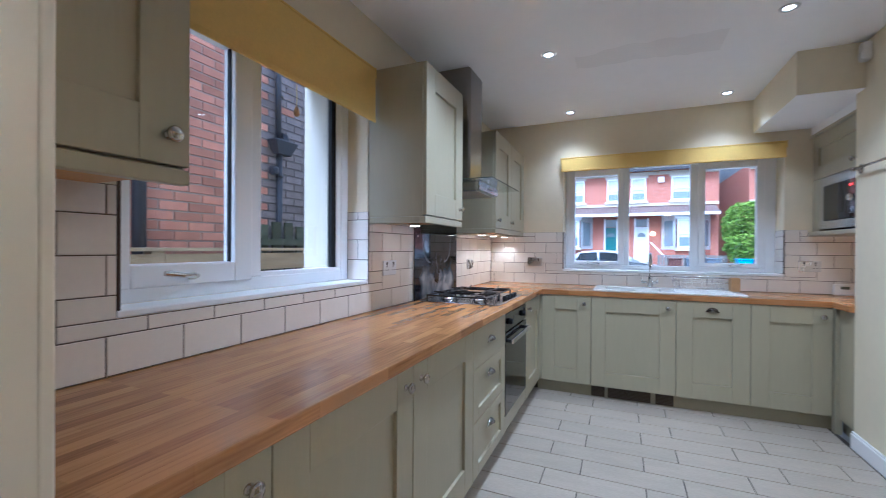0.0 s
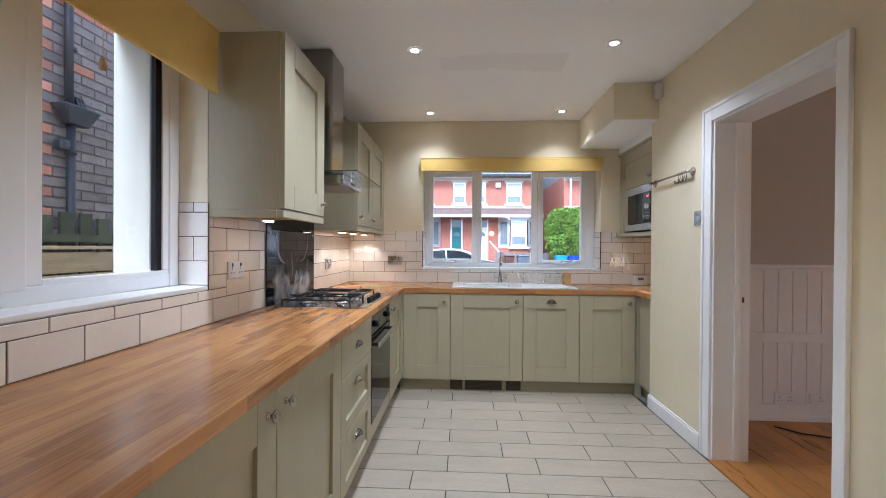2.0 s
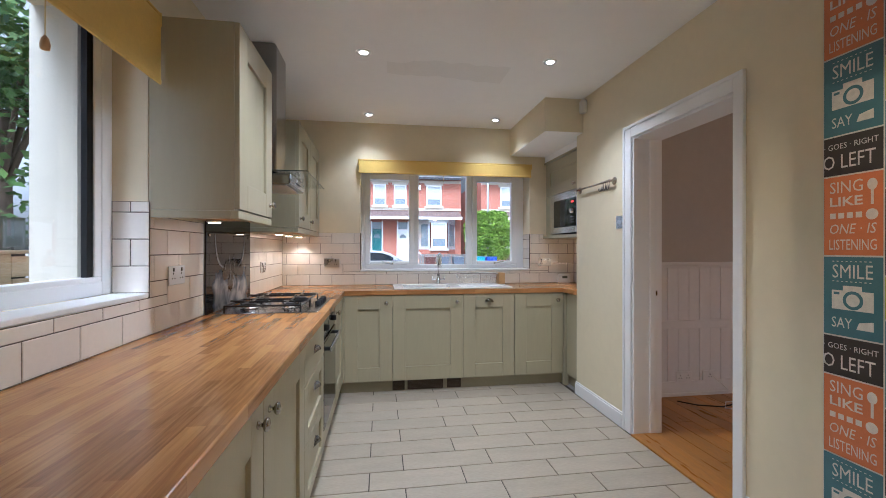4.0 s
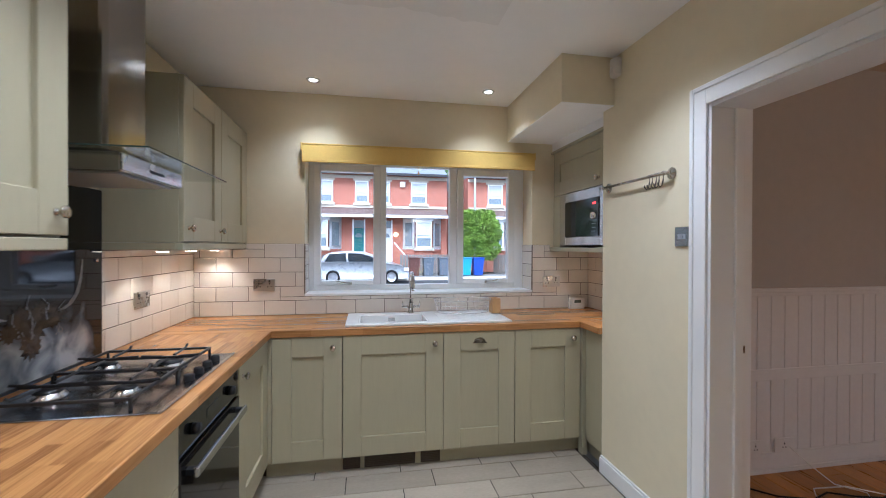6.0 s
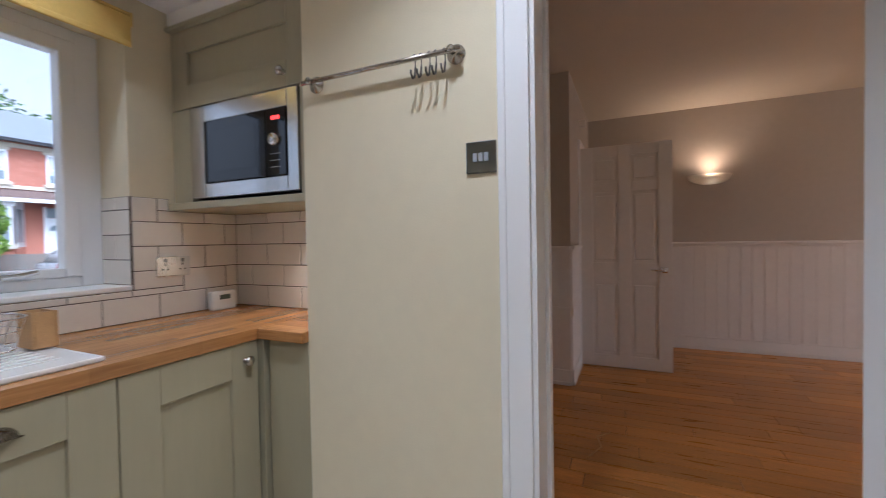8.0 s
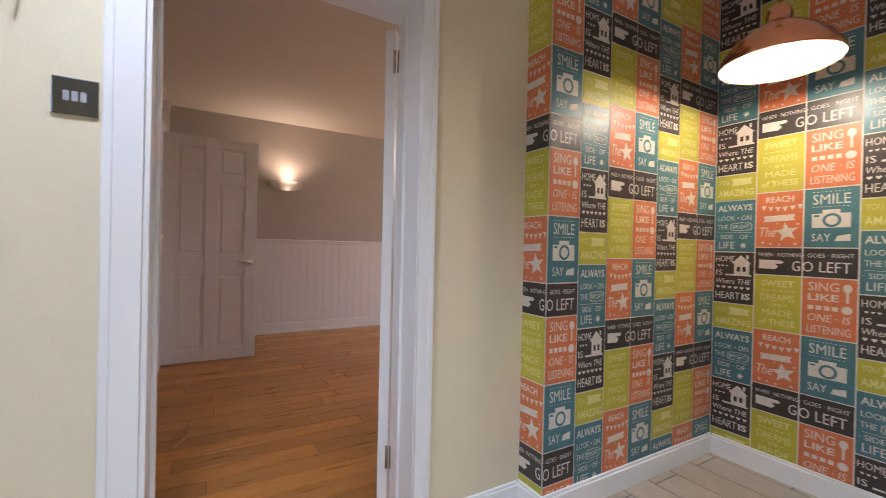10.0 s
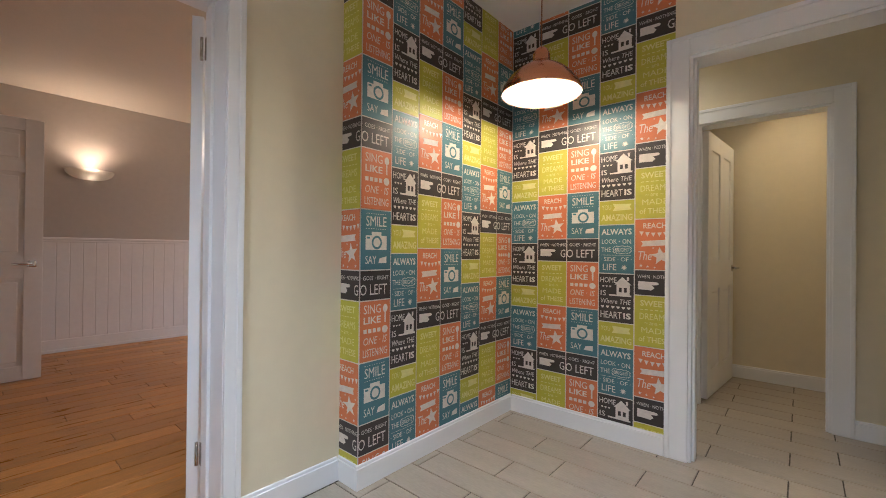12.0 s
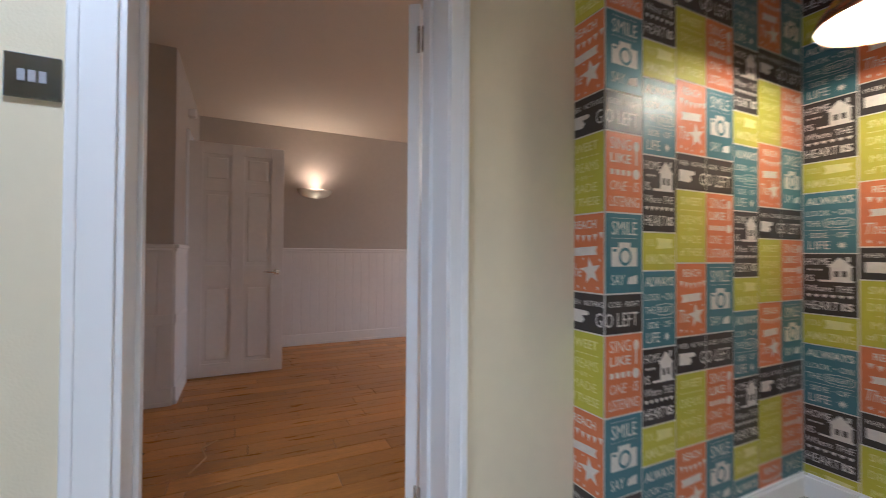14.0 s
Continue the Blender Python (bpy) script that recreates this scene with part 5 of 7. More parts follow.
def put_rect(bm, x0, x1, z0, z1, y=-0.0006):
    put_poly(bm, [(x0, z0), (x1, z0), (x1, z1), (x0, z1)], y)


def put_disc(bm, x, z, r, y=-0.0006, n=18, r2=None):
    put_poly(bm, [(x + r * math.cos(2 * math.pi * k / n), z + (r2 or r) * math.sin(2 * math.pi * k / n)) for k in range(n)], y)


def put_star(bm, x, z, r, y=-0.0006, tilt=0.0, n=5):
    put_poly(bm, [(x + (r if k % 2 == 0 else r * 0.42) * math.cos(math.pi / 2 + tilt + math.pi * k / n), z + (r if k % 2 == 0 else r * 0.42) * math.sin(math.pi / 2 + tilt + math.pi * k / n)) for k in range(2 * n)], y)


def put_heart(bm, x, z, r):
    put_poly(bm, [(x + r * 0.06 * 16 * math.sin(a) ** 3, z + r * 0.06 * (13 * math.cos(a) - 5 * math.cos(2 * a) - 2 * math.cos(3 * a) - math.cos(4 * a))) for a in [2 * math.pi * k / 16 for k in range(16)]])


def put_text(bm, body, x0, x1, z0, z1, thick=0.0, shear=0.0):
    """Lettering stretched into a box, in the built-in font."""
    cu = bpy.data.curves.new("lettering", "FONT")
    cu.body, cu.resolution_u, cu.offset, cu.shear = body, 2, thick, shear
    o = bpy.data.objects.new("lettering", cu)
    scene.collection.objects.link(o)
    bpy.context.view_layer.update()
    me = bpy.data.meshes.new_from_object(o.evaluated_get(bpy.context.evaluated_depsgraph_get()))
    co = np.empty(len(me.vertices) * 3)
    me.vertices.foreach_get("co", co)
    co = co.reshape(-1, 3)
    lo, hi = co.min(0), co.max(0)
    out = np.stack([x0 + (co[:, 0] - lo[0]) / (hi[0] - lo[0]) * (x1 - x0), np.full(len(co), -0.0006), z0 + (co[:, 1] - lo[1]) / (hi[1] - lo[1]) * (z1 - z0)], 1)
    me.vertices.foreach_set("co", out.ravel())
    bm.from_mesh(me)
    bpy.data.objects.remove(o)
    bpy.data.curves.remove(cu)
    bpy.data.meshes.remove(me)


W1, H2, H1 = 0.1770, 0.2616, 0.1308   # one panel as drawn
PW, PS = 0.1755, 1.0298              # its width as hung, and its stretch in height
PERIOD = (2 * H2 + H1) * PS


def motif(kind):
    """The print of one panel, drawn from its lower left corner."""
    bm = bmesh.new()
    w, h = W1, H2
    if kind == "sing":
        put_text(bm, "SING", 0.022, 0.120, 0.205, 0.243)
        put_text(bm, "LIKE", 0.022, 0.120, 0.162, 0.192, 0.02)
        put_disc(bm, 0.146, 0.222, 0.014, r2=0.018)
        put_rect(bm, 0.142, 0.150, 0.160, 0.205)
        for k in range(4):
            put_rect(bm, 0.022 + 0.026 * k, 0.040 + 0.026 * k, 0.122, 0.140)
        put_disc(bm, 0.145, 0.130, 0.017)
        put_text(bm, "ONE \u00b7 IS", 0.022, 0.158, 0.072, 0.104, 0.0, 0.2)
        put_text(bm, "LISTENING", 0.020, 0.158, 0.020, 0.054)
    elif kind == "smile":
        put_text(bm, "SMILE", 0.030, 0.148, 0.190, 0.234)
        for k in range(9):
            put_rect(bm, 0.03 + 0.0135 * k, 0.036 + 0.0135 * k, 0.243, 0.2455)
            put_rect(bm, 0.03 + 0.0135 * k, 0.036 + 0.0135 * k, 0.178, 0.1805)
        put_rect(bm, 0.028, 0.150, 0.088, 0.150)
        put_rect(bm, 0.062, 0.118, 0.150, 0.166)
        put_text(bm, "SAY", 0.028, 0.090, 0.028, 0.062)
        put_poly(bm, [(0.102, 0.030), (0.150, 0.030), (0.150, 0.060), (0.110, 0.052)])
    elif kind == "sweet":
        put_text(bm, "SWEET", 0.028, 0.150, 0.208, 0.238, 0.02)
        for k in range(6):
            put_rect(bm, 0.028 + 0.022 * k, 0.042 + 0.022 * k, 0.188, 0.192)
        put_text(bm, "DREAMS", 0.026, 0.152, 0.140, 0.172)
        put_text(bm, "~ are ~", 0.048, 0.128, 0.114, 0.128)
        put_text(bm, "MADE", 0.034, 0.146, 0.072, 0.100)
        put_text(bm, "of THESE", 0.022, 0.156, 0.026, 0.054, 0.01)
    elif kind == "reach":
        put_text(bm, "REACH", 0.040, 0.142, 0.212, 0.240, 0.015)
        for k in range(6):
            x = 0.022 + 0.0265 * k
            z = 0.200 - 0.010 * math.sin(math.pi * (k + 0.5) / 6)
            put_poly(bm, [(x, z), (x + 0.020, z), (x + 0.010, z - 0.022)])
        put_poly(bm, [(0.030, 0.148), (0.148, 0.154), (0.142, 0.140), (0.148, 0.126), (0.030, 0.120), (0.038, 0.134)])
        put_text(bm, "The", 0.018, 0.078, 0.050, 0.096, 0.0, 0.25)
        put_star(bm, 0.118, 0.072, 0.046, tilt=0.15)
        for sx, sz, sr in ((0.03, 0.022, 0.009), (0.06, 0.018, 0.007), (0.092, 0.014, 0.006), (0.15, 0.018, 0.008), (0.158, 0.108, 0.006), (0.085, 0.112, 0.005)):
            put_star(bm, sx, sz, sr)
    elif kind == "always":
        put_text(bm, "ALWAYS", 0.014, 0.163, 0.208, 0.240, 0.02)
        put_text(bm, "LOOK \u2022 ON", 0.016, 0.160, 0.160, 0.184)
        put_text(bm, "THE", 0.014, 0.062, 0.116, 0.140)
        edge = [(0.117 + 0.048 * (1.0 if k % 2 else 0.9) * math.copysign(abs(math.cos(a)) ** 0.5, math.cos(a)), 0.128 + 0.022 * (1.0 if k % 2 else 0.82) * math.copysign(abs(math.sin(a)) ** 0.5, math.sin(a))) for k, a in enumerate([2 * math.pi * k / 36 for k in range(36)])]
        for p, q in zip(edge, edge[1:] + edge[:1]):
            put_poly(bm, [p, q, (0.117 + (q[0] - 0.117) * 0.93, 0.128 + (q[1] - 0.128) * 0.88), (0.117 + (p[0] - 0.117) * 0.93, 0.128 + (p[1] - 0.128) * 0.88)])
        put_text(bm, "BRIGHT", 0.082, 0.152, 0.118, 0.138)
        put_rect(bm, 0.016, 0.160, 0.098, 0.0995)
        put_text(bm, "\u00b7 SIDE \u00b7 OF \u00b7", 0.012, 0.164, 0.066, 0.088)
        put_text(bm, "LIFE", 0.022, 0.090, 0.018, 0.052)
        put_star(bm, 0.128, 0.034, 0.017, n=9)
    elif kind == "home":
        put_text(bm, "HOME", 0.010, 0.092, 0.212, 0.242)
        put_text(bm, "IS", 0.012, 0.040, 0.142, 0.170)
        for k in range(3):
            put_heart(bm, 0.024 + 0.018 * k, 0.192, 0.006)
        put_poly(bm, [(0.082, 0.204), (0.120, 0.246), (0.164, 0.204)])
        put_rect(bm, 0.092, 0.156, 0.150, 0.204)
        put_rect(bm, 0.142, 0.152, 0.226, 0.246)
        put_rect(bm, 0.054, 0.164, 0.142, 0.150)
        put_text(bm, "Where THE", 0.012, 0.162, 0.100, 0.126, 0.0, 0.15)
        for k in range(6):
            put_heart(bm, 0.022 + 0.026 * k, 0.082, 0.009)
        put_text(bm, "HEART", 0.012, 0.118, 0.022, 0.058)
        put_text(bm, "IS", 0.126, 0.162, 0.024, 0.056, 0.03)
    elif kind == "amazing":
        put_text(bm, "YOU", 0.014, 0.062, 0.082, 0.108)
        put_poly(bm, [(0.070, 0.112), (0.162, 0.108), (0.152, 0.094), (0.162, 0.078), (0.070, 0.074), (0.080, 0.092)])
        put_text(bm, "AMAZING", 0.012, 0.166, 0.022, 0.056, 0.02)
    elif kind == "go_a":
        put_text(bm, "WHEN \u00b7 NOTHING", 0.014, W1 - 0.004, 0.088, 0.106)
        put_rect(bm, 0.018, 0.046, 0.030, 0.072)
        put_poly(bm, [(0.046, 0.072), (0.105, 0.070), (0.112, 0.062), (0.105, 0.056), (0.080, 0.054), (0.092, 0.040), (0.078, 0.028), (0.046, 0.030)])
        put_text(bm, "G", W1 - 0.036, W1 - 0.008, 0.024, 0.070)
    elif kind == "go_b":
        put_text(bm, "\u00b7 GOES \u00b7 RIGHT", 0.004, W1 - 0.014, 0.088, 0.106)
        put_text(bm, "O LEFT", 0.0, W1 - 0.022, 0.024, 0.070)
    elif kind == "camera_detail":
        put_disc(bm, 0.092, 0.120, 0.030, -0.0009)
        put_rect(bm, 0.034, 0.052, 0.136, 0.144, -0.0009)
    elif kind == "lens_detail":
        put_disc(bm, 0.092, 0.120, 0.020, -0.0012)
    elif kind == "house_detail":
        for x in (0.104, 0.128):
            put_rect(bm, x, x + 0.014, 0.164, 0.188, -0.0009)
    me = bpy.data.meshes.new("print")
    bm.to_mesh(me)
    bm.free()
    return me


def sheet(h):
    bm = box(bmesh.new(), 0.0026, W1 - 0.0026, -0.0004, 0.0006, 0.0026, h - 0.0026)
    me = bpy.data.meshes.new("panel")
    bm.to_mesh(me)
    bm.free()
    return me


PRINTS = {k: motif(k) for k in ("sing", "smile", "sweet", "reach", "always", "home", "amazing", "go_a", "go_b", "camera_detail", "lens_detail", "house_detail")}
PAPER = {}
for ink in INK:
    for tall in (0, 1):
        PAPER[ink, tall] = sheet(H2 if tall else H1)
        PAPER[ink, tall].materials.append(INK[ink])
for k, me in PRINTS.items():
    me.materials.append({"sweet": PALE_LIME, "amazing": PALE_LIME, "reach": CHALK, "camera_detail": INK["teal"], "lens_detail": CHALK, "house_detail": INK["dark"]}.get(k, CHALK))
paper = thing("wallpaper", 1.605, K, 0, "bright typographic wallpaper in teal, lime, coral and charcoal panels", "wallpaper", kind="structure")
bm = bmesh.new()
box(bm, 1.6040, 1.6049, K + 0.001, 1.836, 0.09, C - 0.001)
box(bm, 1.6040, D - 0.001, 1.8351, 1.8360, 0.09, C - 0.001)
box(bm, 0.690, 1.6039, K + 0.0001, K + 0.0010, 0.09, C - 0.001)
part("backing_paper", bm, CHALK, paper)


def panel_at(kind, ink, s, z):
    """One printed panel, s metres along the paper from the outer edge of the pier, its foot at z."""
    h = H2 if kind not in ("go_a", "go_b", "amazing") else H1
    if z > C - 0.01 or z + h < 0.09:
        return
    wide = PW / W1
    if s < -0.01:
        m = pose(1.605 - s, 1.8368, z, 0, 0, 180)
    elif s < 6.5 * PW:
        m = pose(1.6032, 1.835 - s, z, 0, 0, -90)
    else:
        m = pose(1.6025 - (s - 7 * PW) * 1.088, K + 0.0018, z, 0, 0, 180)
        wide *= 1.088
    m = m @ Matrix.Diagonal((wide, 1, PS, 1))
    o = new("panel", PAPER[ink, int(h == H2)])
    o.parent = paper
    o.matrix_basis = Matrix.Translation(-BASE[paper.name]) @ m
    extra = {"smile": ("camera_detail", "lens_detail"), "home": ("house_detail",)}.get(kind, ())
    for k in (kind, *extra):
        q = new("print", PRINTS[k])
        q.parent = o


GO, ALL, STEP = 1.617, 1.692, PERIOD / 4
for block in range(5):
    s0 = (3 * block - 1) * PW
    for n in range(-2, 4):
        z = GO - STEP * block + n * PERIOD
        foot = (z - H1 * PS, z - (H1 + H2) * PS, z - (H1 + 2 * H2) * PS)
        for kind, ink, zz in zip(("go_a", "sweet", "reach"), ("dark", "lime", "coral"), foot):
            panel_at(kind, ink, s0, zz)
        if block == 4:
            continue
        for kind, ink, zz in zip(("go_b", "sing", "smile"), ("dark", "coral", "teal"), foot):
            panel_at(kind, ink, s0 + PW, zz)
        z = ALL - STEP * block + n * PERIOD
        for kind, ink, zz in (("always", "teal", z - H2 * PS), ("home", "dark", z - 2 * H2 * PS), ("amazing", "lime", z - (2 * H2 + H1) * PS)):
            panel_at(kind, ink, s0 + 2 * PW, zz)


# ---- outside: side passage ----
BRICKR = mat("red_brick", (0.55, 0.255, 0.18), 0.85, vary=0.2, scale=12, obj=0.28, bump=0.25, bscale=60)
BRICKB = mat("blue_grey_brick", (0.25, 0.215, 0.215), 0.8, vary=0.35, scale=6, obj=0.2, bump=0.25, bscale=60)
MORTAR = mat("lime_mortar", (0.40, 0.35, 0.31), 0.95, vary=0.15, scale=20)
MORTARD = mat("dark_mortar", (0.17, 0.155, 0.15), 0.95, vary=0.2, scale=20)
FENCEW = mat("weathered_fence_board", (0.46, 0.36, 0.22), 0.85, vary=0.3, scale=3, stretch=(1, 1, 8), obj=0.15, bump=0.2)
FENCED = mat("mossy_dark_fence", (0.075, 0.085, 0.055), 0.9, vary=0.3, scale=5, obj=0.2)
PIPE = mat("dark_plastic_pipe", (0.035, 0.038, 0.05), 0.45, vary=0.1)


def leafy(name, dark, light, rough=0.5):
    """Leaves that differ one from another, dark gaps and bright highlights put into their colour."""
    m = bpy.data.materials.new(name)
    m.use_nodes = True
    nt = m.node_tree
    b = nt.nodes["Principled BSDF"]
    geo, ramp = nt.nodes.new("ShaderNodeNewGeometry"), nt.nodes.new("ShaderNodeValToRGB")
    ramp.color_ramp.elements[0].color, ramp.color_ramp.elements[1].color = (*dark, 1), (*light, 1)
    nt.links.new(geo.outputs["Random Per Island"], ramp.inputs["Fac"])
    nt.links.new(ramp.outputs["Color"], b.inputs["Base Color"])
    b.inputs["Roughness"].default_value = rough
    b.inputs["Specular IOR Level"].default_value = 0.3
    return m


LEAF = leafy("tree_leaf", (0.022, 0.060, 0.012), (0.125, 0.215, 0.055))
LEAFH = leafy("hedge_leaf", (0.035, 0.095, 0.008), (0.33, 0.49, 0.06))
BARK = mat("bark", (0.11, 0.08, 0.055), 0.9, vary=0.3, scale=8, bump=0.5, bscale=30)
GX = -3.2

nb = thing("neighbour_house", GX - 1.5, 3.2, -0.25, "red and blue-grey brick side wall of the neighbouring house", "house")
bx("side_wall", MORTAR, GX - 0.25, GX - 0.008, 0.2, 3.93, -0.25, 6.0, nb)
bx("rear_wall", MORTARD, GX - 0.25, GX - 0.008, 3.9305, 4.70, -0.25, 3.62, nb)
bx("house_body", MORTAR, GX - 5.0, GX - 0.251, 0.2, 3.92, -0.25, 6.0, nb)



def brick_mesh(w, material):
    me = bpy.data.meshes.new("brick")
    e = 0.003
    h = 0.0756
    v = [(0, 0, 0), (0, w, 0), (0, w, h), (0, 0, h), (0.012, e, e), (0.012, w - e, e), (0.012, w - e, h - e), (0.012, e, h - e)]
    me.from_pydata(v, [], [(4, 5, 6, 7), (0, 1, 5, 4), (1, 2, 6, 5), (2, 3, 7, 6), (3, 0, 4, 7)])
    me.materials.append(material)
    return me


BM = {(w, m.name): brick_mesh(w, m) for w in (0.2506, 0.119) for m in (BRICKR, BRICKB)}
rest = {BRICKR.name: ([], []), BRICKB.name: ([], [])}
made = 0
bmix = random.Random(12)
for row in range(0, 52):
    z = 0.40 + row * 0.0875
    yy = 1.9 - (0.131 if row % 2 else 0)
    while yy < 4.70:
        # darker blue-grey bricks beyond y 3.95, red again above z 3.20
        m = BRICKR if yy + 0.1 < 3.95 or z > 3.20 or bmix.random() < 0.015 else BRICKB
        w = 0.2506 if yy + 0.2506 <= 4.70 else 0.119
        top = 3.60 if yy > 3.85 else 5.0
        if z < top - 0.09 and yy + w <= 4.705:
            near = yy > 2.6 and 1.1 < z < 3.2 and made < 330
            if near:
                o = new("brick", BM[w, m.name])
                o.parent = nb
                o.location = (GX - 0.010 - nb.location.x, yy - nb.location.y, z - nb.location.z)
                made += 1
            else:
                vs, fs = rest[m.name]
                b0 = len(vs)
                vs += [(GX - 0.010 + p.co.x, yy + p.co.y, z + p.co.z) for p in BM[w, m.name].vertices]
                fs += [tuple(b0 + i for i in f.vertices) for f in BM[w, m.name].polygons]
        yy += 0.2625
for m in (BRICKR, BRICKB):
    vs, fs = rest[m.name]
    me = bpy.data.meshes.new("brickwork")
    me.from_pydata([tuple(Vector(p) - nb.location) for p in vs], [], fs)
    me.materials.append(m)
    o = new("brickwork", me)
    o.parent = nb
    o["kind"] = "stuff"
dp = thing("downpipe", GX + 0.05, 4.10, -0.25, "dark plastic downpipe with hopper head on the brick wall", "downpipe")
part("pipe", tube(bmesh.new(), [(GX + 0.06, 4.10, -0.25), (GX + 0.06, 4.10, 2.30)], 0.034, 14), PIPE, dp, "", True)
part("upper_pipe", tube(bmesh.new(), [(GX + 0.06, 4.08, 2.45), (GX + 0.06, 4.08, 3.6)], 0.034, 14), PIPE, dp, "", True)
bm = box(bmesh.new(), GX + 0.005, GX + 0.16, 3.96, 4.30, 2.26, 2.42, 0.02)
for v in bm.verts:
    if v.co.z < 2.34:
        v.co.x, v.co.y = GX + 0.06 + (v.co.x - GX - 0.06) * 0.62, 4.12 + (v.co.y - 4.12) * 0.62
part("hopper", bm, PIPE, dp, "dark plastic hopper head")
for k in range(3):
    part("branch_pipe", tube(bmesh.new(), [(GX + 0.02, 4.18 + 0.03 * k, 2.52), (GX + 0.10, 4.14 + 0.03 * k, 2.40)], 0.016, 8), PIPE, dp, "", True)
part("drain_cap", box(bmesh.new(), GX + 0.005, GX + 0.11, 3.98, 4.06, 2.02, 2.12, 0.03), PIPE, dp)
for z in (1.3, 2.0, 2.9):
    part("clip", cyl(bmesh.new(), (GX + 0.06, 4.10, z), (GX + 0.06, 4.10, z + 0.03), 0.042), PIPE, dp, "", True)
dp2 = thing("downpipe", GX + 0.05, 2.62, -0.25, "dark plastic downpipe on the red brick wall", "downpipe")
part("pipe", tube(bmesh.new(), [(GX + 0.07, 2.62, -0.25), (GX + 0.07, 2.62, 5.0)], 0.05, 14), PIPE, dp2, "", True)

# neighbour's house, laid out large, scaled about the eye to fit the camera's view
FAR = Matrix.Translation((0.34, 0.55, 1.33)) @ Matrix.Scale(0.86, 4) @ Matrix.Translation((-0.34, -0.55, -1.33))
for o in (nb, dp, dp2):
    o.matrix_world = FAR @ Matrix.Translation(o.location)

fence = thing("garden_fence", -2.5, 3.5, -0.25, "weathered timber fence of horizontal boards in the side passage", "fence")
for k in range(5):
    y0 = 0.8 + 1.5 * k
    bx("post", FENCEW, -2.55, -2.46, y0, y0 + 0.09, -0.25, 1.20, fence, 0.004)
    for r in range(9):
        bx("board", FENCEW, -2.475 + 0.006 * (r % 2), -2.455 + 0.006 * (r % 2), y0 + 0.09, y0 + 1.5, -0.22 + 0.157 * r, -0.075 + 0.157 * r, fence, 0.002)
bx("capping_rail", FENCEW, -2.56, -2.44, 0.8, 8.3, 1.20, 1.225, fence, 0.004)
back = thing("picket_fence", -2.61, 3.5, -0.25, "dark mossy picket fence behind the board fence", "fence")
for k in range(33):
    y0 = 3.32 + 0.155 * k
    bx("picket", FENCED, -2.622, -2.602, y0, y0 + 0.10, -0.25, 1.44 + (0.03 if k % 3 else 0.0), back)
bx("rail", FENCED, -2.601, -2.575, 3.32, 8.4, 1.25, 1.31, back)


def crown(name, blobs, n, size, material, parent, seed, flat=False):
    """Many small leaves scattered through overlapping clumps."""
    rr = random.Random(seed)
    vs, fs = [], []
    for (cx, cy, cz, rad, rz) in blobs:
        m = int(n * rad * rad)
        for _ in range(m):
            d = Vector((rr.gauss(0, 1), rr.gauss(0, 1), rr.gauss(0, 1))).normalized()
            q = rad * (0.55 + 0.5 * rr.random() ** 0.6)
            c = Vector((cx + d.x * q, cy + d.y * q, cz + d.z * q * rz / rad))
            a = Vector((rr.gauss(0, 1), rr.gauss(0, 1), rr.gauss(0, 0.6))).normalized()
            b = a.cross(Vector((rr.gauss(0, 1), rr.gauss(0, 1), rr.gauss(0, 1)))).normalized()
            s = size * (0.6 + 0.8 * rr.random())
            k = len(vs)
            vs += [c - a * s, c + b * s * 0.5, c + a * s, c - b * s * 0.5]
            fs.append((k, k + 1, k + 2, k + 3))
    base = BASE[parent.name]
    me = bpy.data.meshes.new(name)
    me.from_pydata([tuple(v - base) for v in vs], [], fs)
    me.materials.append(material)
    o = new(name, me)
    o.parent = parent
    o["kind"] = "stuff"
    BASE[o.name] = base
    return o


def tree(x, y, z, h, r, seed, label, leaf=None, dens=420, size=0.09):
    t = thing("tree", x, y, z, label, "tree")
    rr = random.Random(seed)
    part("trunk", tube(bmesh.new(), [(x, y, z), (x + 0.05, y, z + h * 0.3), (x - 0.03, y + 0.05, z + h * 0.6)], 0.14, 10), BARK, t, "", True)
    blobs = []
    for k in range(7):
        a = 2 * math.pi * k / 7 + rr.random()
        p = (x + 0.55 * r * math.cos(a), y + 0.55 * r * math.sin(a), z + h * (0.45 + 0.4 * rr.random()))
        part("limb", tube(bmesh.new(), [(x, y, z + h * 0.35), ((x + p[0]) / 2, (y + p[1]) / 2, p[2] - 0.3), p], 0.05, 6), BARK, t, "", True)
        blobs.append((*p, r * (0.45 + 0.25 * rr.random()), r * 0.5))
    blobs.append((x, y, z + h * 0.85, r * 0.6, r * 0.6))
    blobs.append((x, y, z + h * 0.5, r * 0.8, r * 0.9))
    crown("crown", blobs, dens, size, leaf or LEAF, t, seed)
    return t


tree(-6.3, 8.6, -0.25, 6.4, 2.0, 3, "leafy green tree beyond the side passage")
shed = thing("garden_shed", -4.4, 7.4, -0.25, "low timber shed with a small pale window behind the fence", "shed")
bx("wall", FENCEW, -6.6, -3.4, 9.8, 10.0, -0.25, 1.75, shed)
bx("window", UPVC, -4.75, -4.45, 9.78, 9.8, 0.75, 1.55, shed)

# ---- outside: street ----
E0, SC = Vector((0.365, 1.87, 1.36)), 1.1


def S(x, y, z):
    return E0 + (Vector((x, y, z)) - E0) * SC


def othing(name, x, y, z, *a, **k):
    p = S(x, y, z)
    return thing(name, p.x, p.y, p.z, *a, **k)


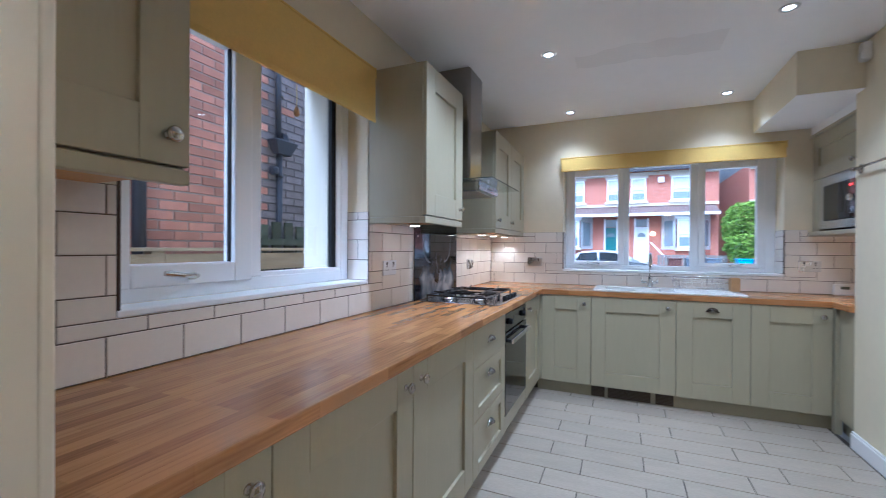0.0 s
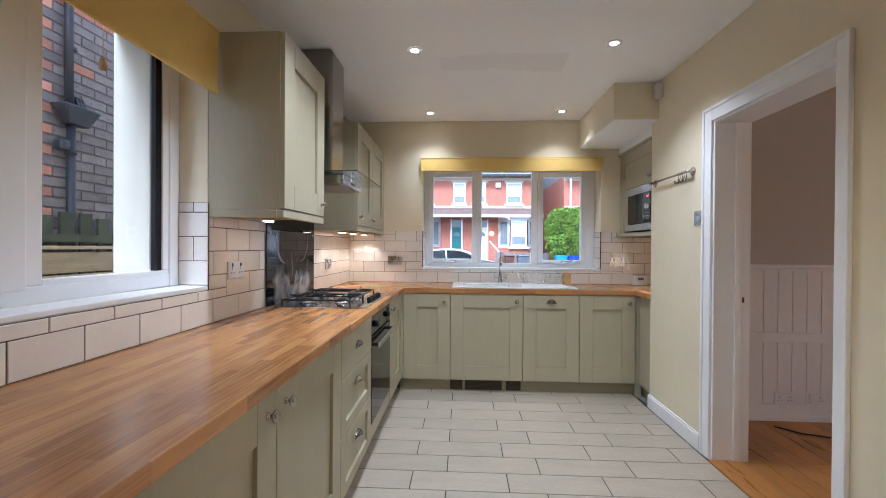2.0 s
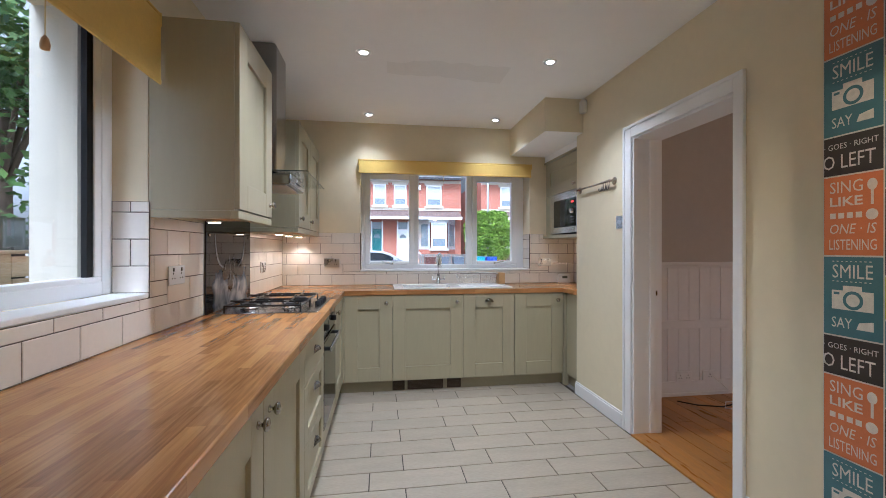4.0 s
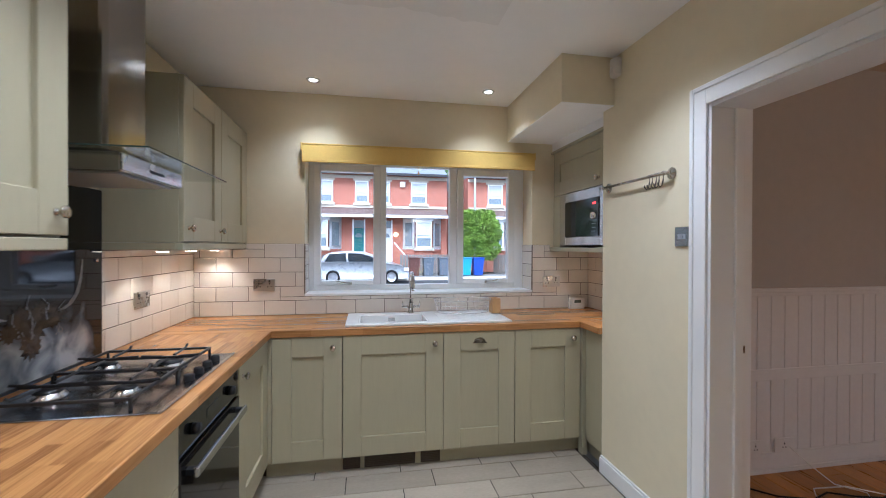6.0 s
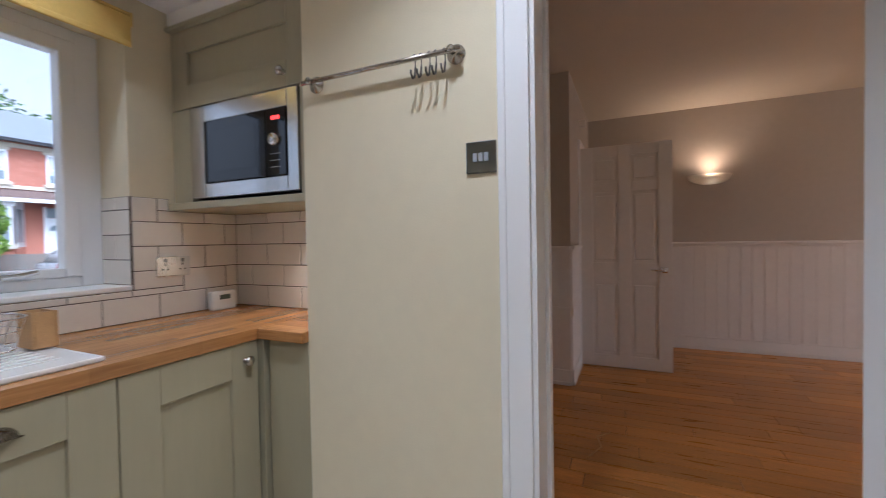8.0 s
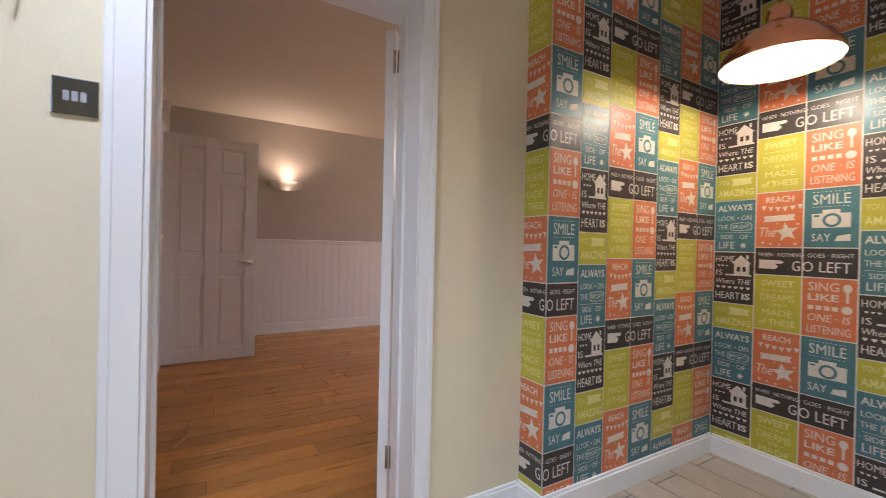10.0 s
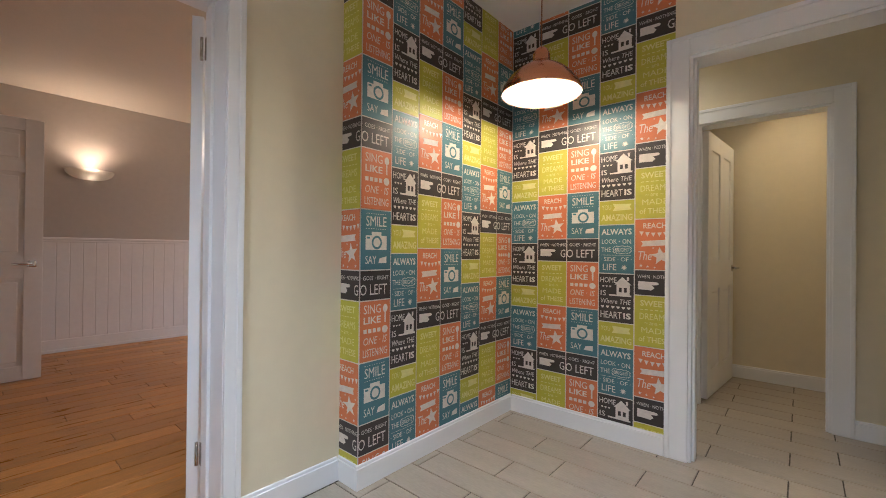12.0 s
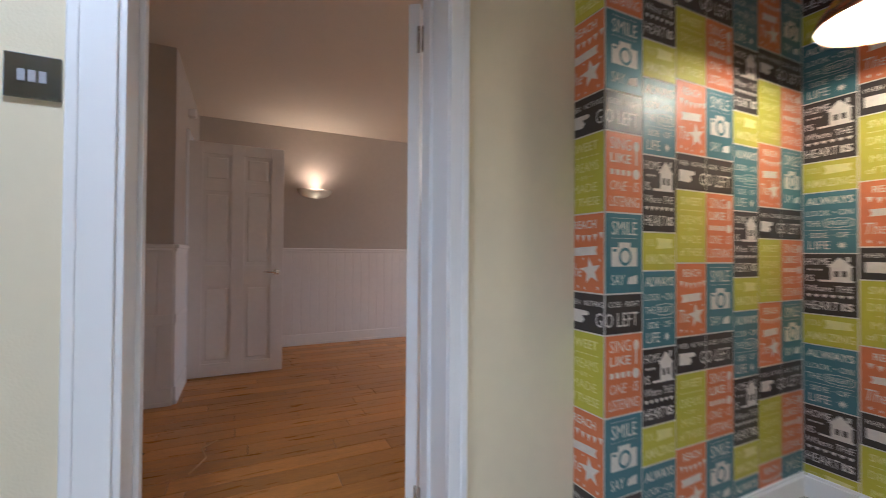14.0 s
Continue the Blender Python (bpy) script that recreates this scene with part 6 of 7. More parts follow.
def opart(name, bm, material, parent, label="", smooth=False):
    for v in bm.verts:
        v.co = S(*v.co)
    return part(name, bm, material, parent, label, smooth)


def obx(name, material, x0, x1, y0, y1, z0, z1, parent, bevel=0.0, label=""):
    return opart(name, box(bmesh.new(), x0, x1, y0, y1, z0, z1, bevel), material, parent, label)


def brick_wall_material():
    m = bpy.data.materials.new("terrace_brick")
    m.use_nodes = True
    nt = m.node_tree
    b = nt.nodes["Principled BSDF"]
    geo = nt.nodes.new("ShaderNodeNewGeometry")
    sx = nt.nodes.new("ShaderNodeSeparateXYZ")
    cb = nt.nodes.new("ShaderNodeCombineXYZ")
    ad = nt.nodes.new("ShaderNodeMath")
    nt.links.new(geo.outputs["Position"], sx.inputs[0])
    nt.links.new(sx.outputs["X"], ad.inputs[0])
    nt.links.new(sx.outputs["Y"], ad.inputs[1])
    nt.links.new(ad.outputs[0], cb.inputs["X"])
    nt.links.new(sx.outputs["Z"], cb.inputs["Y"])
    br = nt.nodes.new("ShaderNodeTexBrick")
    br.inputs["Color1"].default_value = (0.40, 0.135, 0.085, 1)
    br.inputs["Color2"].default_value = (0.48, 0.18, 0.12, 1)
    br.inputs["Mortar"].default_value = (0.36, 0.20, 0.15, 1)
    br.inputs["Scale"].default_value = 1.0
    br.inputs["Brick Width"].default_value = 0.225
    br.inputs["Row Height"].default_value = 0.075
    br.inputs["Mortar Size"].default_value = 0.006
    nt.links.new(cb.outputs[0], br.inputs["Vector"])
    nt.links.new(br.outputs["Color"], b.inputs["Base Color"])
    b.inputs["Roughness"].default_value = 0.85
    return m


TBRICK = brick_wall_material()
STONE = mat("painted_stone", (0.62, 0.56, 0.46), 0.8, vary=0.1)
SLATE = mat("pale_slate", (0.24, 0.26, 0.29), 0.5, vary=0.2, scale=5, stretch=(3, 1, 1))
PORCH = mat("brown_porch_tile", (0.16, 0.11, 0.095), 0.7, vary=0.3, scale=6)
PANE = mat("far_window_pane", (0.20, 0.24, 0.27), 0.08, vary=0.2, spec=0.8)
NET = mat("net_curtain", (0.55, 0.58, 0.60), 0.7, vary=0.1)
TEAL = mat("teal_door_paint", (0.02, 0.13, 0.13), 0.35)
WDOOR = mat("white_door_paint", (0.72, 0.74, 0.76), 0.35)
GUTTER = mat("dark_gutter", (0.03, 0.03, 0.035), 0.5)
ASPHALT = mat("asphalt", (0.055, 0.056, 0.06), 0.85, vary=0.2, scale=3, bump=0.2, bscale=40)
PAVE = mat("paving", (0.26, 0.25, 0.235), 0.85, vary=0.15, scale=2)
# paleness is made up: this ground reflects daylight up to the ceiling
GROUND_BOUNCE = mat("pale_bounce_ground", (0.36, 0.35, 0.32), 0.95, vary=0.2, scale=0.6)

tagged(bx("ground", GROUND_BOUNCE, -600, 600, -600, 600, -0.75, -0.272), "ground around the houses, made pale to bounce daylight indoors", "ground", kind="structure")
tagged(bx("road", ASPHALT, -200, 200, 13.5, 21.2, -0.6, -0.246), "grey asphalt street", "road", kind="structure")
tagged(bx("pavement", PAVE, -200, 200, 21.35, 23.2, -0.6, -0.10), "paved footway in front of the terrace", "pavement", kind="structure")
tagged(bx("kerb", STONE, -200, 200, 21.2, 21.35, -0.6, -0.10, None, 0.01), "stone kerb along the footway", "kerb", kind="structure")
tagged(bx("pavement_near", PAVE, -200, 200, 11.2, 13.5, -0.6, -0.12), "paved footway on the near side", "pavement", kind="structure")
HF = 24.0


def house_window(parent, x0, x1, z0, z1, y=HF, bars=1):
    w = obx("window", PANE, x0, x1, y - 0.02, y + 0.05, z0, z1, parent)
    bm = bmesh.new()
    for a in ((x0, x0 + 0.07, z0, z1), (x1 - 0.07, x1, z0, z1), (x0 + 0.07, x1 - 0.07, z0, z0 + 0.07), (x0 + 0.07, x1 - 0.07, z1 - 0.07, z1), (x0 + 0.07, x1 - 0.07, (z0 + z1) / 2 - 0.03, (z0 + z1) / 2 + 0.03)):
        box(bm, a[0], a[1], y - 0.06, y - 0.021, a[2], a[3])
    opart("frame", bm, UPVC, w)
    obx("curtain", NET, x0 + 0.08, x1 - 0.08, y - 0.026, y - 0.0215, (z0 + z1) / 2 - 0.2, z1 - 0.08, w)
    obx("sill", STONE, x0 - 0.1, x1 + 0.1, y - 0.14, y - 0.0, z0 - 0.12, z0 - 0.001, w)
    obx("lintel", STONE, x0 - 0.1, x1 + 0.1, y - 0.045, y - 0.0, z1 + 0.001, z1 + 0.115, w)


def terrace_house(ax, s, door_paint, label, wall_r, chimney=True):
    """One house of the terrace: ax is the party wall with its twin, s the side on which it lies."""
    def X(a, b):
        return sorted((ax + s * a, ax + s * b))
    t = othing("terraced_house", ax + s * 2, HF, 0, label, "house", "terraced houses")
    x0, x1 = X(0.0, wall_r)
    obx("wall", TBRICK, x0 + 0.002, x1 - 0.002, HF, HF + 8, 0.0, 5.25, t)
    bm = bmesh.new()
    e = 0.003
    v = [bm.verts.new(p) for p in ((x0 + e, HF - 0.35, 5.20), (x1 - e, HF - 0.35, 5.20), (x1 - e, HF + 4, 7.27), (x0 + e, HF + 4, 7.27), (x0 + e, HF + 8.3, 5.2), (x1 - e, HF + 8.3, 5.2))]
    bm.faces.new((v[0], v[1], v[2], v[3])), bm.faces.new((v[3], v[2], v[5], v[4])), bm.faces.new((v[0], v[3], v[4])), bm.faces.new((v[1], v[5], v[2])), bm.faces.new((v[0], v[4], v[5], v[1]))
    roof = opart("roof", bm, SLATE, t, "pale grey slate roof")
    obx("gutter", GUTTER, x0, x1, HF - 0.48, HF - 0.352, 5.14, 5.26, t)
    obx("eaves_band", STONE, x0 + 0.004, x1 - 0.004, HF - 0.05, HF + 0.0, 4.98, 5.14, t)
    obx("string_course", STONE, x0 + 0.004, x1 - 0.004, HF - 0.06, HF + 0.0, 3.42, 3.56, t)
    for a, b in ((0.22, 0.92), (2.05, 2.92)):
        house_window(t, *X(a, b), 3.68, 4.86)
    bm = bmesh.new()
    pa, pb = X(0.0, wall_r - 0.12)
    v = [bm.verts.new(p) for p in ((pa, HF, 3.40), (pb, HF, 3.40), (pb, HF - 1.0, 2.98), (pa, HF - 1.0, 2.98), (pa, HF, 2.92), (pb, HF, 2.92), (pb, HF - 1.0, 2.92), (pa, HF - 1.0, 2.92))]
    for q in ((0, 1, 2, 3), (4, 7, 6, 5), (3, 2, 6, 7), (0, 3, 7, 4), (1, 5, 6, 2), (0, 4, 5, 1)):
        bm.faces.new([v[i] for i in q])
    opart("porch_roof", bm, PORCH, t, "brown tiled lean-to porch roof")
    obx("fascia", UPVC, pa, pb, HF - 1.03, HF - 1.001, 2.86, 3.0, t)
    d0, d1 = X(0.46, 0.98)
    d = obx("front_door", door_paint, d0, d1, HF - 0.06, HF + 0.02, 0.55, 2.35, t)
    obx("fanlight", PANE, d0, d1, HF - 0.05, HF + 0.01, 2.37, 2.75, d)
    bm = bmesh.new()
    c = (d0 + d1) / 2
    vs = [bm.verts.new((c + 0.19 * math.cos(math.pi * k / 10), HF - 0.065, 1.85 + 0.22 * math.sin(math.pi * k / 10))) for k in range(11)]
    bm.faces.new(vs)
    opart("door_glass", bm, PANE, d)
    obx("door_frame", UPVC, d0 - 0.08, d0 - 0.001, HF - 0.07, HF + 0.0, 0.55, 2.80, d)
    obx("door_frame", UPVC, d1 + 0.001, d1 + 0.08, HF - 0.07, HF + 0.0, 0.55, 2.80, d)
    # canted bay
    b0, b1 = X(1.62, 3.72)
    bm = bmesh.new()
    foot = [(b0, HF), (b0 + 0.55, HF - 0.75), (b1 - 0.55, HF - 0.75), (b1, HF)]
    lo = [bm.verts.new((x, y, 0.0)) for x, y in foot]
    hi = [bm.verts.new((x, y, 1.22)) for x, y in foot]
    for i in range(3):
        bm.faces.new((lo[i], lo[i + 1], hi[i + 1], hi[i]))
    bm.faces.new(hi)
    opart("bay_wall", bm, TBRICK, t)
    house_window(t, b0 + 0.62, b1 - 0.62, 1.32, 2.70, HF - 0.74)
    for (xa, ya), (xb, yb) in ((foot[0], foot[1]), (foot[2], foot[3])):
        bm = bmesh.new()
        q = [bm.verts.new(p) for p in ((xa, ya, 1.22), (xb, yb, 1.22), (xb, yb, 2.9), (xa, ya, 2.9))]
        bm.faces.new(q)
        bmesh.ops.solidify(bm, geom=bm.faces[:], thickness=0.05)
        w = opart("bay_side", bm, UPVC, t)
        bm = bmesh.new()
        f = lambda k, z: (xa + (xb - xa) * k, ya + (yb - ya) * k - 0.06, z)
        q = [bm.verts.new(p) for p in (f(0.2, 1.4), f(0.8, 1.4), f(0.8, 2.62), f(0.2, 2.62))]
        bm.faces.new(q)
        opart("bay_pane", bm, PANE, w)
    obx("bay_head", UPVC, b0 + 0.5, b1 - 0.5, HF - 0.80, HF - 0.70, 2.72, 2.92, t)
    obx("bay_sill", STONE, b0 + 0.5, b1 - 0.5, HF - 0.88, HF - 0.70, 1.16, 1.30, t)
    if chimney:
        c0, c1 = X(wall_r - 0.5, wall_r + 0.55)
        ch = obx("chimney", TBRICK, c0, c1, HF + 3.4, HF + 4.6, 6.6, 8.15, t)
        for k in range(3):
            x = c0 + 0.2 + 0.32 * k
            opart("chimney_pot", cyl(bmesh.new(), (x, HF + 4, 8.15), (x, HF + 4, 8.6), 0.12, 0.10, 12), PORCH, ch)
    return t


terrace_house(0.62, 1, WDOOR, "red brick terraced house with white door and bay window", 4.06)
terrace_house(0.62, -1, TEAL, "red brick terraced house with teal door and bay window", 4.06, False)
terrace_house(9.93, -1, WDOOR, "red brick terraced house with bay window", 4.06, False)
terrace_house(9.93, 1, TEAL, "red brick terraced house with bay window", 4.06)
terrace_house(-7.52, 1, WDOOR, "red brick terraced house with bay window", 4.06)
terrace_house(-7.52, -1, WDOOR, "red brick terraced house with bay window", 4.06)
terrace_house(18.1, -1, WDOOR, "red brick terraced house with bay window", 4.06)
lamp = othing("porch_lamp", 1.85, HF - 0.05, 2.0, "lit white porch lamp by the front door", "porch lamp")
opart("globe", lathe(bmesh.new(), [(0.0001, -0.12), (0.10, -0.06), (0.12, 0.0), (0.08, 0.09), (0.0001, 0.12)], (1.86, HF - 0.12, 2.0), seg=14), glow("porch_glow", (1.0, 0.75, 0.4), 3.0), lamp, "", True)
alarm = othing("alarm_bell_box", 2.2, HF - 0.03, 4.6, "white alarm bell box on the brick front", "alarm box")
obx("case", UPVC, 2.08, 2.36, HF - 0.12, HF - 0.001, 4.58, 4.86, alarm, 0.02)
GREYBOARD = mat("greyed_board", (0.20, 0.185, 0.165), 0.85, vary=0.25, scale=4)
gw = othing("garden_wall", 0.5, 21.6, 0.0, "low front garden wall and board fence", "garden wall")
for a, b in ((-7.2, -0.5), (1.9, 4.6), (6.6, 12.0)):
    for k in range(int((b - a) / 0.14)):
        obx("board", GREYBOARD, a + 0.14 * k, a + 0.14 * k + 0.12, 21.55, 21.58, 0.03, 0.98, gw)
steps = othing("hand_rail", 1.85, 22.6, 0.0, "white handrail on the front steps", "handrail")
opart("rail", tube(bmesh.new(), [(1.75, 23.4, 1.55), (2.15, 21.7, 0.95), (2.15, 21.7, 0.0)], 0.035, 8), UPVC, steps)
obx("step", PAVE, 0.9, 1.75, 22.9, 23.98, 0.03, 0.52, steps)


def wheelie_bin(x, y, material, label):
    t = othing("wheelie_bin", x, y, 0.03, label, "wheelie bin", "wheelie bins")
    bm = bmesh.new()
    lo = [bm.verts.new(p) for p in ((x - 0.19, y - 0.2, 0.06), (x + 0.19, y - 0.2, 0.06), (x + 0.19, y + 0.2, 0.06), (x - 0.19, y + 0.2, 0.06))]
    hi = [bm.verts.new(p) for p in ((x - 0.24, y - 0.27, 0.82), (x + 0.24, y - 0.27, 0.82), (x + 0.24, y + 0.27, 0.82), (x - 0.24, y + 0.27, 0.82))]
    for i in range(4):
        bm.faces.new((lo[i], lo[(i + 1) % 4], hi[(i + 1) % 4], hi[i]))
    bm.faces.new(lo), bm.faces.new(hi)
    opart("body", bm, material, t)
    bm = box(bmesh.new(), x - 0.26, x + 0.26, y - 0.30, y + 0.28, 0.822, 0.875, 0.02)
    opart("lid", bm, material, t)
    for s in (-1, 1):
        opart("wheel", cyl(bmesh.new(), (x + s * 0.17, y + 0.22, 0.10), (x + s * 0.22, y + 0.22, 0.10), 0.095), BLACK, t)


BINBROWN, BINGREY = mat("brown_bin", (0.11, 0.045, 0.035), 0.5), mat("grey_bin", (0.12, 0.14, 0.17), 0.5)
BINBLUE, BINLIGHT = mat("blue_bin", (0.015, 0.06, 0.42), 0.45), mat("light_blue_bin", (0.05, 0.32, 0.55), 0.45)
for x, m, c in ((2.43, BINBROWN, "brown"), (3.07, BINGREY, "grey"), (3.78, BINGREY, "grey"), (4.82, BINLIGHT, "light blue"), (5.40, BINBLUE, "blue")):
    wheelie_bin(x, 20.2, m, c + " plastic wheelie bin on the footway")
h = othing("hedge", 5.55, 20.8, 0.0, "clipped bright green hedge at the front garden", "hedge")
opart("stems", cyl(bmesh.new(), (5.55, 21.0, 0.03), (5.55, 21.0, 1.6), 0.12, 0.08, 8), BARK, h)
blobs = []
rh = random.Random(9)
for iz in range(8):
    q = iz / 7
    half = 0.93 * min(1.0, 0.82 + 0.9 * q) * (1 - max(0.0, q - 0.7) ** 2 * 2.2)
    for ix in range(6):
        f = -1 + 2 * ix / 5
        p = S(5.50 + f * half + rh.uniform(-0.05, 0.05), 20.9 + rh.uniform(-0.25, 0.25), 1.02 + 0.27 * iz - 0.05 * f * f * q + rh.uniform(-0.06, 0.06))
        rad = rh.uniform(0.27, 0.36)
        blobs.append((p.x, p.y, p.z, rad, rad))
crown("leaves", blobs, 4200, 0.065, LEAFH, h, 4)
pole = othing("street_lamp", 5.45, 20.1, 0.03, "tall grey street lamp", "street lamp")
opart("column", cyl(bmesh.new(), (5.45, 20.9, 0.03), (5.45, 20.9, 6.4), 0.07, 0.045, 12), mat("galvanised", (0.42, 0.44, 0.46), 0.5, 0.6), pole, "", True)
opart("lantern", box(bmesh.new(), 5.25, 5.85, 20.78, 21.02, 6.38, 6.52, 0.04), mat("lantern_grey", (0.35, 0.37, 0.40), 0.5), pole)


def car(cx, y0, length, paint, label, mirror=1):
    """A hatchback standing along the kerb: lofted body, glass band, wheels, lights."""
    t = othing("parked_car", cx, y0 + 0.8, -0.10, label, "car", "parked cars")
    k = length / 4.2
    X = lambda u: cx + mirror * (u - 2.1) * k
    lower = [(0.02, 0.30), (0.0, 0.55), (0.05, 0.85), (0.35, 0.98), (1.2, 1.0), (2.6, 0.98), (3.2, 0.93), (3.85, 0.82), (4.12, 0.66), (4.2, 0.45), (4.16, 0.24), (3.7, 0.2), (0.5, 0.2)]
    top = [(0.12, 0.93), (0.42, 1.30), (0.75, 1.43), (1.5, 1.48), (2.1, 1.45), (2.5, 1.33), (3.15, 0.95)]
    def loft(outline, layers):
        bm = bmesh.new()
        rings = []
        for yy, s, dz in layers:
            ux = sum(u for u, z in outline) / len(outline)
            rings.append([bm.verts.new((X(ux + (u - ux) * s), y0 + yy * k, -0.10 + (z * (1 if dz == 0 else 1 - dz)) * k)) for u, z in outline])
        for a, b in zip(rings, rings[1:]):
            for i in range(len(outline)):
                bm.faces.new((a[i], a[(i + 1) % len(outline)], b[(i + 1) % len(outline)], b[i]))
        bm.faces.new(rings[0]), bm.faces.new(rings[-1])
        return bm
    opart("body", loft(lower, [(0.06, 0.97, 0.02), (0.0, 1.0, 0), (0.3, 1.0, 0), (1.5, 1.0, 0), (1.8, 1.0, 0), (1.74, 0.97, 0.02)]), paint, t, "", True)
    opart("cabin", loft(top, [(0.16, 0.94, 0.03), (0.28, 1.0, 0), (1.5, 1.0, 0), (1.62, 0.94, 0.03)]), paint, t, "", True)
    gl = mat("car_glass", (0.04, 0.05, 0.06), 0.06, spec=0.8)
    for pts in ([(0.42, 1.0), (0.62, 1.34), (1.35, 1.39), (1.38, 1.0)], [(1.46, 1.0), (1.43, 1.39), (2.0, 1.37), (2.42, 1.25), (2.85, 1.0)]):
        bm = bmesh.new()
        v = [bm.verts.new((X(u), y0 + (0.125 + 0.05 * (z - 1)) * k, -0.10 + z * k)) for u, z in pts]
        bm.faces.new(v)
        bmesh.ops.solidify(bm, geom=bm.faces[:], thickness=0.02)
        opart("side_window", bm, gl, t, "dark side window")
    for u in (0.80, 3.38):
        for yy in (0.02, 1.58):
            w = opart("wheel", cyl(bmesh.new(), (X(u), y0 + (yy - 0.02) * k, -0.10 + 0.31 * k), (X(u), y0 + (yy + 0.2) * k, -0.10 + 0.31 * k), 0.31 * k, seg=28), BLACK, t)
            if yy < 1:
                opart("rim", lathe(bmesh.new(), [(0.0001, 0.03), (0.07 * k, 0.03), (0.20 * k, 0.01), (0.215 * k, 0.025)], (X(u), y0 + (yy - 0.02) * k, -0.10 + 0.31 * k), (0, -1, 0), 20), mat("alloy", (0.6, 0.6, 0.62), 0.35, 0.9), w, "silver wheel trim", True)
    obx("tail_light", mat("red_lens", (0.45, 0.01, 0.012), 0.2), *sorted((X(-0.01), X(0.22))), y0 - 0.01, y0 + 0.25 * k, -0.10 + 0.72 * k, -0.10 + 0.88 * k, t, 0.01, "red tail light")
    obx("head_light", CERAMIC, *sorted((X(3.95), X(4.17))), y0 - 0.005, y0 + 0.3 * k, -0.10 + 0.58 * k, -0.10 + 0.72 * k, t, 0.01, "clear headlight")
    obx("number_plate", mat("yellow_plate", (0.75, 0.55, 0.05), 0.4), *sorted((X(-0.035), X(0.0))), y0 + 0.62 * k, y0 + 1.14 * k, -0.10 + 0.48 * k, -0.10 + 0.6 * k, t, 0.0, "yellow number plate")
    obx("door_mirror", paint, *sorted((X(2.62), X(2.8))), y0 - 0.16 * k, y0 + 0.04 * k, -0.10 + 0.98 * k, -0.10 + 1.12 * k, t, 0.02)


SILVER = mat("silver_car_paint", (0.46, 0.475, 0.50), 0.3, 0.2, vary=0.01, coat=0.6)
car(0.17, 18.0, 3.65, SILVER, "silver hatchback parked along the kerb")
car(9.0, 18.6, 3.75, SILVER, "silver car parked further along the street")
tree(S(-6.8, 20.6, 0).x, S(-6.8, 20.6, 0).y, -0.1, 5.0, 1.7, 8, "small street tree in a front garden", LEAF, 260, 0.10)
tree(13.0, 46.0, -0.25, 13.5, 4.6, 12, "large tree rising behind the terrace roof", LEAF, 70, 0.22)
tree(20.5, 48.0, -0.25, 12.5, 4.4, 15, "large tree rising behind the terrace roof", LEAF, 70, 0.22)
tree(1.5, 50.0, -0.25, 10.5, 3.4, 19, "large tree rising behind the terrace roof", LEAF, 70, 0.22)

tree(-2.95, 22.3, -0.14, 3.9, 0.95, 9, "dark green leafy shrub in a front garden across the street", None, 900, 0.08)



# ---- pieces: wall tiles, floor tiles, planks ----
TILE_MESH = {}


def tile_mesh(w, h, t, material, name="tile", edge=0.0018):
    key = (round(w, 3), round(h, 3), t, material.name)
    if key not in TILE_MESH:
        v = [(x, y, z) for y, e in ((0, 0), (-t + edge, 0), (-t, edge)) for x, z in ((e, e), (w - e, e), (w - e, h - e), (e, h - e))]
        f = [(8, 9, 10, 11)] + [(4 * r + i, 4 * r + (i + 1) % 4, 4 * r + 4 + (i + 1) % 4, 4 * r + 4 + i) for r in (0, 1) for i in range(4)]
        me = bpy.data.meshes.new(name)
        me.from_pydata(v, [], f)
        me.materials.append(material)
        TILE_MESH[key] = me
    return TILE_MESH[key]


def cut(rect, hole):
    a0, a1, b0, b1 = rect
    c0, c1, d0, d1 = hole
    if c0 >= a1 or c1 <= a0 or d0 >= b1 or d1 <= b0:
        return [rect]
    out = []
    if b0 < d0:
        out.append((a0, a1, b0, d0))
    if b1 > d1:
        out.append((a0, a1, d1, b1))
    lo, hi = max(b0, d0), min(b1, d1)
    if a0 < c0:
        out.append((a0, c0, lo, hi))
    if a1 > c1:
        out.append((c1, a1, lo, hi))
    return out


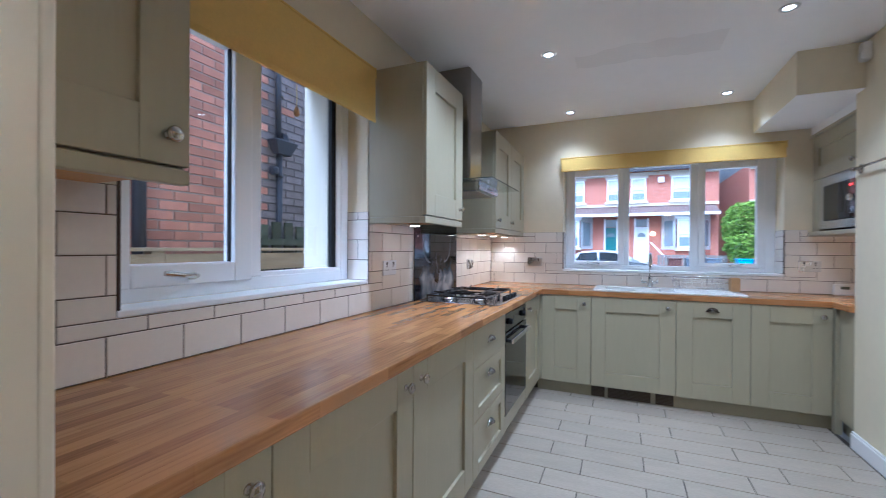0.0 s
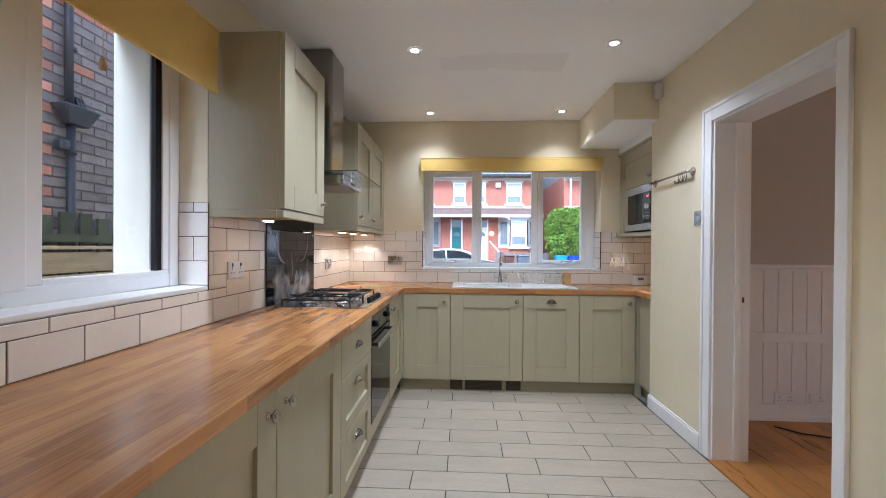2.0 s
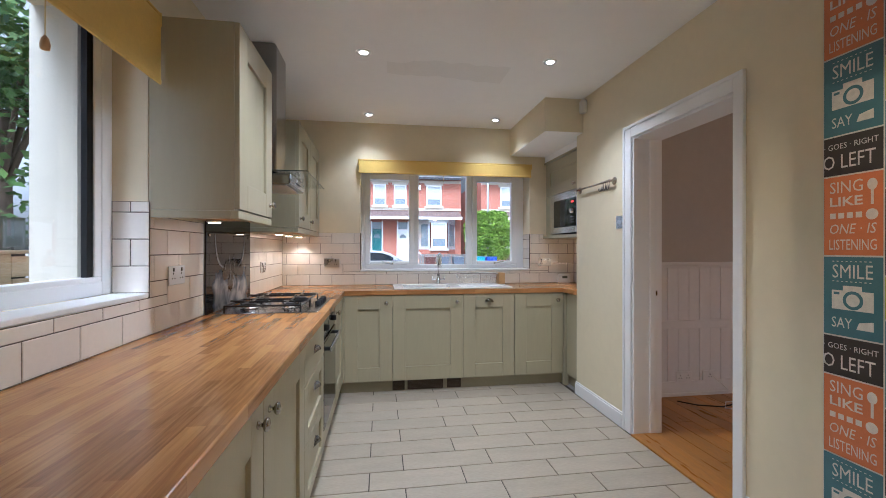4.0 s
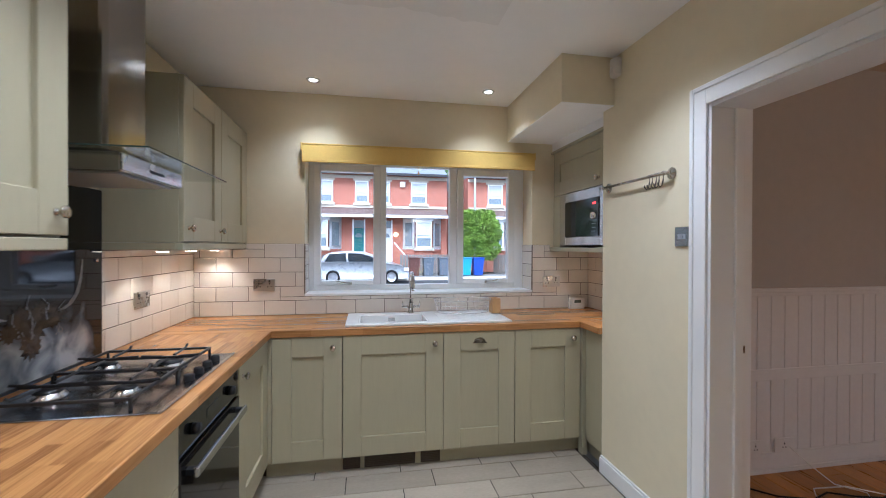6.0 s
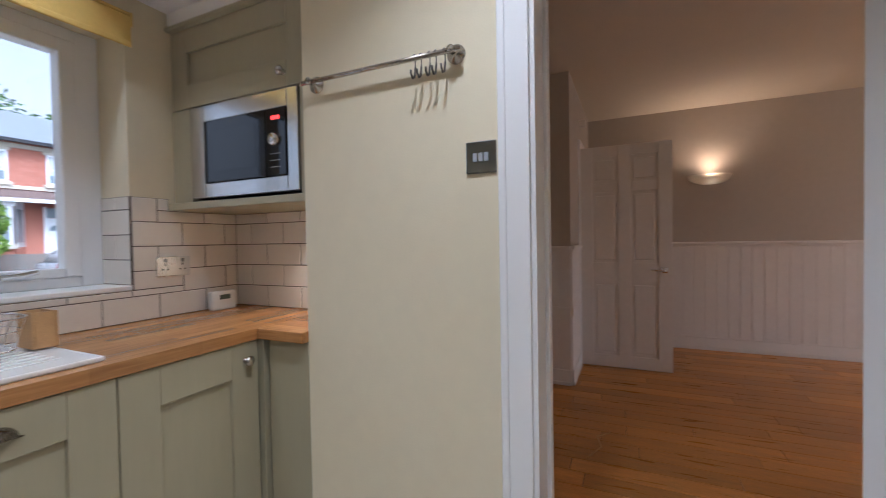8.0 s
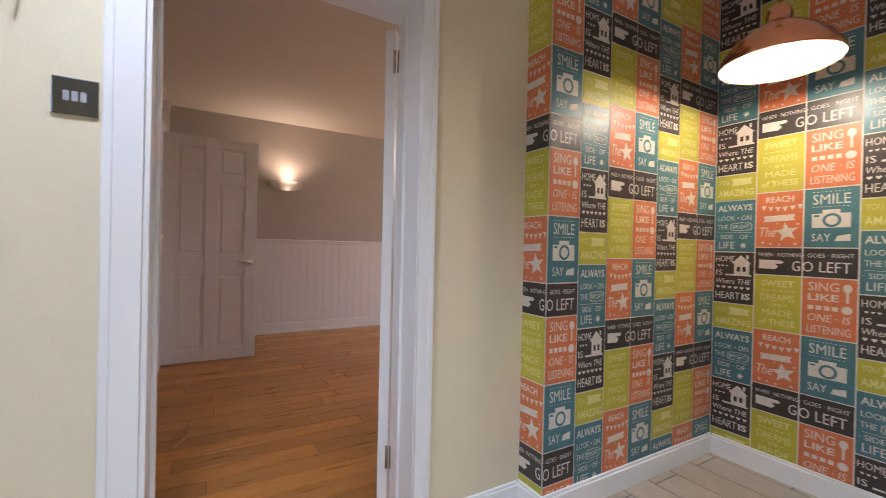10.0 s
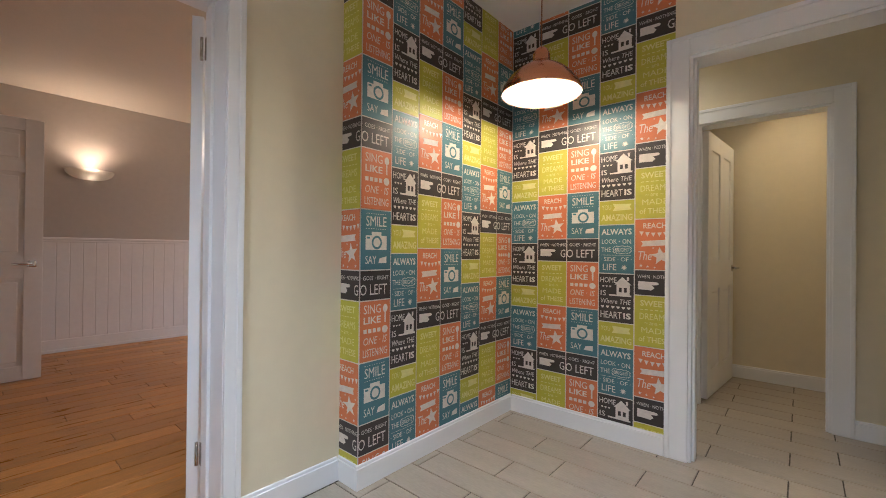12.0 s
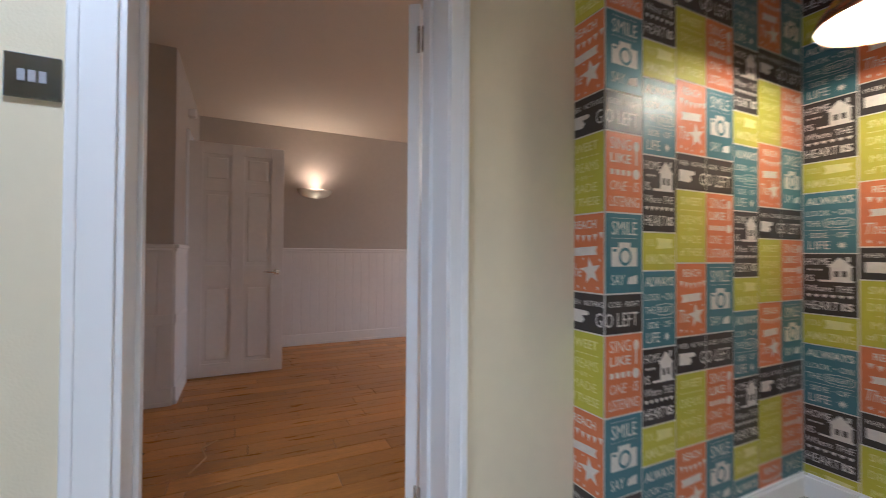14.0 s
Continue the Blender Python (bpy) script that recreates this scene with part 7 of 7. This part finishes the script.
def tiled(name, label, place, turn, u0, u1, v0, v1, pitch, length, holes=(), shift=0.0, t=0.008):
    """Staggered glazed tiles between u0 and u1; place(u) gives the x, y of a tile's lower left corner as seen from the room."""
    p = place(u0)
    top = thing(name, p[0], p[1], v0, label, "wall tiling", kind="structure")
    g, row, v = 0.0032, 0, v0
    back = []
    while v < v1 - 0.01:
        ve = min(v + pitch, v1)
        u = u0 - (length * (0.5 if row % 2 else 0.0) + shift) % length
        while u < u1:
            rects = [(max(u, u0), min(u + length, u1), v, ve)]
            for hole in holes:
                rects = [q for r in rects for q in cut(r, hole)]
            for a, b, c, d in rects:
                if b - a < 0.012 or d - c < 0.012:
                    continue
                o = new("tile", tile_mesh(b - a - g, d - c - g, t, TILE))
                o.parent = top
                q = place(a + g / 2)
                o.matrix_basis = pose(q[0] - p[0], q[1] - p[1], c + g / 2 - v0, 0, 0, turn)
                back.append((a, b, c, d))
            u += length
        v, row = ve, row + 1
    bm = bmesh.new()
    for a, b, c, d in back:
        pa, pb = place(a), place(b)
        n = {-90: (-1, 0), 90: (1, 0), 0: (0, -1), 180: (0, 1)}[turn]
        x0, x1 = sorted((pa[0], pb[0]))
        y0, y1 = sorted((pa[1], pb[1]))
        if n[0]:
            x0, x1 = sorted((x0, x0 + n[0] * (t - 0.0022)))
        else:
            y0, y1 = sorted((y0, y0 + n[1] * (t - 0.0022)))
        box(bm, x0, x1, y0, y1, c, d)
    part("grout", bm, GROUT, top, "dark grout joints")
    return top


# seen from the room, "along" runs to the right on each wall
tiled("tiling_west", "white brick-bond glazed tiles with dark grout", lambda u: (L, u), 90, KL + 0.002, N - 0.002, WT1 + 0.001, 1.427, 0.1088, 0.212, [(WY0 - 0.002, WY1 + 0.002, WZ0 - 0.021, 3), (2.972, 3.72, 0, 3), (0, WY0 - 0.01, 1.40, 3), (2.43, 2.97, 1.372, 3), (3.72, 5, 1.353, 3)], 0.212 - (1.424 - KL - 0.002) % 0.212)
tiled("tiling_north", "white brick-bond glazed tiles with dark grout", lambda u: (u, N), 0, L + 0.009, NX - 0.009, WT1 + 0.001, 1.392, 0.1020, 0.2115, [(WX0 - 0.002, WX1 + 0.002, VZ0 - 0.021, 3), (L, -0.53, 1.353, 3), (1.77, 3, 1.341, 3)], 0.2115 - (0.03 - L - 0.009) % 0.2115)
tiled("tiling_recess", "white brick-bond glazed tiles in the recess", lambda u: (NX, -u), -90, -N + 0.002, -NY - 0.002, WT1 + 0.001, 1.341, 0.1020, 0.214)
tiled("tiling_reveal", "white tiled window reveal", lambda u: (u, WY1), 0, L - 0.129, L + 0.008, WZ0 + 0.001, 1.427, 0.1088, 0.137)
tiled("tiling_reveal_near", "white tiled window reveal", lambda u: (-u, WY0), 180, -L - 0.008, -L + 0.129, WZ0 + 0.001, 1.427, 0.1088, 0.137)
tiled("tiling_reveal_front", "white tiled window reveal", lambda u: (WX1, -u), -90, -N - 0.189, -N + 0.008, VZ0 + 0.001, 1.392, 0.1020, 0.197)
tiled("tiling_reveal_corner", "white tiled window reveal", lambda u: (WX0, u), 90, N - 0.008, N + 0.189, VZ0 + 0.001, 1.392, 0.1020, 0.197)

floor_top = thing("floor_tiling", 0.75, 1.8, 0, "pale wood-effect porcelain floor tiles laid in staggered rows", "floor tiles", kind="structure")
rowh, tlen, gap = 0.1745, 0.511, 0.0058
y, r = 3.093 + rowh * 7, 7
while y > -1.34:
    off = 0.205 if r % 2 == 0 else 0.018
    k0 = math.floor((XF - 0.06 - off) / tlen)
    for k in range(k0, 5):
        a, b = off + k * tlen, off + (k + 1) * tlen
        east = 1.6 if y < 1.78 else D - 0.02
        if y < 0.46:
            east = 1.6
        a, b = max(a, L if y < KL else XF - 0.08), min(b, east)
        y0, y1 = max(y - rowh, -1.30), min(y, YF + 0.06)
        if b - a < 0.03 or y1 - y0 < 0.02 or y0 > YF + 0.03:
            continue
        me = tile_mesh(b - a - gap, y1 - y0 - gap, 0.0052, FTILE, "floor_tile", 0.0012)
        o = new("floor_tile", me)
        o.parent = floor_top
        o.matrix_basis = pose(a + gap / 2 - 0.75, y0 + gap / 2 - 1.8, -0.005, -90, 0, 0)
    y -= rowh
    r -= 1

plank_top = thing("plank_floor", 3.7, 1.0, 0, "varnished oak plank floor", "plank floor", kind="structure")
rnd = random.Random(5)
x = D + 0.165
lens = (1.05, 0.78, 1.32)
while x < LX - 0.01:
    w = min(0.128, LX - x)
    y = -1.6 - rnd.random()
    while y < LY:
        n = rnd.choice(lens)
        y0, y1 = max(y, -1.6), min(y + n, LY)
        if y1 - y0 > 0.05:
            o = new("plank", tile_mesh(w - 0.0035, y1 - y0 - 0.003, 0.006, PLANK, "plank", 0.0012))
            o.parent = plank_top
            o.matrix_basis = pose(x - 3.7, y0 - 1.0, -0.0058, -90, 0, 0)
        y += n
    x += 0.128
